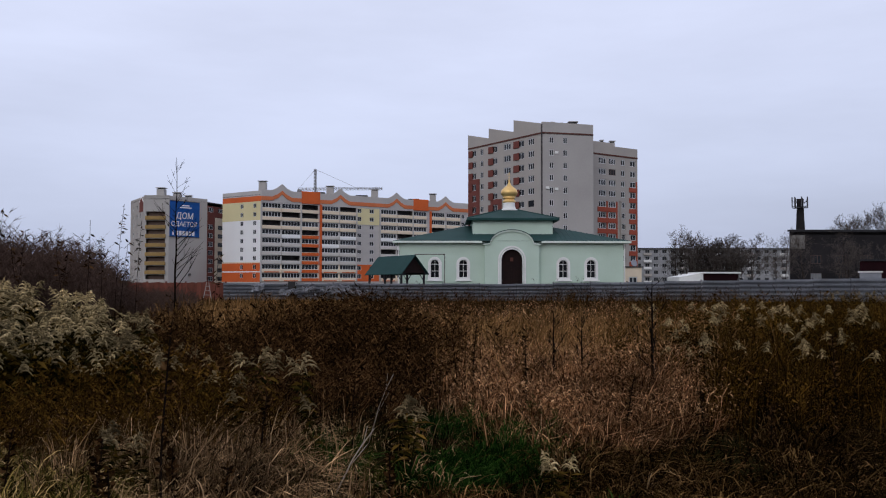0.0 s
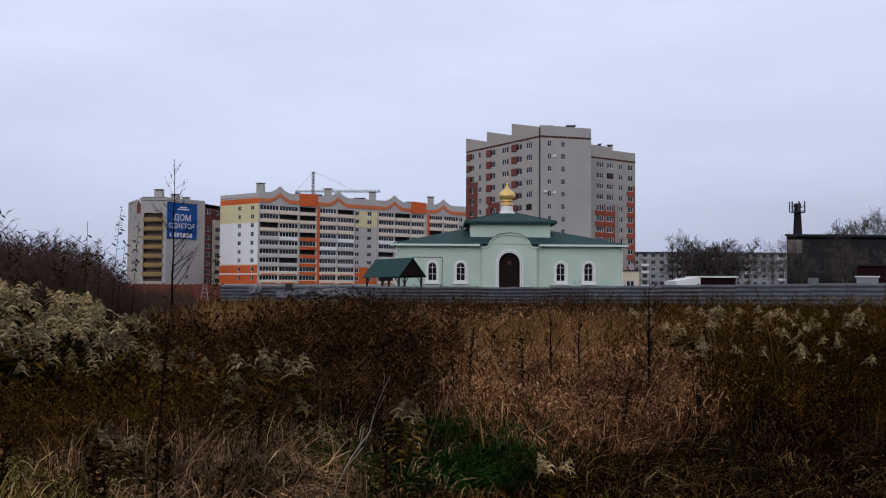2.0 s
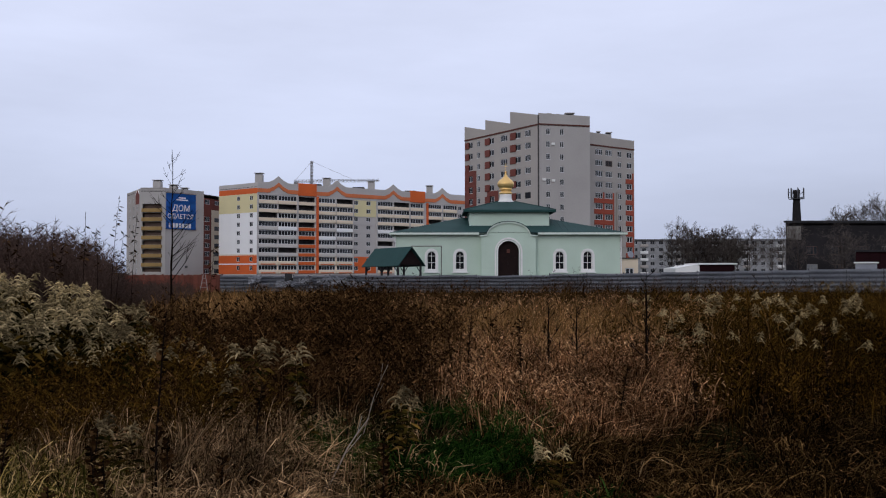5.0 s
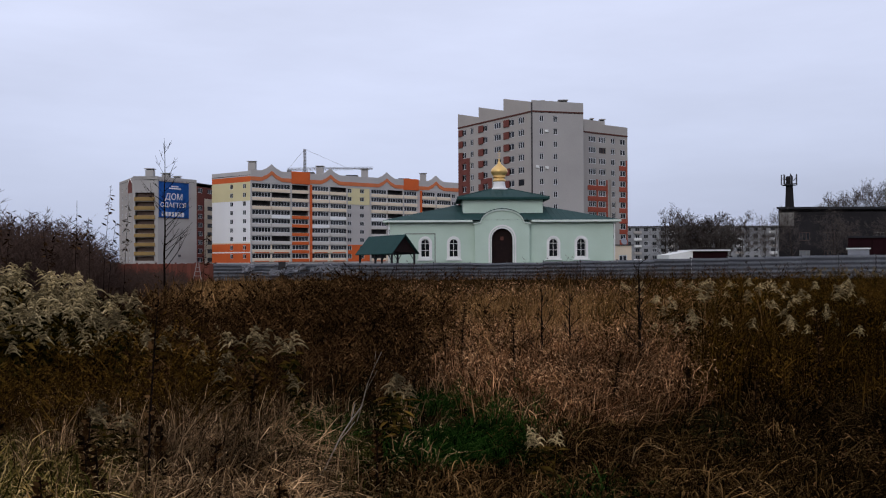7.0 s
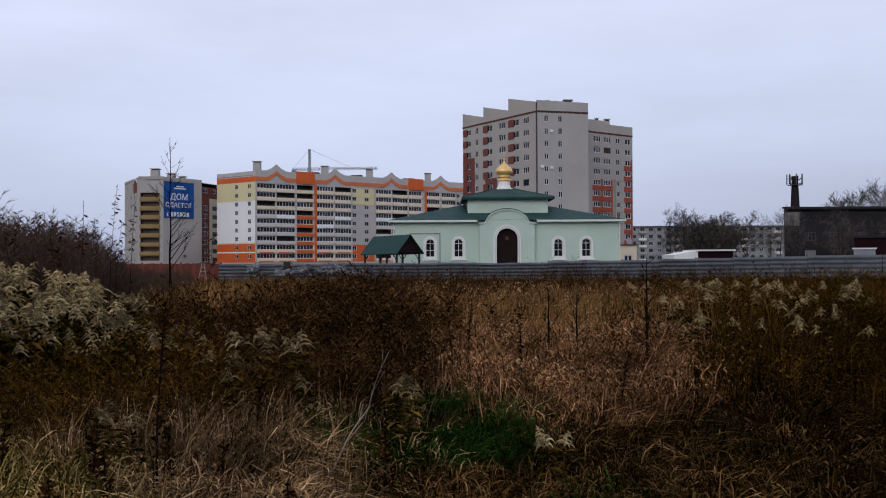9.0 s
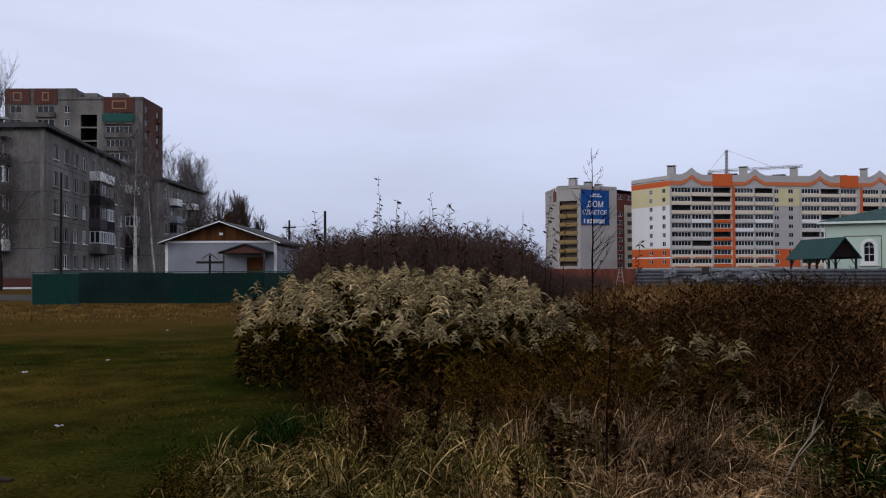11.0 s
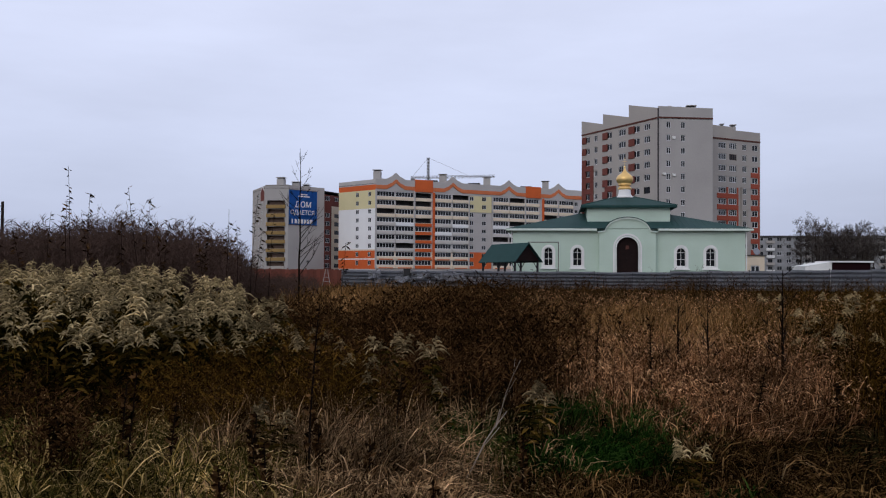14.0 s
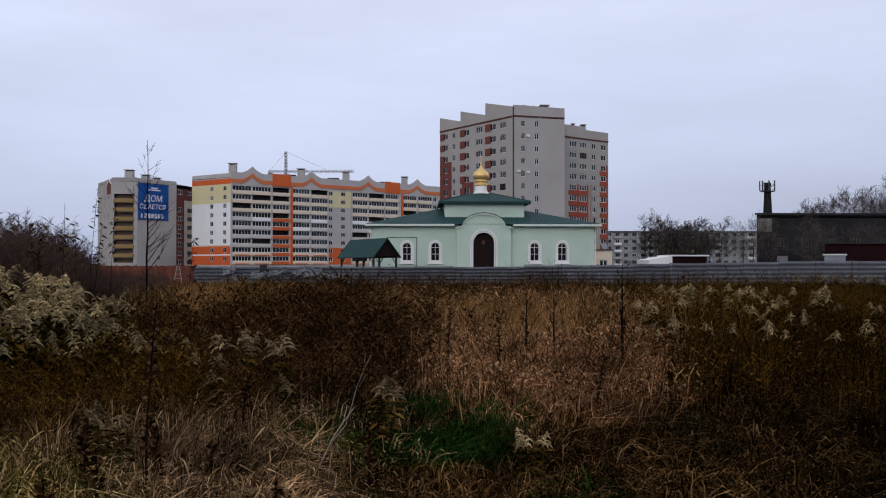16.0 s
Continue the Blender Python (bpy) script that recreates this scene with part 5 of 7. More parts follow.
# ---- buildings on the other side of the church ----
def low_block():
    P, Q = (74.0, 330.0), (140.0, 330.0)
    b = thing("apartment_block", "distant grey five-storey panel block behind bare trees", "apartment block", pose(0, 0, 0))
    shell(b, [P, Q, (140, 342), (74, 342)], 14.0, M_PALEPANEL, skip=(0,))
    m, L = facing(P, Q), span(P, Q)
    zf = [1.7 + 2.7 * i for i in range(5)]
    holes = [(1.0 + 3.3 * i, 2.7 + 3.3 * i, z, z + 1.4) for i in range(19) for z in zf]
    part("wall", grid_wall(0, L, 0, 14.2, holes), M_PALEPANEL, b, m=m)
    for k, h in enumerate(holes):
        window(b, m @ pose(h[0], 0, h[2]), 1.7, 1.4, 2, M_PVC if k % 4 == 0 else M_GREYFRAME, bar=0.1)
        if (k // 5) % 4 == 1:
            plate("balcony_front", b, m @ pose(h[0] - 0.6, 0, h[2] - 0.9), 2.9, 0.9, 1.0, M_WHITE if k % 3 else M_PALEBRICK)
    part("roof_overhang", boxes((-0.3, L + 0.3, -0.5, 0.3, 14.2, 14.5)), M_SLATE, b, m=m)


low_block()


def works_building():
    P, Q = (69.3, 170.0), (130.0, 170.0)
    b = thing("works_building", "long dark sooty brick works building with few windows", "building", pose(0, 0, 0))
    shell(b, [P, Q, (140, 190), (77.8, 190)], 11.4, M_DARKBRICK, skip=(0,))
    m, L = facing(P, Q), span(P, Q)
    holes = [(4.0 + 5.0 * i, 6.2 + 5.0 * i, z, z + 1.7) for i in range(11) for z in (1.6, 5.2)]
    part("wall", grid_wall(0, L, 0, 11.6, holes), M_DARKBRICK, b, m=m)
    for k, h in enumerate(holes):
        window(b, m @ pose(h[0], 0, h[2]), 2.2, 1.7, 3, M_BROWNFRAME if k % 7 else M_GREYFRAME, M_PANE if k % 6 else M_CURTAIN)
    part("roof_overhang", boxes((-0.4, L + 0.4, -0.5, 0.3, 11.6, 12.0)), M_BLACK, b, "dark roof edge", m)
    part("panel", boxes((0.05, 2.9, -0.12, 0.0, 8.2, 10.9)), M_OLDPANEL, b, "pale patched wall panel", m)


works_building()


def chimney():
    c = thing("chimney", "tapered dark brick chimney with aerials round its top", "chimney", pose(84.0, 200, 0))
    part("shaft", lathe([(1.35, 0), (1.0, 14), (0.72, 20.1), (0.80, 20.2), (0.80, 21.0), (0.74, 21.05)], 12), M_DARKBRICK, c)
    part("platform", lathe([(0.9, 18.9), (1.75, 18.92), (1.75, 19.0), (0.9, 19.02)], 12), M_IRON, c)
    for i in range(7):
        a = 2 * math.pi * i / 7
        x, y = 1.75 * math.cos(a), 1.75 * math.sin(a)
        an = part("aerial", boxes((x - 0.10, x + 0.10, y - 0.1, y + 0.1, 19.1, 21.5)), M_IRON, c)
        part("bracket", rods(((0.9 * math.cos(a), 0.9 * math.sin(a), 19.3), (x, y, 19.3), 0.06), ((0.88 * math.cos(a), 0.88 * math.sin(a), 20.0), (x, y, 20.7), 0.05)), M_IRON, an)


chimney()

sh = thing("shed", "low white shed with a dark red front and flat roof", "shed", pose(26.0, 95, 0))
part("wall", prism([(0.3, 0), (3.0, 0), (3.0, 2.62), (0.3, 2.15)], 0, 5.0), M_WHITE, sh)
part("wall", boxes((3.0, 6.9, 0.05, 5.0, 0, 2.55)), M_MAROON, sh)
part("roof", boxes((2.8, 7.1, -0.4, 5.2, 2.56, 2.72)), M_WHITE, sh)
part("window", boxes((4.2, 5.0, 0.0, 0.05, 1.1, 1.7)), M_PVC, sh)

bo = thing("site_booth", "small white site booth with a lean-to roof", "booth", pose(44.95, 92, 0, 0, 0, -26))
part("wall", boxes((0, 2.1, 0, 2.0, 0, 2.65)), M_SIDING, bo)
part("roof", boxes((-0.15, 2.25, -0.2, 2.2, 2.66, 2.8)), M_WHITE, bo)
part("door", boxes((0.7, 1.5, -0.04, 0.0, 0.1, 2.0)), M_OLDPANEL, bo)

mr = thing("hangar", "dark maroon sheet metal hangar behind the fence", "hangar", pose(48.9, 100, 0))
part("wall", slab([(0, 0), (30, 0), (34, 14), (7.2, 14)], 0, 4.1), M_MAROON, mr)
part("roof", slab([(-0.2, -0.3), (30.2, -0.3), (34.2, 14.2), (7.0, 14.2)], 4.1, 4.3), M_BLACK, mr)
for i in range(24):
    part("rib", boxes((0.4 + i * 1.25, 0.5 + i * 1.25, -0.05, 0.0, 0, 4.08)), M_MAROON, mr)

kio = thing("gatehouse", "small yellowish gatehouse with a pale round roof dish", "gatehouse", pose(21.3, 100, 0))
part("wall", grid_wall(0, 2.0, 0, 3.3, [(0.5, 1.5, 1.2, 2.2)], 0.2), M_CREAM, kio)
part("wall", boxes((0, 2.0, 0.2, 2.0, 0, 3.3)), M_CREAM, kio)
window(kio, pose(0.5, 0, 1.2), 1.0, 1.0, 2)
part("roof", boxes((-0.2, 2.2, -0.2, 2.2, 3.3, 3.42)), M_SLATE, kio)
part("dish", lathe([(0.05, 0), (0.34, 0.05), (0.51, 0.15), (0.54, 0.22), (0.42, 0.19), (0.08, 0.09)], 18), M_SIDING, kio, "pale grey dish aerial", pose(1.1, 0.3, 3.75, 75, 0, 25) @ Matrix.Scale(0.8, 4))


# ---- tower crane behind the new block ----
def crane():
    cx, cy = -49.7, 330.0
    c = thing("tower_crane", "grey lattice tower crane behind the new block", "crane", pose(cx, cy, 0))

    def lattice(p, q, w, n, r):
        bm = bmesh.new()
        p, q = Vector(p), Vector(q)
        d = q - p
        u = d.orthogonal().normalized() * w
        v = d.normalized().cross(u)
        cs = (u + v, u - v, -u - v, v - u)
        for k in cs:
            tube(bm, p + k, q + k, r, r, 4)
        for i in range(n):
            a, b = p + d * (i / n), p + d * ((i + 1) / n)
            for k in range(4):
                tube(bm, a + cs[k], b + cs[(k + 1) % 4], r * 0.6, r * 0.6, 3)
        return bm

    part("mast", lattice((0, 0, 0), (0, 0, 36.5), 0.7, 20, 0.11), M_CRANE, c)
    part("tower_head", lattice((0, 0, 36), (0, 0, 45.0), 0.32, 7, 0.13), M_CRANE, c)
    part("jib", lattice((0, 0, 37.2), (26.5, -4, 37.0), 0.36, 18, 0.07), M_CRANE, c)
    part("counter_jib", lattice((0, 0, 37.2), (-7.0, 1, 37.2), 0.36, 5, 0.07), M_CRANE, c)
    part("counterweight", boxes((-7.0, -5.4, 0.2, 1.8, 35.4, 36.9)), M_CRANE, c)
    part("cab", boxes((0.6, 2.2, -1.0, 0.6, 34.0, 36.0)), M_CRANE, c)
    part("stay", rods(((0, 0, 44.9), (16, -2.4, 37.6), 0.05), ((0, 0, 44.9), (-6.4, 0.9, 37.6), 0.05)), M_CRANE, c)


crane()


# ---- poles ----
def pole(x, y, h, arms):
    p = thing("utility_pole", "weathered wooden utility pole with insulators", "utility pole", pose(x, y, 0), "utility poles")
    bm = bmesh.new()
    tube(bm, (0, 0, -0.2), (0, 0, h), 0.12, 0.085, 8)
    part("shaft", bm, M_WOODPOLE, p)
    if arms:
        part("crossarm", boxes((-0.75, 0.75, -0.05, 0.05, h - 0.75, h - 0.63)), M_WOODPOLE, p)
        for s in (-0.65, -0.3, 0.3, 0.65):
            part("insulator", lathe([(0.03, 0), (0.05, 0.05), (0.06, 0.12), (0.03, 0.18)], 8), M_WHITE, p, m=pose(s, 0, h - 0.63))


pole(-59.45, 47.6, 9.6, False)
pole(-49.2, 64.4, 6.2, True)
pole(-34.7, 49.4, 5.7, False)
pole(-75.0, 84.0, 8.0, True)


# two slack wires between the poles
wires = thing("power_line", "two slack dark wires between utility poles", "cable", pose(0, 0, 0))
for k, dz in ((0, 0.0), (1, -0.35)):
    a, b = Vector((-49.2, 64.4, 5.75 + dz)), Vector((-34.7, 49.4, 5.5 + dz))
    part("wire", rods(*[(a.lerp(b, i / 8) - Vector((0, 0, 0.5 * math.sin(math.pi * i / 8))), a.lerp(b, (i + 1) / 8) - Vector((0, 0, 0.5 * math.sin(math.pi * (i + 1) / 8))), 0.014) for i in range(8)]), M_BLACK, wires)

# ---- trees and shrubs ----
def grow(seed, h, spread=0.5, levels=4, kids=5, up=0.35, first=0.25, r0=None, bend=0.05):
    """A bare tree as straight limb pieces: (start, end, radius, radius, level)."""
    rng = random.Random(seed)
    out = []

    def limb(p, d, length, r, level):
        n = (5, 3, 2, 1, 1)[level]
        pts = [p]
        for i in range(n):
            d = (d + Vector((rng.uniform(-1, 1), rng.uniform(-1, 1), rng.uniform(-0.4, 0.8) * (0.6 if level else 0.2))) * (bend if level == 0 else 0.14)).normalized()
            q = pts[-1] + d * (length / n)
            ra, rb = r * (1 - 0.75 * i / n), r * (1 - 0.75 * (i + 1) / n)
            out.append((pts[-1], q, ra, rb, level))
            pts.append(q)
        if level >= levels:
            return
        k = kids * (3 if level == 0 else 1)
        for j in range(k):
            t = first + (1 - first) * (j + rng.random()) / k if level == 0 else 0.2 + 0.8 * (j + rng.random()) / k
            i = min(int(t * n), n - 1)
            s = pts[i].lerp(pts[i + 1], t * n - i)
            a = rng.uniform(0, 2 * math.pi)
            side = d.orthogonal().normalized()
            side.rotate(Matrix.Rotation(a, 3, d))
            nd = (side * spread + d * 0.6 + Vector((0, 0, up))).normalized()
            limb(s, nd, length * (0.50 if level == 0 else 0.55) * rng.uniform(0.6, 1.1) * (1.15 - 0.6 * t if level == 0 else 1), r * 0.42 * (1.1 - 0.6 * t), level + 1)

    limb(Vector((0, 0, -0.1)), Vector((0, 0, 1)), h, r0 or h * 0.013, 0)
    return out


def limb_mesh(name, pieces, n, material, rmin=0.0):
    V, T = [], []
    ang = [2 * math.pi * i / n for i in range(n)]
    if n == 1:      # fine twigs: a narrow ribbon each
        rng = random.Random(len(pieces))
        for p, q, ra, rb, _ in pieces:
            d = (q - p).normalized()
            u = d.orthogonal().normalized()
            u.rotate(Matrix.Rotation(rng.uniform(0, 3.14), 3, d))
            k = len(V)
            ra, rb = max(ra, rmin), max(rb, rmin * 0.6)
            V += [tuple(p - u * ra), tuple(p + u * ra), tuple(q + u * rb), tuple(q - u * rb)]
            T += [(k, k + 1, k + 2), (k, k + 2, k + 3)]
        return soup(name, V, T, material)
    for p, q, ra, rb, _ in pieces:
        d = (q - p).normalized()
        u = d.orthogonal().normalized()
        w = d.cross(u)
        k = len(V)
        for c, r in ((p, max(ra, rmin)), (q, max(rb, rmin * 0.7))):
            V += [tuple(c + (u * math.cos(a) + w * math.sin(a)) * r) for a in ang]
        for i in range(n):
            j = (i + 1) % n
            T += [(k + i, k + j, k + n + j), (k + i, k + n + j, k + n + i)]
    return soup(name, V, T, material)


def stem_mesh(name, pts, radii, n, material):
    """One continuous tapered stem along pts."""
    bm = bmesh.new()
    rows = [[bm.verts.new(p + Vector((math.cos(2 * math.pi * i / n), math.sin(2 * math.pi * i / n), 0)) * r) for i in range(n)] for p, r in zip(pts, radii)]
    for a, b in zip(rows, rows[1:]):
        for i in range(n):
            bm.faces.new((a[i], a[(i + 1) % n], b[(i + 1) % n], b[i]))
    bm.faces.new(rows[0][::-1])
    bm.faces.new(rows[-1])
    return mesh_of(name, bm, material)


def tree(name, label, x, y, h, seed, bark, twig, group="", leaves=None, rmin=0.012, z=0.0, **kw):
    pieces = grow(seed, h, **kw)
    t = thing(name, label, "tree", pose(x, y, z), group)
    link("trunk", limb_mesh("trunk", [q for q in pieces if q[4] == 0], 7, bark), t)
    link("crown", limb_mesh("crown", [q for q in pieces if q[4] > 0], 1, twig, rmin), t)
    return t, pieces


tree("birch", "bare white-barked birch beside the panel block", -57.9, 54.0, 12.4, 3, M_BIRCH, M_TWIGPALE, "birches", rmin=0.009, spread=0.45, r0=0.2, kids=6)
tree("birch", "bare white-barked birch beside the panel block", -63.5, 61.7, 10.5, 4, M_BIRCH, M_TWIGPALE, "birches", rmin=0.009, spread=0.45, r0=0.14, kids=6)
for i, (x, y, h) in enumerate(((-121, 128, 18.5), (-127, 131, 20), (-124, 130, 18.5))):
    tree("birch", "tall bare birch behind the blocks of flats", x, y, h, 20 + i, M_BIRCH, M_TWIGPALE, "birches", rmin=0.010, kids=8, spread=0.55, up=0.5, r0=0.13)
for i, (x, y, h) in enumerate(((-83.0, 93, 8.9), (-81.6, 94.5, 9.5), (-80.2, 95, 9.2), (-84.2, 96, 8.2), (-78.8, 97, 7.0))):
    tree("poplar", "narrow bare poplar behind the house", x, y, h, 40 + i, M_BARK, M_SHRUB, "poplars", rmin=0.011, kids=7, r0=0.07, spread=0.42, up=0.8, first=0.06)
tree("willow", "old bare tree with a thick leaning trunk before the panel block", -64.9, 46.0, 10.6, 61, M_BARK, M_TWIGPALE, "street trees", rmin=0.008, kids=7, spread=0.8, first=0.28, r0=0.30, bend=0.16)
tree("birch", "tall bare birch rising behind the panel block", -95.2, 67.6, 20.0, 66, M_BIRCH, M_TWIGPALE, "birches", rmin=0.010, kids=7, spread=0.36, up=0.5, r0=0.2)
for i, (x, y, h) in enumerate(((-60.5, 42.5, 7.5), (-72, 42.0, 8.0))):
    tree("tree", "bare tree in front of the panel block", x, y, h, 62 + i, M_BARK, M_TWIGMID, "street trees", rmin=0.008, kids=7, spread=0.85, first=0.18, r0=0.085)
for i, (x, y, h) in enumerate(((-66.5, 70.5, 7.8), (-64.0, 72.0, 6.8))):
    tree("tree", "reddish brown bare tree beside the house", x, y, h, 70 + i, M_BARK, M_SHRUB, "trees by the house", rmin=0.011, kids=6, spread=0.7, first=0.12)
for i, (x, y, h) in enumerate(((-66, 86, 5), (-60, 88, 5), (-62, 80, 4.4), (-55, 84, 5), (-50, 86, 4.8), (-46, 83, 4.0), (-70, 92, 6))):
    tree("tree", "small bare tree on the skyline", x, y, h, 80 + i, M_BARK, M_TWIG, "skyline trees", rmin=0.012, kids=4)
tr = random.Random(2)
for i in range(25):
    x = 55.2 + i * 0.70 + tr.uniform(-0.6, 0.6)
    tree("tree", "dark bare tree in front of the distant block", x, 196 + tr.uniform(-4, 10), (11.2 if i < 10 else 9.6) * tr.uniform(0.75, 1.08), 110 + i, M_BARK, M_TWIGMID if i % 3 else M_TWIG, "trees by the distant block", rmin=0.021, kids=5, spread=0.95, first=0.12, up=0.45)
for i in range(12):
    tree("tree", "dark bare tree before the works building", 61 + i * 3.9 + tr.uniform(-1, 1), 158 + tr.uniform(-4, 4), tr.uniform(7.0, 10.0), 210 + i, M_BARK, M_TWIGMID, "trees before the works", rmin=0.015, kids=5, spread=0.95, first=0.12)
for i, (x, y, h) in enumerate(((95, 202, 13.4), (99, 200, 14.5), (103, 196, 15.5), (107, 198, 15.5), (111, 195, 17), (116, 200, 18.5), (121, 199, 19.5), (126, 196, 20.5), (132, 198, 20.5))):
    tree("tree", "tall bare tree behind the works building", x, y, h, 140 + i, M_BARK, M_TWIGMID, "trees behind the works", rmin=0.016, kids=7, spread=0.75, up=0.5)

# a few yellow leaves on one poplar
lr2 = random.Random(6)
LV, LT = [], []
for i in range(420):
    a, q = lr2.uniform(0, 6.283), lr2.random() ** 0.5
    c = Vector((math.cos(a) * q * 1.5, math.sin(a) * q * 1.5, lr2.gauss(5.6, 1.1)))
    u = Vector((lr2.uniform(-1, 1), lr2.uniform(-1, 1), lr2.uniform(-1, 1))).normalized() * 0.14
    w = u.orthogonal().normalized() * 0.09
    k = len(LV)
    LV += [tuple(c - u), tuple(c + w), tuple(c + u), tuple(c - w)]
    LT += [(k, k + 1, k + 2), (k, k + 2, k + 3)]
yt, _ = tree("poplar", "bare poplar with a few yellow leaves", -80.0, 92.5, 8.0, 57, M_BARK, M_SHRUB, "poplars", rmin=0.014, kids=6, r0=0.07, spread=0.35)
link("leaves", soup("leaves", LV, LT, leaf_mat("yellow_leaves", ((0.34, 0.20, 0.03), (0.42, 0.27, 0.05)))), yt, None, "sparse yellow leaves", "stuff")

# the thin sapling in the field and three small ones
def sapling(x, y, h, r, seed, label, twigs=16, reach=0.36):
    rng = random.Random(seed)
    z = ground_z(x, y)
    t = thing("sapling", label, "sapling", pose(x, y, z), "saplings")
    pts = [Vector((0, 0, -0.1))]
    n = 9
    for i in range(n):
        pts.append(Vector((rng.uniform(-1, 1) * 0.004 * h, rng.uniform(-1, 1) * 0.004 * h, h * (i + 1) / n)))
    link("trunk", stem_mesh("trunk", pts, [r * (1 - 0.85 * i / n) for i in range(n + 1)], 6, M_SAPLING), t)
    for k in range(twigs):
        u = 0.22 + 0.74 * (k + rng.random()) / twigs
        i = min(int(u * n), n - 1)
        p = pts[i].lerp(pts[i + 1], u * n - i)
        a = rng.uniform(0, 6.283)
        d = Vector((math.cos(a), math.sin(a), rng.uniform(0.6, 1.3))).normalized()
        l = h * reach * (1 - 0.75 * u) * rng.uniform(0.5, 1.2)
        q = p + d * l * 0.6
        e = q + (d + Vector((0, 0, 0.35))).normalized() * l * 0.5
        rr = r * (1 - 0.85 * u) * 0.5
        pieces = [(p, q, rr, rr * 0.7, 1), (q, e, rr * 0.7, rr * 0.2, 1)]
        for j in range(2):
            b = rng.uniform(0, 6.283)
            pieces.append((q, q + (d + Vector((math.cos(b), math.sin(b), 0.3)) * 0.7).normalized() * l * 0.35, rr * 0.5, rr * 0.2, 1))
        link("branch", limb_mesh("branch", pieces, 4, M_SAPLING, min(r * 0.24, 0.0065)), t)


sapling(-9.28, 29.6, 6.0, 0.045, 9, "thin bare sapling standing alone in the weeds", 24, 0.30)
for i, (x, y, h) in enumerate(((2.82, 11.5, 1.72), (1.98, 12.2, 1.25), (1.62, 12.5, 1.3))):
    sapling(x, y, h, 0.026, 170 + i, "thin bare sapling in reddish grass", 15)


def shrub_template(seed, h):
    """A rounded bare shrub: forked stems that end in a haze of fine twigs."""
    rng = random.Random(seed)
    V, T = [], []

    def strip(p, q, r):
        e = q - p
        w = e.orthogonal().normalized() * r
        w.rotate(Matrix.Rotation(rng.uniform(0, 3.1), 3, e.normalized()))
        k = len(V)
        V.extend((p - w, p + w, q - w * 0.6, q + w * 0.6))
        T.extend(((k, k + 1, k + 3), (k, k + 3, k + 2)))

    def twig(p, e, r):
        w = e.orthogonal().normalized() * r
        w.rotate(Matrix.Rotation(rng.uniform(0, 3.1), 3, e.normalized()))
        k = len(V)
        V.extend((p - w, p + w, p + e))
        T.append((k, k + 1, k + 2))

    for i in range(9):
        a, lean = rng.uniform(0, 6.28), rng.uniform(0.05, 0.75)
        d = Vector((math.cos(a) * lean, math.sin(a) * lean, 1)).normalized()
        p = Vector((math.cos(a) * 0.2, math.sin(a) * 0.2, -0.1))
        L = h * rng.uniform(0.55, 0.8)
        q = p + d * L * 0.55
        d2 = (d + Vector((rng.uniform(-1, 1), rng.uniform(-1, 1), 0.4)) * 0.25).normalized()
        tip = q + d2 * L * 0.45
        strip(p, q, 0.020)
        strip(q, tip, 0.011)
        for j in range(11):
            t = 0.18 + 0.82 * (j + rng.random()) / 11
            s0 = p.lerp(q, t / 0.55) if t < 0.55 else q.lerp(tip, (t - 0.55) / 0.45)
            b = rng.uniform(0, 6.28)
            e = (d2 * 0.6 + Vector((math.cos(b), math.sin(b), rng.uniform(0.0, 0.7)))).normalized() * L * rng.uniform(0.14, 0.30)
            strip(s0, s0 + e, 0.006)
            for k in range(6):
                u = rng.uniform(0.25, 1.0)
                c = rng.uniform(0, 6.28)
                f = (e.normalized() * 0.7 + Vector((math.cos(c), math.sin(c), rng.uniform(-0.2, 0.8)))).normalized() * L * rng.uniform(0.06, 0.15)
                twig(s0 + e * u, f, 0.0098)
    return np.array([tuple(v) for v in V]), np.array(T)


def scatter(templates, places, seed=0):
    """Many turned and scaled copies of a few templates in one array: places are x, y, z, scale."""
    rng = np.random.default_rng(seed)
    V, T, n = [], [], 0
    for x, y, z, s in places:
        v, t = templates[rng.integers(len(templates))]
        a = rng.uniform(0, 6.283)
        c, si = math.cos(a) * s, math.sin(a) * s
        V.append(np.stack([v[:, 0] * c - v[:, 1] * si + x, v[:, 0] * si + v[:, 1] * c + y, v[:, 2] * s * rng.uniform(0.88, 1.12) + z], 1))
        T.append(t + n)
        n += len(v)
    return np.concatenate(V), np.concatenate(T)


rng = np.random.default_rng(31)
thicket = []
for i in range(400):
    az, d = radians(rng.uniform(16.5, 36.0)), rng.uniform(34, 50)
    k = math.degrees(az)
    top = float(np.interp(k, (15.5, 20.5, 22, 24.5, 28, 33, 38), (1.3, 1.6, 3.1, 4.1, 4.35, 4.1, 3.4)))
    thicket.append((-d * math.sin(az), d * math.cos(az), 0, max(0.5, top / 2.75 * rng.uniform(0.72, 1.04) * d / 42)))
tv, tt = scatter([shrub_template(s, 3.0) for s in range(6)], thicket, 3)
tagged(new("thicket", soup("thicket", tv, tt, M_SHRUB)), "dense dark brown thicket of bare shrubs", "thicket", kind="stuff")

# ---- the field: grasses and weeds ----
def polar(az, d):
    return -d * np.sin(np.radians(az)), d * np.cos(np.radians(az))


def soil(x, y):
    return np.array([ground_z(a, b) for a, b in zip(x, y)])


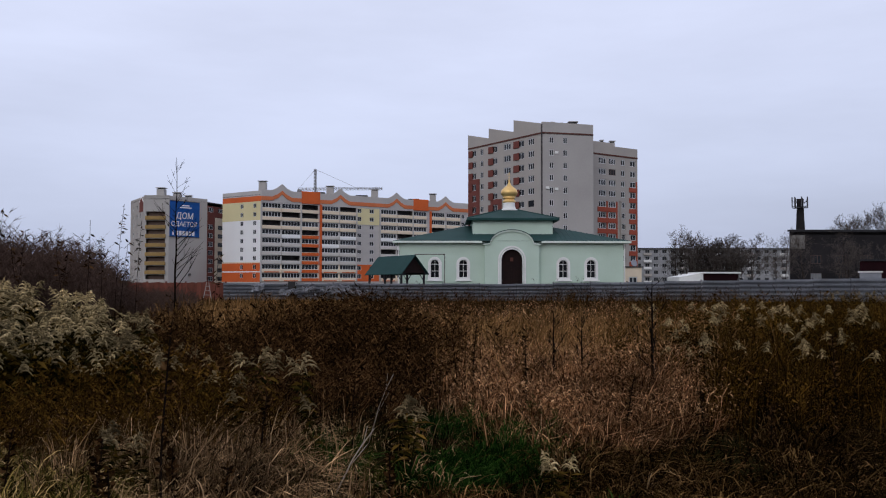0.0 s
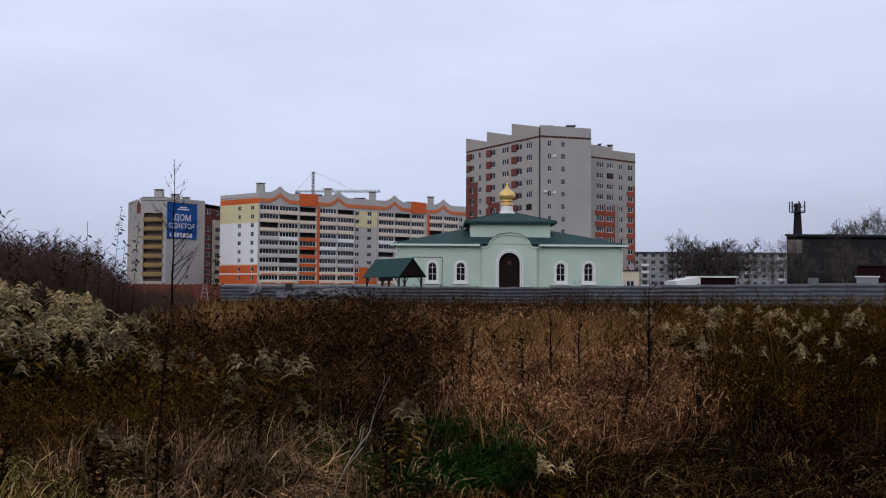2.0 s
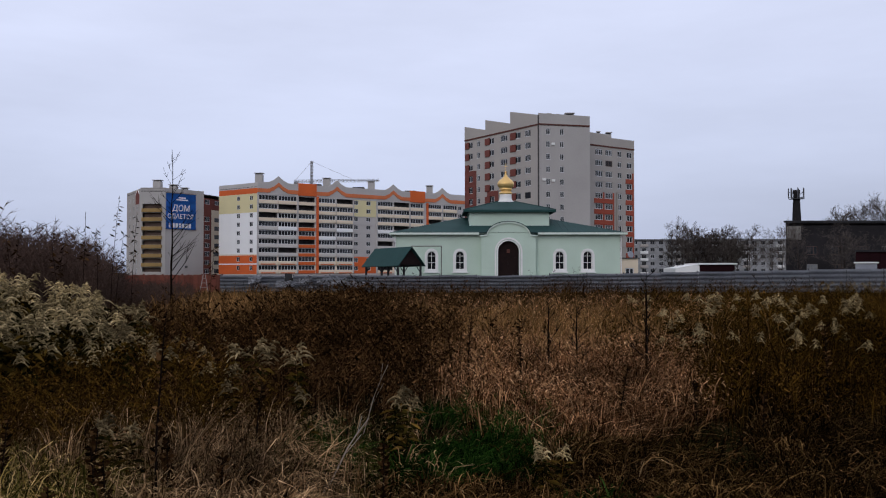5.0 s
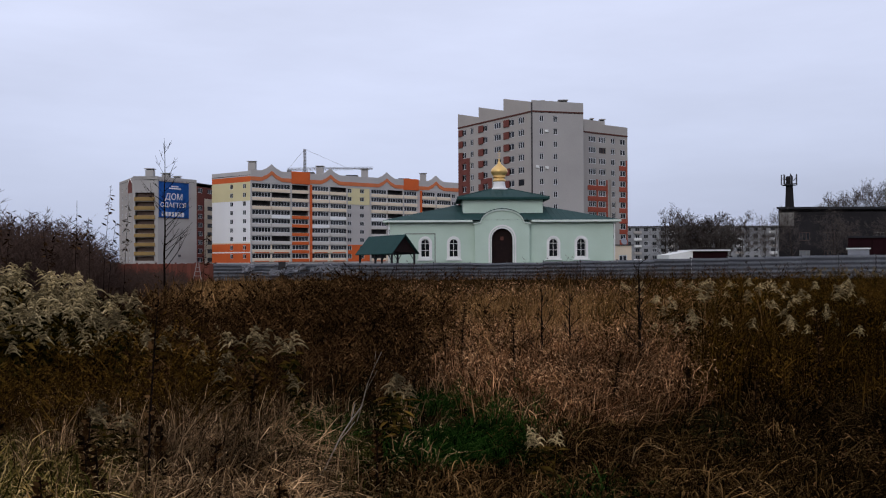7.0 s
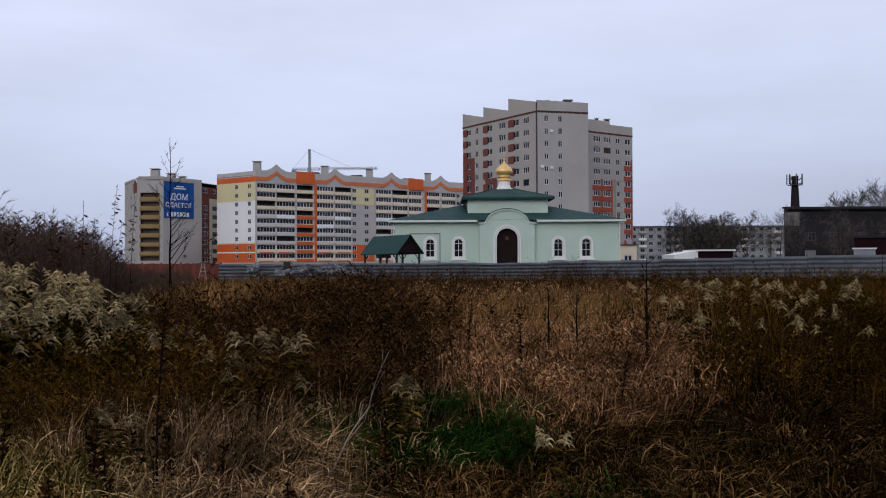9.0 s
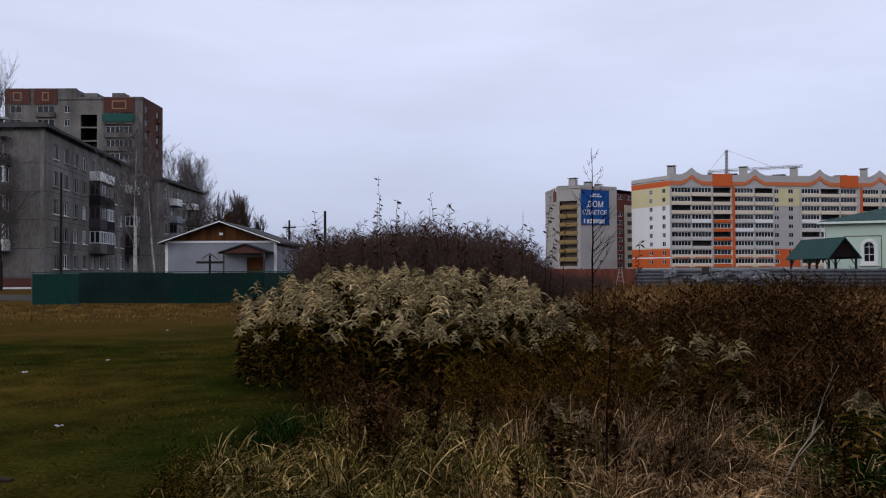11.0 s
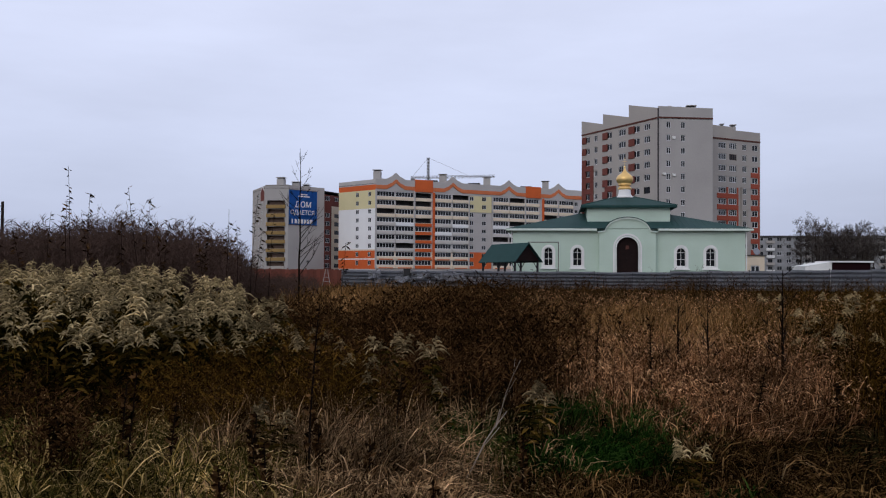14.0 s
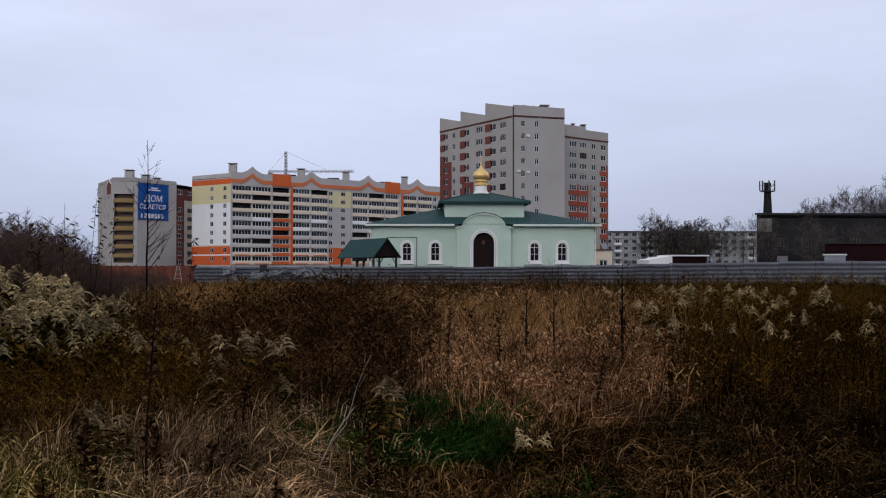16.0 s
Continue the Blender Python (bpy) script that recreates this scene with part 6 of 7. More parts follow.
def patch(n, az0, az1, d0, d1, rng, ragged=0.0):
    """n points spread evenly over a fan of the field, with a ragged edge."""
    az = rng.uniform(az0, az1, n)
    d = np.sqrt(rng.uniform(d0 * d0, d1 * d1, n))
    if ragged:
        az = az + rng.normal(0, ragged, n)
        d = d * (1 + rng.normal(0, ragged * 0.02, n))
    return polar(az, d)


def clumped(x, y, scale, least, seed):
    """Only the points that fall into natural clumps."""
    k = np.array([noise.noise((a * scale, b * scale, seed)) for a, b in zip(x, y)]) > least
    return x[k], y[k]


def outside(x, y, az0, az1, d0, d1):
    """Only the points that lie outside a fan."""
    az, d = np.degrees(np.arctan2(-x, y)), np.hypot(x, y)
    k = (az < az0) | (az > az1) | (d < d0) | (d > d1)
    return x[k], y[k]


def tufts(x, y, rng, per, radius):
    """Gather points into tussocks: each point becomes several blades round it."""
    X, Y = np.repeat(x, per), np.repeat(y, per)
    return X + rng.normal(0, radius, X.size), Y + rng.normal(0, radius, X.size)


def mound(x, y, rng, per, radius):
    """Rounded mounds: blades spread over a disc round each point, with the disc's centre and size."""
    X, Y = np.repeat(x, per), np.repeat(y, per)
    size = np.repeat(radius * rng.uniform(0.6, 1.4, x.size), per)
    a, q = rng.uniform(0, 6.283, X.size), np.sqrt(rng.uniform(0, 1, X.size))
    return X + np.cos(a) * q * size, Y + np.sin(a) * q * size, (a, q, size / radius)


def blades(name, x, y, h, w, lean, material, label, category, rng, droop=1.0, wind=(0.6, -0.2), comb=0.0, reach=0.42, dome=None, smooth=False):
    """Arching tapering blades in one mesh, in three pieces each or five if smooth; comb: how far neighbouring blades lie the same way."""
    n = x.size
    z = soil(x, y) - 0.02
    lump = np.array([noise.noise((a * 0.55, b * 0.55, 3.3)) for a, b in zip(x, y)])
    h = np.broadcast_to(h, n) * np.clip(rng.normal(0.85, 0.25, n), 0.3, 1.6) * (1 + 0.55 * lump)
    a = rng.uniform(0, 6.283, n)
    if comb:
        swirl = np.array([noise.noise((p * 0.8, q * 0.8, 6.6)) for p, q in zip(x, y)]) * 7.0
        a = np.where(rng.uniform(0, 1, n) < comb, swirl + rng.normal(0, 0.35, n), a)
    l = np.minimum(h * lean * rng.uniform(0.1, 1.4, n), reach)
    if dome:
        a = np.where(rng.uniform(0, 1, n) < 0.75, dome[0] + rng.normal(0, 0.5, n), a)
        l = np.minimum(h * lean * rng.uniform(0.3, 1.2, n), reach) * (0.55 + 0.75 * dome[1])
        h = h * (1.1 - 0.4 * dome[1] ** 2) * (0.5 + 0.5 * dome[2])
    ax, ay = np.cos(a) * l + wind[0] * l * 0.6, np.sin(a) * l + wind[1] * l * 0.6
    b = rng.uniform(0, 6.283, n)
    w = np.broadcast_to(w, n) * rng.uniform(0.5, 1.5, n)
    px, py = np.cos(b) * w / 2, np.sin(b) * w / 2
    q = droop * rng.uniform(0.2, 2.2, n)
    steps = ((0, 1.0), (0.28, 1.0), (0.50, 0.9), (0.70, 0.75), (0.87, 0.5)) if smooth else ((0, 1.0), (0.45, 0.9), (0.78, 0.6))
    shape = [(t, k * sgn) for t, k in steps for sgn in (1, -1)] + [(1, 0)]
    m = len(shape)
    V = np.empty((n, m, 3), np.float32)
    for i, (t, k) in enumerate(shape):
        V[:, i, 0] = x + ax * t ** 1.7 + px * k
        V[:, i, 1] = y + ay * t ** 1.7 + py * k
        V[:, i, 2] = z + h * ((1 + q) * t - q * t * t) / (1 + 0.25 * q)
    tris = [tri for i in range(0, m - 3, 2) for tri in ((i, i + 1, i + 3), (i, i + 3, i + 2))] + [(m - 3, m - 2, m - 1)]
    T = (np.arange(n) * m)[:, None, None] + np.array(tris)[None]
    return tagged(new(name, soup(name, V.reshape(-1, 3), T.reshape(-1, 3), material)), label, category, kind="stuff")


L_TAN = leaf_mat("dry_tan_grass", ((0.004, 0.0028, 0.002), (0.040, 0.026, 0.016), (0.13, 0.086, 0.055), (0.28, 0.195, 0.132), (0.67, 0.51, 0.39)))
L_RED = leaf_mat("reddish_straw", ((0.009, 0.0045, 0.003), (0.055, 0.027, 0.014), (0.17, 0.089, 0.051), (0.57, 0.365, 0.25)))
L_STRAW = leaf_mat("straw_grass", ((0.09, 0.052, 0.022), (0.18, 0.114, 0.056), (0.33, 0.225, 0.135)))
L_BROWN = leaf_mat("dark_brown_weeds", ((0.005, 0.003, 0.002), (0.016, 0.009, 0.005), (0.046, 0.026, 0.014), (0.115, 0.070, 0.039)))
# mostly near-black tones: the shade between lodged blades is put into the colour
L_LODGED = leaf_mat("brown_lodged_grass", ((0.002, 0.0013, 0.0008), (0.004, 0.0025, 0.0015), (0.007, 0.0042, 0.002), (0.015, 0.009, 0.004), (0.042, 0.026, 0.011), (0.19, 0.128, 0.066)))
L_AMBER = leaf_mat("amber_withered_leaves", ((0.008, 0.005, 0.002), (0.026, 0.0155, 0.0045), (0.060, 0.036, 0.010), (0.125, 0.076, 0.022)))
L_UPRIGHT = leaf_mat("rusty_upright_grass", ((0.003, 0.002, 0.001), (0.010, 0.006, 0.002), (0.030, 0.018, 0.005), (0.095, 0.057, 0.016)))
L_MOUND = leaf_mat("orange_brown_lodged_grass", ((0.003, 0.002, 0.001), (0.010, 0.006, 0.003), (0.036, 0.022, 0.010), (0.115, 0.069, 0.034), (0.35, 0.235, 0.13)))
# darker copy of the lodged grass; dimming towards the view's edge is painted in
L_LODGED_DIM = leaf_mat("dimmed_lodged_grass", ((0.002, 0.0013, 0.0008), (0.003, 0.002, 0.001), (0.005, 0.003, 0.0015), (0.009, 0.0055, 0.0026), (0.022, 0.014, 0.007), (0.10, 0.070, 0.038)))
L_GREEN = leaf_mat("fresh_green_grass", ((0.002, 0.006, 0.002), (0.005, 0.019, 0.0045), (0.011, 0.038, 0.008), (0.042, 0.090, 0.026)))
L_OLIVE = leaf_mat("olive_yellow_grass", ((0.005, 0.006, 0.002), (0.024, 0.026, 0.007), (0.066, 0.064, 0.019), (0.20, 0.160, 0.062), (0.64, 0.52, 0.31)))
# rusty yellow only in the top tones; the near-black ones stand for shade
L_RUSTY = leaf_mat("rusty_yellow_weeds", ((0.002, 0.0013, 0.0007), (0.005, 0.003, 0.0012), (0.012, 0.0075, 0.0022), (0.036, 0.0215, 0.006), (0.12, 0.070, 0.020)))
L_MOSS = leaf_mat("dark_olive_grass", ((0.012, 0.014, 0.005), (0.03, 0.034, 0.010), (0.075, 0.07, 0.022)))
# near-black tones put the shade between the stems into the litter's colour
L_MAT = leaf_mat("shade_toned_litter", ((0.003, 0.002, 0.001), (0.006, 0.004, 0.002), (0.013, 0.008, 0.004)))
L_TIPR = leaf_mat("pale_reddish_seed_heads", ((0.18, 0.095, 0.056), (0.38, 0.225, 0.146), (0.66, 0.46, 0.33)), spread=0.4, tuft=1.6)
L_TIPT = leaf_mat("pale_seed_heads", ((0.20, 0.14, 0.085), (0.36, 0.27, 0.18), (0.52, 0.42, 0.30)), spread=0.4, tuft=1.6)
L_TIPB = leaf_mat("brown_seed_heads", ((0.045, 0.025, 0.013), (0.09, 0.05, 0.027), (0.23, 0.15, 0.09)), spread=0.4, tuft=1.6)
L_FAR = leaf_mat("far_brown_grass", ((0.019, 0.012, 0.007), (0.045, 0.029, 0.015), (0.108, 0.072, 0.038)))
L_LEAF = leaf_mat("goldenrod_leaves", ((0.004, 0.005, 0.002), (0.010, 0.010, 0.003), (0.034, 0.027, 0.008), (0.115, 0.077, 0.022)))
L_PLUME = leaf_mat("faded_goldenrod_plumes", ((0.13, 0.116, 0.083), (0.32, 0.287, 0.210), (0.61, 0.553, 0.418)), spread=0.3, tuft=1.8)
L_PLUME2 = leaf_mat("brown_goldenrod_plumes", ((0.08, 0.070, 0.050), (0.18, 0.157, 0.115), (0.35, 0.308, 0.234)), spread=0.3, tuft=1.8)
L_EDGE = leaf_mat("yellowed_grass", ((0.10, 0.070, 0.026), (0.18, 0.125, 0.052), (0.26, 0.185, 0.09)), spread=0.4, tuft=1.0)
L_LAWN = leaf_mat("worn_lawn_grass", ((0.022, 0.028, 0.006), (0.041, 0.044, 0.010), (0.060, 0.055, 0.014), (0.15, 0.106, 0.038)), spread=0.2, tuft=0.9)

vr = np.random.default_rng(77)

# short fresh grass in the hollow
x1, y1 = patch(520, -6.9, 1.6, 6.5, 9.8, vr, 0.9)
x2, y2 = patch(110, 6.6, 8.8, 7.2, 8.9, vr, 0.4)
x3, y3 = patch(50, -11.6, -9.2, 5.4, 6.4, vr, 0.4)
x, y = clumped(np.concatenate((x1, x2, x3)), np.concatenate((y1, y2, y3)), 0.9, -0.12, 1.3)
x, y, dome = mound(x, y, vr, 34, 0.16)
blades("green_grass", x, y, 0.25, 0.012, 1.0, L_GREEN, "short fresh green grass in a hollow of the field", "grass", vr, 1.3, dome=dome)

# pale dry grass in tussocks in the foreground
x, y = patch(1000, 2.5, 22, 3.2, 8.8, vr, 1.4)
x, y = outside(*clumped(x, y, 1.1, -0.1, 4.4), 3.6, 9.0, 5.0, 9.5)
x, y = outside(x, y, -5, 4.0, 5.2, 9.5)
x, y, dome = mound(x, y, vr, 34, 0.13)
blades("dry_grass", x, y, 0.31, 0.0085, 1.35, L_TAN, "pale dry tussock grass bent over", "grass", vr, 2.2, comb=0.2, dome=dome, smooth=True)
x, y = clumped(*patch(300, 6, 20, 3.3, 6.0, vr, 1.5), 1.0, -0.05, 3.1)
x, y, dome = mound(x, y, vr, 46, 0.15)
blades("dry_grass", x, y, 0.27, 0.0095, 1.6, L_TAN, "pale dry tussock grass bent over", "grass", vr, 2.4, comb=0.3, dome=dome, smooth=True)
x, y = patch(230, -8, 4, 3.2, 6.7, vr, 1.0)
x, y, dome = mound(x, y, vr, 28, 0.10)
blades("dry_grass", x, y, 0.26, 0.0078, 1.3, L_MOUND, "pale dry tussock grass bent over", "grass", vr, 2.0, dome=dome, smooth=True)
x, y = patch(170, 8.5, 27, 4.5, 9.5, vr, 2.0)
x, y = tufts(x, y, vr, 14, 0.06)
blades("dry_grass", x, y, 0.5, 0.0055, 0.4, L_TAN, "upright pale dry grass", "grass", vr, 0.6)

# olive and yellow tussocks by the lawn
x, y = clumped(*patch(620, 20, 37, 3.3, 8.6, vr, 1.6), 1.1, 0.02, 8.1)
x, y, dome = mound(x, y, vr, 42, 0.11)
blades("olive_grass", x, y, 0.35, 0.0088, 1.6, L_OLIVE, "yellow-green drooping tussock grass beside the lawn", "grass", vr, 2.3, dome=dome, smooth=True)
x, y = clumped(*patch(190, 20, 38, 3.6, 8.2, vr, 1.4), 1.1, 0.02, 2.7)
x, y, dome = mound(x, y, vr, 36, 0.12)
blades("dry_grass", x, y, 0.33, 0.0085, 1.5, L_TAN, "pale dry tussock grass bent over", "grass", vr, 2.2, dome=dome, smooth=True)
x, y = patch(120, 33, 41, 4.6, 9.0, vr, 1.5)
x, y = tufts(x, y, vr, 30, 0.06)
blades("olive_grass", x, y, 0.20, 0.0078, 1.2, L_GREEN, "low green grass at the lawn's edge", "grass", vr, 1.4)

# green and olive tufts among the dry grass
x, y = clumped(*patch(420, 4, 31, 3.3, 9.5, vr, 2.0), 0.9, 0.02, 6.3)
x, y = tufts(x, y, vr, 34, 0.06)
blades("olive_grass", x, y, 0.28, 0.008, 1.0, L_MOSS, "dark olive green tufts among dry grass", "grass", vr, 1.4)

# reddish tall grass
x, y = clumped(*patch(620, -15.5, -2.2, 9.9, 18.0, vr, 1.8), 0.7, -0.30, 2.9)
x, y, dome = mound(x, y, vr, 58, 0.30)
blades("red_grass", x, y, 0.50, 0.0100, 1.0, L_RED, "tall reddish dry grass leaning with the wind", "grass", vr, 1.3, dome=dome)

x, y = clumped(*patch(150, -12.5, -5, 8.2, 11.5, vr, 1.5), 0.8, -0.2, 3.6)
x, y, dome = mound(x, y, vr, 54, 0.26)
blades("red_grass", x, y, 0.36, 0.0090, 1.3, L_RED, "reddish dry grass beaten down into mounds", "grass", vr, 1.6, dome=dome)

# straw grass behind it
x, y = patch(2600, -18, 3.0, 14, 29, vr, 2.5)
x, y = tufts(x, y, vr, 7, 0.2)
blades("straw_grass", x, y, 0.72, 0.018, 0.45, L_STRAW, "tall straw-coloured grass", "grass", vr, 0.8)
x, y = patch(2000, 7, 17, 24, 48, vr, 1.0)
x, y = tufts(x, y, vr, 6, 0.25)
blades("straw_grass", x, y, 0.8, 0.026, 0.4, L_STRAW, "tall straw-coloured grass", "grass", vr, 0.8)

# lodged brown grass
x, y = clumped(*patch(130, -14.5, -8.0, 5.6, 9.2, vr, 1.2), 0.8, -0.1, 2.2)
x, y, dome = mound(x, y, vr, 50, 0.26)
blades("lodged_grass", x, y, 0.30, 0.0085, 1.5, L_MOUND, "orange brown grass beaten down into mounds", "grass", vr, 2.2, (0.5, -0.5), 0.4, 0.5, dome, True)
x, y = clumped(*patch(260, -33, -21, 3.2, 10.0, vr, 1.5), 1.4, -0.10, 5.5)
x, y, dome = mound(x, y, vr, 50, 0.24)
blades("lodged_grass", x, y, 0.30, 0.0085, 1.6, L_LODGED_DIM, "brown grass beaten down in swathes, with dimness put into its colour", "grass", vr, 2.2, (0.5, -0.7), 0.5, 0.5, dome, True)
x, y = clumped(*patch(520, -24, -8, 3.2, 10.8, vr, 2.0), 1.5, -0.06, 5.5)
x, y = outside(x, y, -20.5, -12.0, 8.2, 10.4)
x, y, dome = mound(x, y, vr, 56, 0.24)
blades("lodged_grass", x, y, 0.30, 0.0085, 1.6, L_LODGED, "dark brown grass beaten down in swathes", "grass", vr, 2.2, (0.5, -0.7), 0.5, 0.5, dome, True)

# rusty upright grass among the weeds
x, y = outside(*patch(720, -32, -13, 10.5, 20, vr, 2.5), -17, -8, 0, 12.6)
x, y = tufts(x, y, vr, 14, 0.10)
blades("rusty_grass", x, y, 0.82, 0.0080, 0.5, L_UPRIGHT, "rusty yellow upright dry grass", "grass", vr, 0.8)
x, y = patch(2600, -32, 22, 30, 64, vr, 1.0)
x, y = tufts(x, y, vr, 6, 0.3)
blades("far_grass", x, y, 0.62, 0.028, 0.4, L_FAR, "brown dry grass in the distance", "grass", vr, 0.8)

# pale tussocks strewn through the near field
x, y = patch(330, -12, 24, 6.5, 22, vr, 0.8)
x, y = tufts(x, y, vr, 20, 0.05)
blades("dry_grass", x, y, 0.42, 0.0068, 0.9, L_TAN, "pale dry grass tussocks scattered through the weeds", "grass", vr, 1.4)

# weedy edge between the tussocks and the lawn, and sparse tufts on the lawn itself
x, y = clumped(*patch(260, 36, 45, 3.8, 7.0, vr, 1.6), 1.3, -0.02, 1.7)
x, y, dome = mound(x, y, vr, 34, 0.11)
blades("olive_grass", x, y, 0.28, 0.0085, 1.6, L_OLIVE, "yellow-green drooping tussock grass beside the lawn", "grass", vr, 2.2, dome=dome, smooth=True)
x, y = patch(2000, 38, 68, 4.6, 20, vr, 0.6)
x, y = tufts(x, y, vr, 10, 0.24)
blades("lawn_grass", x, y, 0.045, 0.010, 1.2, L_LAWN, "worn olive lawn grass in tufts", "grass", vr)

# matted growth close to the ground under all of it, its colour darkened for the shade there
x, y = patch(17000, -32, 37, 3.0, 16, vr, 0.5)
blades("matted_grass", x, y, 0.20, 0.017, 1.4, L_MAT, "matted dead grass near the ground, coloured as dark as the shade there", "grass", vr, 1.0)


# pale seed heads that nod at the top of the grass
def nodding(name, x, y, lo, hi, length, w, material, label, rng):
    n = x.size
    lump = np.array([noise.noise((a * 0.55, b * 0.55, 3.3)) for a, b in zip(x, y)])
    z = soil(x, y) + rng.uniform(lo, hi, n) * (1 + 0.55 * lump)
    a = rng.normal(0.2, 0.9, n)
    l = length * rng.uniform(0.5, 1.4, n)
    dx, dy = np.cos(a) * l, np.sin(a) * l
    b = rng.uniform(0, 6.283, n)
    px, py = np.cos(b) * w, np.sin(b) * w
    dz = l * rng.uniform(-0.9, 0.5, n)
    V = np.empty((n, 4, 3), np.float32)
    for i, (t, k, up) in enumerate(((0, 0, 0), (0.5, 1, 0.18), (0.5, -1, 0.18), (1, 0, 0))):
        V[:, i, 0] = x + dx * t + px * k
        V[:, i, 1] = y + dy * t + py * k
        V[:, i, 2] = z + dz * t + l * up
    T = (np.arange(n) * 4)[:, None, None] + np.array([[0, 2, 1], [1, 2, 3]])[None]
    return tagged(new(name, soup(name, V.reshape(-1, 3), T.reshape(-1, 3), material)), label, "grass", kind="stuff")


x, y = patch(12500, -17, -1, 9.0, 17, vr, 1.6)
nodding("grass_seed_heads", x, y, 0.30, 0.66, 0.06, 0.008, L_TIPR, "pale reddish nodding seed heads of dry grass", vr)
x, y = patch(3600, 2, 30, 3.6, 9, vr, 2.0)
nodding("grass_seed_heads", x, y, 0.14, 0.42, 0.045, 0.004, L_TIPT, "pale nodding seed heads of dry grass", vr)
x, y = patch(4600, -31, -9, 4, 16, vr, 2.0)
nodding("grass_seed_heads", x, y, 0.14, 0.5, 0.05, 0.0055, L_TIPB, "brown nodding seed heads of dry grass", vr)
x, y = patch(2600, 0, 19, 9, 26, vr, 2.0)
nodding("grass_seed_heads", x, y, 0.5, 1.0, 0.06, 0.006, L_TIPB, "brown nodding seed heads of weeds", vr)
x, y = patch(5000, -18, 3, 16, 34, vr, 2.0)
nodding("grass_seed_heads", x, y, 0.5, 0.95, 0.10, 0.010, L_TIPR, "pale reddish nodding seed heads of dry grass", vr)


# bushy weeds
def weed_template(seed, h=1.0, branches=13, leaves=7, wide=0.34):
    rng = random.Random(seed)
    V, T = [], []

    def strip(p, q, w, bend):
        d = (q - p)
        s = d.orthogonal().normalized() * w
        s.rotate(Matrix.Rotation(rng.uniform(0, 3.1), 3, d.normalized()))
        m = (p + q) / 2 + bend
        k = len(V)
        V.extend((p - s, p + s, m - s, m + s, q))
        T.extend(((k, k + 1, k + 3), (k, k + 3, k + 2), (k + 2, k + 3, k + 4)))

    def leaf(p, e, w):
        s = e.orthogonal().normalized() * w
        s.rotate(Matrix.Rotation(rng.uniform(0, 3.1), 3, e.normalized()))
        m = p + e * 0.45 + Vector((0, 0, -0.005))
        k = len(V)
        V.extend((p, m - s, m + s, p + e))
        T.extend(((k, k + 2, k + 1), (k + 1, k + 2, k + 3)))

    top = Vector((rng.uniform(-0.1, 0.1), rng.uniform(-0.1, 0.1), h))
    strip(Vector((0, 0, -0.05)), top, 0.006, Vector((0, 0, 0)))
    for i in range(branches):
        t = rng.uniform(0.25, 0.97)
        a = rng.uniform(0, 6.283)
        p = top * t
        q = p + Vector((math.cos(a) * wide, math.sin(a) * wide, rng.uniform(0.1, 0.42))) * (1.25 - t) * 1.3
        strip(p, q, 0.0035, Vector((0, 0, 0.02)))
        for j in range(leaves):
            u = rng.uniform(0.2, 1)
            c = p.lerp(q, u)
            b = rng.uniform(0, 6.283)
            l = rng.uniform(0.04, 0.085)
            leaf(c, Vector((math.cos(b) * l * 0.7, math.sin(b) * l * 0.7, rng.uniform(-0.8, 0.7) * l)), 0.0095)
    return np.array([tuple(v) for v in V]), np.array(T)


weeds = [weed_template(s) for s in range(7)]


def weed_patch(name, n, fan, hs, material, label, seed, ragged=2.2, tmpl=None, gaps=-1.0):
    r = np.random.default_rng(seed)
    x, y = outside(*clumped(*patch(n, *fan, r, ragged), 0.45, gaps, 9.9), -17, -8, 0, 12.6)
    n = x.size
    z = soil(x, y)
    lump = np.array([noise.noise((a * 0.33, b * 0.33, 5.1)) for a, b in zip(x, y)])
    v, t = scatter(tmpl or weeds, list(zip(x, y, z, r.uniform(*hs, n) * (1 + 0.45 * lump))), seed)
    return tagged(new(name, soup(name, v, t, material)), label, "weeds", kind="stuff")


far_weeds = [weed_template(40 + s, 1.0, 9, 3, 0.3) for s in range(5)]
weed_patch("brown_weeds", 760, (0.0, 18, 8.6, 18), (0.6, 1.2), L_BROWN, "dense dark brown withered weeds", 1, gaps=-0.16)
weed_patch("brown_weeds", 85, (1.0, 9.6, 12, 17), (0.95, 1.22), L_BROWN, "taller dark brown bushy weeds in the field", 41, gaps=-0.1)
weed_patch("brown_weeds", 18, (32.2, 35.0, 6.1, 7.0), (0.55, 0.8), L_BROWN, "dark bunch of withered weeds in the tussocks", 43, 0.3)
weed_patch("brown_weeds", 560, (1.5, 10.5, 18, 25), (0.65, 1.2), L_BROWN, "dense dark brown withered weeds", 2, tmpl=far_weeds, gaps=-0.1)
weed_patch("brown_weeds", 380, (10, 20, 18, 25), (0.4, 0.75), L_BROWN, "low dark brown withered weeds", 22, tmpl=far_weeds, gaps=-0.1)
weed_patch("far_weeds", 1100, (-31, 24, 34, 50), (0.5, 0.95), L_BROWN, "withered brown weeds in front of the fence", 3, tmpl=far_weeds, gaps=-0.05)
weed_patch("far_weeds", 900, (-31, 20, 50, 67), (0.25, 0.65), L_BROWN, "withered brown weeds in front of the fence", 13, tmpl=far_weeds)
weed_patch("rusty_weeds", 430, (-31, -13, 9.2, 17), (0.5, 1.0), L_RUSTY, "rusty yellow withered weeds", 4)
weed_patch("rusty_weeds", 900, (-31, -14, 17, 34), (0.8, 1.15), L_AMBER, "rusty yellow withered weeds", 5, tmpl=far_weeds)
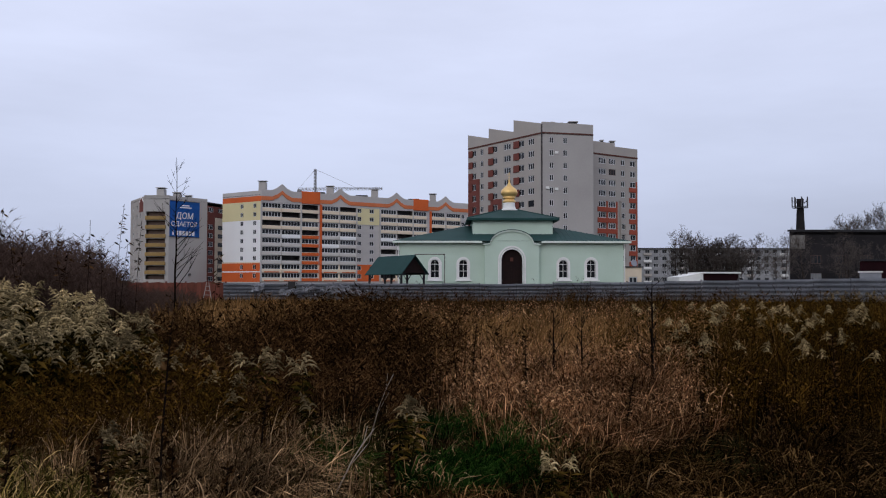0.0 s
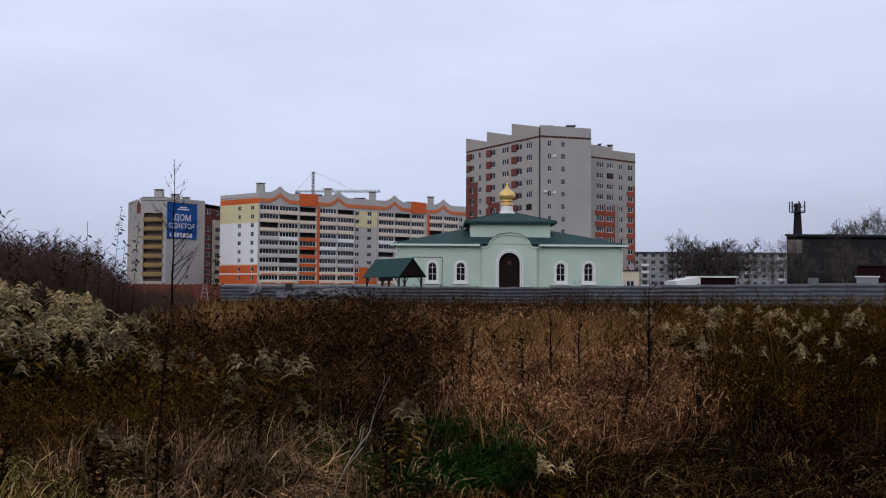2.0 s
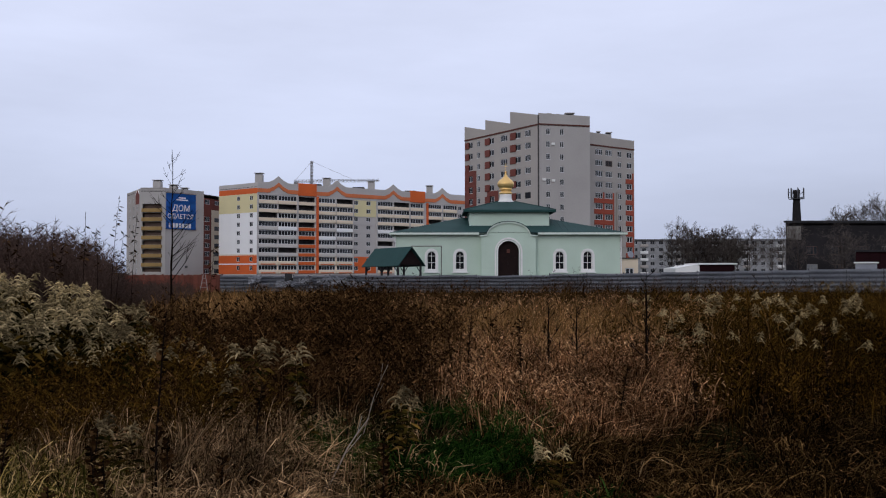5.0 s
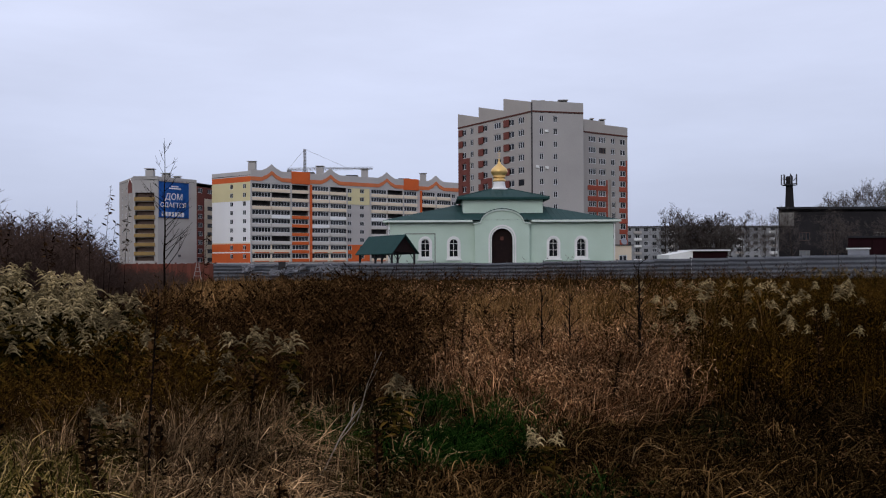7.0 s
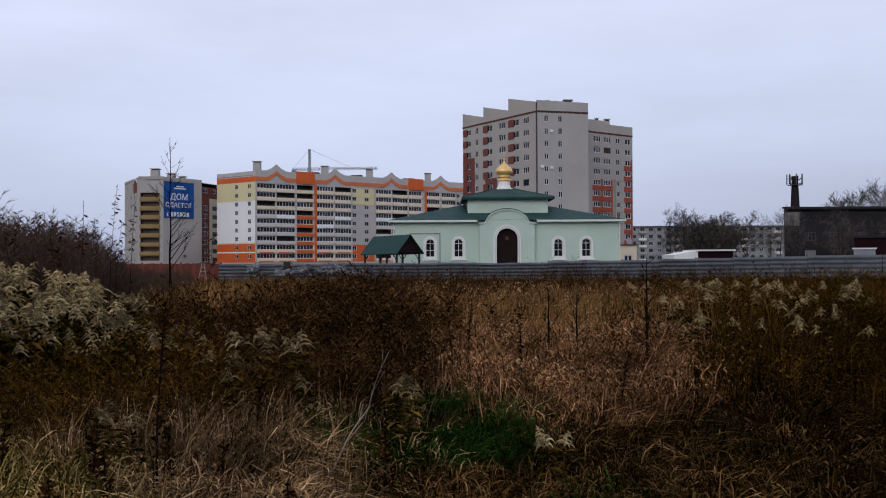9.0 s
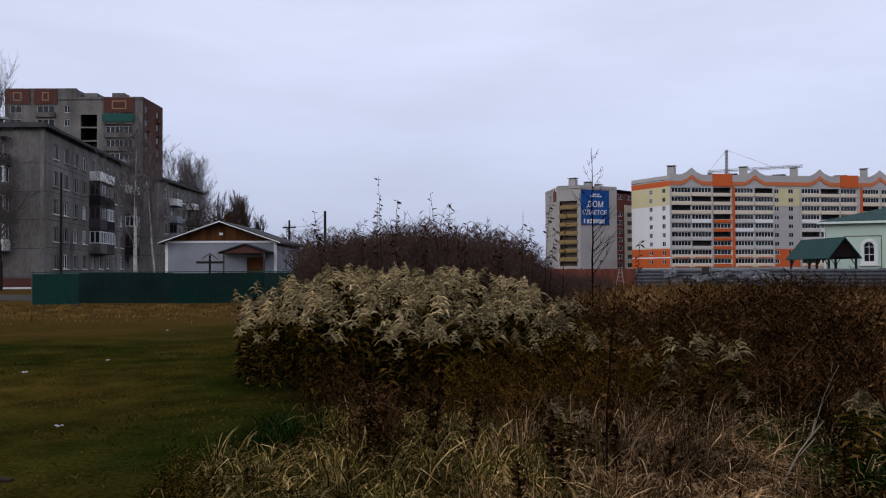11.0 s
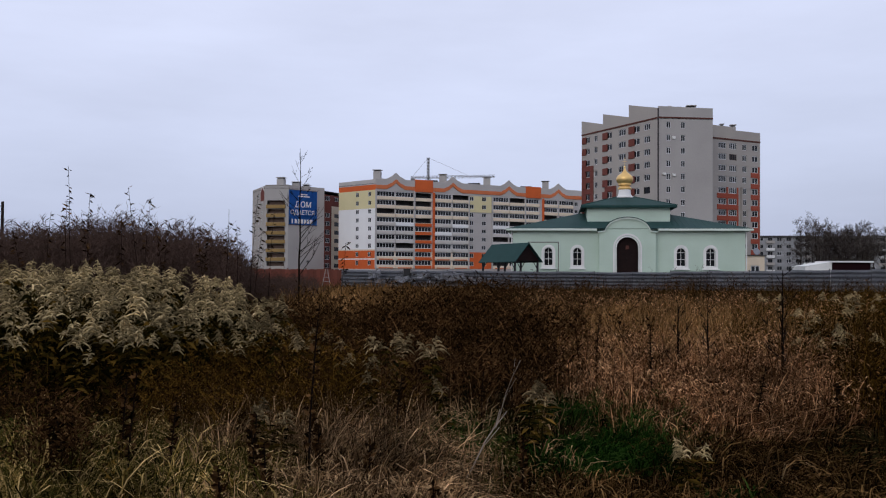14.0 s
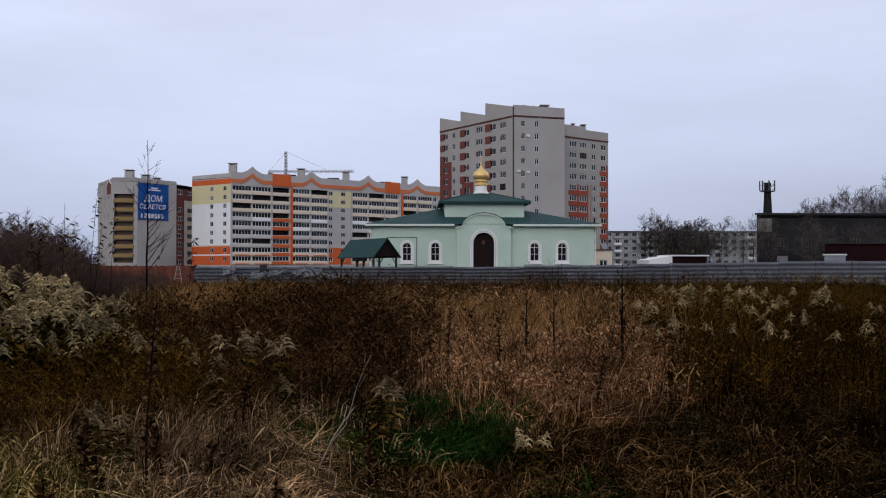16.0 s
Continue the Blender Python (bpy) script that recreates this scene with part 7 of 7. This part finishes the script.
weed_patch("far_weeds", 90, (-31, 20, 44, 64), (0.9, 1.45), L_BROWN, "taller withered weeds in front of the fence", 14, tmpl=far_weeds)
weed_patch("far_weeds", 1050, (-19, 6.5, 36, 64), (0.8, 1.25), L_BROWN, "dark withered weeds in front of the steel fence", 21, tmpl=far_weeds, gaps=-0.05)
weed_patch("green_weeds", 55, (-6.9, 1.6, 6.6, 9.6), (0.25, 0.42), L_GREEN, "low fresh green weeds in a hollow of the field", 33, 0.8)
weed_patch("amber_weeds", 190, (13, 29, 7.6, 10.4), (0.5, 1.0), L_AMBER, "amber withered weeds in front of the goldenrod", 37, 1.2)
weed_patch("brown_weeds", 85, (8, 25, 7.8, 10.4), (0.4, 0.7), L_BROWN, "low brown withered weeds", 6)
weed_patch("brown_weeds", 16, (36, 45, 4.4, 7.4), (0.22, 0.45), L_LEAF, "low dark weeds at the edge of the lawn", 16, 1.5)
weed_patch("brown_weeds", 22, (21, 37, 4.6, 7.6), (0.25, 0.5), L_LEAF, "low dark weeds among olive tussocks", 17, 1.5)
weed_patch("brown_weeds", 26, (45, 48, 5.0, 6.2), (0.3, 0.5), L_LEAF, "low dark weeds at the edge of the lawn", 27, 0.6)
weed_patch("brown_weeds", 130, (18, 37, 8.2, 10.0), (0.35, 0.7), L_BROWN, "low brown withered weeds before the goldenrod", 19, 1.5)
weed_patch("far_weeds", 420, (-31, -9, 42, 64), (0.6, 1.15), L_LEAF, "dark olive withered weeds in front of the fence", 18, tmpl=far_weeds, gaps=-0.05)


# goldenrod: leafy stem with a drooping plume
def goldenrod_template(seed):
    rng = random.Random(seed)
    V, T, PV, PT = [], [], [], []

    def strip(V, T, p, q, w, bend=Vector((0, 0, 0))):
        d = q - p
        s = d.orthogonal().normalized() * w
        s.rotate(Matrix.Rotation(rng.uniform(0, 3.1), 3, d.normalized()))
        m = (p + q) / 2 + bend
        k = len(V)
        V.extend((p, m - s, m + s, q))
        T.extend(((k, k + 2, k + 1), (k + 1, k + 2, k + 3)))

    a0 = rng.uniform(0, 6.283)
    nod = Vector((math.cos(a0), math.sin(a0), 0))
    top = Vector((0, 0, 0.86)) + nod * 0.05
    strip(V, T, Vector((0, 0, -0.05)), top, 0.006)
    for i in range(40):
        t = 0.12 + 0.84 * i / 40
        a = i * 2.4 + rng.uniform(-0.4, 0.4)
        p = top * t
        l = rng.uniform(0.08, 0.15)
        strip(V, T, p, p + Vector((math.cos(a) * l, math.sin(a) * l, -rng.uniform(-0.02, 0.10))), 0.018, Vector((0, 0, 0.02)))
    # the plume: a leaning pyramid of arching sprays, each a string of fluffy tufts
    def tuft(p, e, r):
        w = e.orthogonal().normalized() * r
        w.rotate(Matrix.Rotation(rng.uniform(0, 3.1), 3, e.normalized()))
        k = len(PV)
        PV.extend((p - e * 0.5 - w, p - e * 0.5 + w, p + e * 0.5))
        PT.append((k, k + 1, k + 2))

    def strand(pts, r):
        rows = []
        for i, p in enumerate(pts):
            e = (pts[min(i + 1, len(pts) - 1)] - pts[max(i - 1, 0)]).normalized()
            u = e.orthogonal().normalized()
            w = e.cross(u)
            rr = r * (0.6, 1.0, 1.15, 1.0, 0.75, 0.3)[i] * rng.uniform(0.75, 1.25)
            rows.append(len(PV))
            PV.extend(p + (u * math.cos(b) + w * math.sin(b)) * rr for b in (0.3, 2.4, 4.5))
        for a, b in zip(rows, rows[1:]):
            for k in range(3):
                k2 = (k + 1) % 3
                PT.extend(((a + k, a + k2, b + k2), (a + k, b + k2, b + k)))

    tall = rng.uniform(0.15, 0.25)
    axis = (Vector((0, 0, 1)) + nod * rng.uniform(0.1, 0.7)).normalized()
    for i in range(15):
        t = (i + rng.random()) / 15
        a1 = a0 + i * 2.4 + rng.uniform(-0.5, 0.5)
        out1 = (Vector((math.cos(a1), math.sin(a1), 0)) + nod * 0.35).normalized()
        start = top * 0.97 + axis * tall * t
        reach = (0.105 * (1 - t) + 0.035) * rng.uniform(0.6, 1.35)
        strand([start + out1 * reach * u + Vector((0, 0, reach * (1.0 * u - 1.15 * u * u))) for u in (0.05, 0.25, 0.45, 0.65, 0.85, 1.05)], 0.0095)
        prev = start
        for j in range(4):
            u = (j + 1) / 4
            c0 = start + out1 * reach * u + Vector((0, 0, reach * (1.0 * u - 1.15 * u * u)))
            e1 = c0 - prev
            mid = (c0 + prev) / 2
            for _ in range(2):
                jit = Vector((rng.uniform(-1, 1), rng.uniform(-1, 1), rng.uniform(-0.5, 1.2)))
                tuft(mid + e1 * rng.uniform(-0.5, 0.5) + jit * 0.010, (e1.normalized() * 0.6 + jit * 0.8).normalized() * 0.030, 0.0055)
            prev = c0
    for i in range(5):
        tuft(top * 0.97 + axis * tall * (0.7 + 0.1 * i), axis * 0.05, 0.008)
    arr = lambda q: np.array([tuple(v) for v in q])
    return (arr(V), np.array(T)), (arr(PV), np.array(PT))


rods_t = [goldenrod_template(s) for s in range(8)]


def goldenrod(places, seed, label, plume=None):
    r = np.random.default_rng(seed)
    picks = r.integers(len(rods_t), size=len(places))
    out = {0: ([], []), 1: ([], [])}
    n = [0, 0]
    for (x, y, z, s), k in zip(places, picks):
        a = r.uniform(0, 6.283)
        wide = r.uniform(0.9, 1.25)
        c, si = math.cos(a) * wide, math.sin(a) * wide
        for q in (0, 1):
            v, t = rods_t[k][q]
            # stems stretch, plumes keep their shape
            k2 = 1.0
            zz = v[:, 2] * s
            if q:
                k2 = min(1.08, 0.40 + 0.54 * s)
                zz = 0.86 * s + (v[:, 2] - 0.86) * k2
            out[q][0].append(np.stack([(v[:, 0] * c - v[:, 1] * si) * k2 + x, (v[:, 0] * si + v[:, 1] * c) * k2 + y, zz + z], 1))
            out[q][1].append(t + n[q])
            n[q] += len(v)
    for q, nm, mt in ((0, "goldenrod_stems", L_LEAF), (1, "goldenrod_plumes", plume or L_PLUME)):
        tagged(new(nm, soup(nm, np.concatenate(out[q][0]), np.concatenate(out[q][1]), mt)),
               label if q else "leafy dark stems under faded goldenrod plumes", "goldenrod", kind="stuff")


pl = []
r = np.random.default_rng(5)
while len(pl) < 470:
    az, d = r.uniform(18.0, 41.5), r.uniform(9.2, 15.5)
    k = (az - 30.5) / 11.0
    lump = noise.noise((az * 0.35, d * 0.8, 2.2))
    edge = 9.4 + 2.6 * k * k + 0.5 * lump
    if d < edge or k * k + ((d - 12.4) / 3.4) ** 2 > 1.15:
        continue
    x, y = polar(az, d)
    top = (1.12 + 0.56 * min(1.0, (d - edge) / 2.4) ** 0.7) * (1.0 - 0.22 * k * k) + 0.16 * lump
    pl.append((float(x), float(y), ground_z(x, y), top * r.uniform(0.70, 1.10)))
goldenrod(pl, 6, "thick clump of faded cream goldenrod plumes")
pl = []
for i in range(24):
    az, d = 8.0 + 12.5 * r.uniform(0, 1) ** 0.7, r.uniform(7.5, 14)
    x, y = polar(az, d)
    pl.append((float(x), float(y), ground_z(x, y), (0.62 + 0.062 * (az - 8.5)) * r.uniform(0.75, 1.1)))
goldenrod(pl, 7, "scattered brown faded goldenrod plumes", L_PLUME2)
pl = []
while len(pl) < 85:
    az, d = r.uniform(-31, -13), r.uniform(12.5, 22)
    if noise.noise((az * 0.9, d * 0.9, 7.7)) < -0.1:
        continue
    x, y = polar(az, d)
    pl.append((float(x), float(y), ground_z(x, y), (0.82 if d < 16 else 1.08) * r.uniform(0.75, 1.15)))
goldenrod(pl, 8, "scattered pale faded goldenrod plumes")
pl = []
for az, d, h in ((-7.6, 6.3, 0.42), (-7.2, 6.35, 0.38), (-8.1, 6.4, 0.40)):
    x, y = polar(az, d)
    pl.append((float(x), float(y), ground_z(x, y), h))
goldenrod(pl, 12, "single pale goldenrod plumes in the grass")
pl = []
for az, d, h in ((2.7, 7.5, 0.68), (2.9, 7.45, 0.64), (2.4, 7.6, 0.66), (2.2, 7.4, 0.6), (9.4, 8.6, 1.0), (9.0, 8.7, 0.92), (12.3, 8.8, 1.08), (12.0, 8.7, 1.0), (12.6, 8.9, 1.02), (20.6, 6.6, 0.62), (20.2, 6.5, 0.6), (21.2, 6.7, 0.64)):
    x, y = polar(az, d)
    pl.append((float(x), float(y), ground_z(x, y), h))
goldenrod(pl, 9, "single faded goldenrod plumes in the grass", L_PLUME2)
pl = []
for i in range(70):
    x, y = polar(r.uniform(-31, -24), r.uniform(38, 58))
    pl.append((float(x), float(y), 0.0, r.uniform(0.85, 1.2)))
goldenrod(pl, 10, "pale faded goldenrod in front of the steel fence", L_PLUME2)

# the yellowed edge of the lawn along the fence
x, y = patch(64000, 28, 62, 12, 46, vr, 0.6)
edge = 26.9 + (x + 35.7) * 0.575
keep = (y < edge) & (vr.uniform(0, 1, x.size) < np.clip(1.1 - (edge - y) / 15, 0, 1))
blades("lawn_grass", x[keep], y[keep], 0.11, 0.022, 1.0, L_EDGE, "dry yellowed lawn edge along the fence", "grass", vr)


# dead upright stalks with seed heads in the foreground, and tall leafy stalks by the goldenrod
def stalk(x, y, h, seed, label, leafy):
    rng = random.Random(seed)
    t = thing("weed_stalk", label, "weed", pose(x, y, ground_z(x, y)), "tall leafy stalks" if leafy else "dead stalks")
    p, d = Vector((0, 0, -0.05)), Vector((rng.uniform(-0.06, 0.06), rng.uniform(-0.06, 0.06), 1)).normalized()
    r, n = (0.007 if leafy else 0.011), 7
    pts = [p]
    for i in range(n):
        d = (d + Vector((rng.uniform(-1, 1), rng.uniform(-1, 1), 0)) * 0.05).normalized()
        q = pts[-1] + d * (h / n)
        pts.append(q)
    link("stem", stem_mesh("stem", pts, [r * (1 - 0.6 * i / n) for i in range(n + 1)], 5, M_SAPLING), t)
    V, T = [], []
    for j in range(26 if leafy else 110):
        u = (0.72 + 0.28 * rng.random()) if leafy else (0.30 + 0.70 * rng.random())
        i = min(int(u * n), n - 1)
        c = pts[i].lerp(pts[i + 1], u * n - i)
        a = rng.uniform(0, 6.283)
        l = rng.uniform(0.055, 0.11) if leafy else rng.uniform(0.02, 0.06)
        o = Vector((math.cos(a), math.sin(a), rng.uniform(-1.0, 0.6) if leafy else rng.uniform(-0.2, 0.9))) * l
        w = o.orthogonal().normalized() * l * (0.16 if leafy else 0.3)
        k = len(V)
        V += [tuple(c), tuple(c + o * 0.5 + w), tuple(c + o * 0.5 - w), tuple(c + o)]
        T += [(k, k + 2, k + 1), (k + 1, k + 2, k + 3)]
    link("leaf_tuft" if leafy else "seed_head", soup("tuft", V, T, L_BROWN), t, kind="stuff")


def stick(x, y, dx, dy, dz, r, label):
    t = thing("dry_stick", label, "stick", pose(x, y, ground_z(x, y)), "dry sticks in the grass")
    pts = [Vector((dx * u, dy * u, dz * u - 0.03)) + Vector((0.015 * math.sin(7 * u), 0, 0.012 * math.sin(5 * u))) for u in (0, 0.2, 0.4, 0.6, 0.8, 1.0)]
    link("stem", stem_mesh("stem", pts, [r * (1 - 0.1 * i) for i in range(6)], 6, M_STICK), t)
    for u, sx in ((0.55, 1), (0.78, -1)):
        c = Vector((dx * u, dy * u, dz * u - 0.03))
        part("twig", rods((c, c + Vector((dx * 0.2 + sx * 0.04, 0.03, dz * 0.22)), r * 0.35)), M_STICK, t)


stick(-0.89, 6.55, 0.36, 0.02, 0.62, 0.008, "pale dry leaning stick in the grass")
stick(-0.80, 8.45, 0.30, 0.05, 0.85, 0.006, "thin pale dry stalk leaning in the weeds")
sr = random.Random(9)
for az, d, h in ((18.1, 6.0, 1.5), (17.6, 6.2, 0.6), (24.0, 5.2, 0.55), (14.0, 6.0, 0.5), (21.5, 5.9, 0.62), (3.6, 6.1, 0.55), (9.8, 5.2, 0.42), (27.0, 6.5, 0.75), (29.5, 6.6, 0.95), (30.0, 6.9, 0.85),
                 (12.0, 7.4, 0.8), (6.0, 8.0, 0.8), (-12.0, 9.0, 0.8), (-5.5, 10.5, 1.1), (-17.0, 9.5, 0.6), (-21.0, 9.0, 0.55), (-24.5, 10.0, 1.2), (-2.0, 11.5, 1.2)):
    x, y = polar(az, d)
    stalk(float(x), float(y), h, sr.random(), "dead dark brown stalk with dry seed heads", False)
for az, h in ((31.6, 3.05), (31.0, 2.7), (31.9, 2.5), (30.2, 2.35), (35.6, 2.55), (35.2, 2.2), (33.2, 2.35), (28.0, 2.6), (27.4, 2.75), (26.9, 2.4), (26.2, 2.3), (22.5, 2.45), (22.0, 2.3), (21.2, 2.75), (20.8, 2.2), (23.4, 2.2), (34.0, 2.1), (29.2, 2.3), (24.6, 2.1), (15.5, 2.0), (20.0, 2.5)):
    x, y = polar(az, sr.uniform(13.6, 15.6))
    stalk(float(x), float(y), h * 1.1, sr.random(), "tall thin stalk with withered leaves near its tip", True)

for az, d, h in ((33.2, 6.3, 0.8), (33.8, 6.6, 0.72), (34.3, 6.4, 0.78), (32.8, 6.7, 0.7), (22.0, 6.1, 0.7), (20.9, 5.6, 0.6)):
    x, y = polar(az, d)
    stalk(float(x), float(y), h, sr.random(), "dead dark brown stalk with dry seed heads", False)

# litter on the lawn
for x, y, a, s in ((-7.78, 5.9, 0.0, 0.6), (-12.55, 10.79, 1.3, 0.55), (-12.25, 8.96, 2.6, 0.8), (-16.64, 16.43, 3.9, 0.6), (-9.77, 6.59, 5.2, 0.7)):
    bm = bmesh.new()
    g = [[bm.verts.new((i * 0.045 * s, j * 0.035 * s, 0.02 * s * math.sin(i * 2.1 + j * 1.3 + a))) for i in range(4)] for j in range(4)]
    for j in range(3):
        for i in range(3):
            bm.faces.new((g[j][i], g[j][i + 1], g[j + 1][i + 1], g[j + 1][i]))
    bmesh.ops.solidify(bm, geom=bm.faces[:], thickness=0.004)
    tagged(link("paper_scrap", mesh_of("paper_scrap", bm, M_PAPER), m=pose(x, y, ground_z(x, y) + 0.07, 0, 0, a * 50)), "crumpled white scrap of paper on the lawn", "litter", "litter on the lawn")

# a lump of old brick in the lawn
tagged(link("brick_lump", mesh_of("brick_lump", boxes((-0.055, 0.045, -0.03, 0.035, -0.03, 0.020)), M_BARK), m=pose(-6.43, 4.38, ground_z(-6.43, 4.38), 0, 6, 30)), "broken old brick lying in the lawn", "brick")
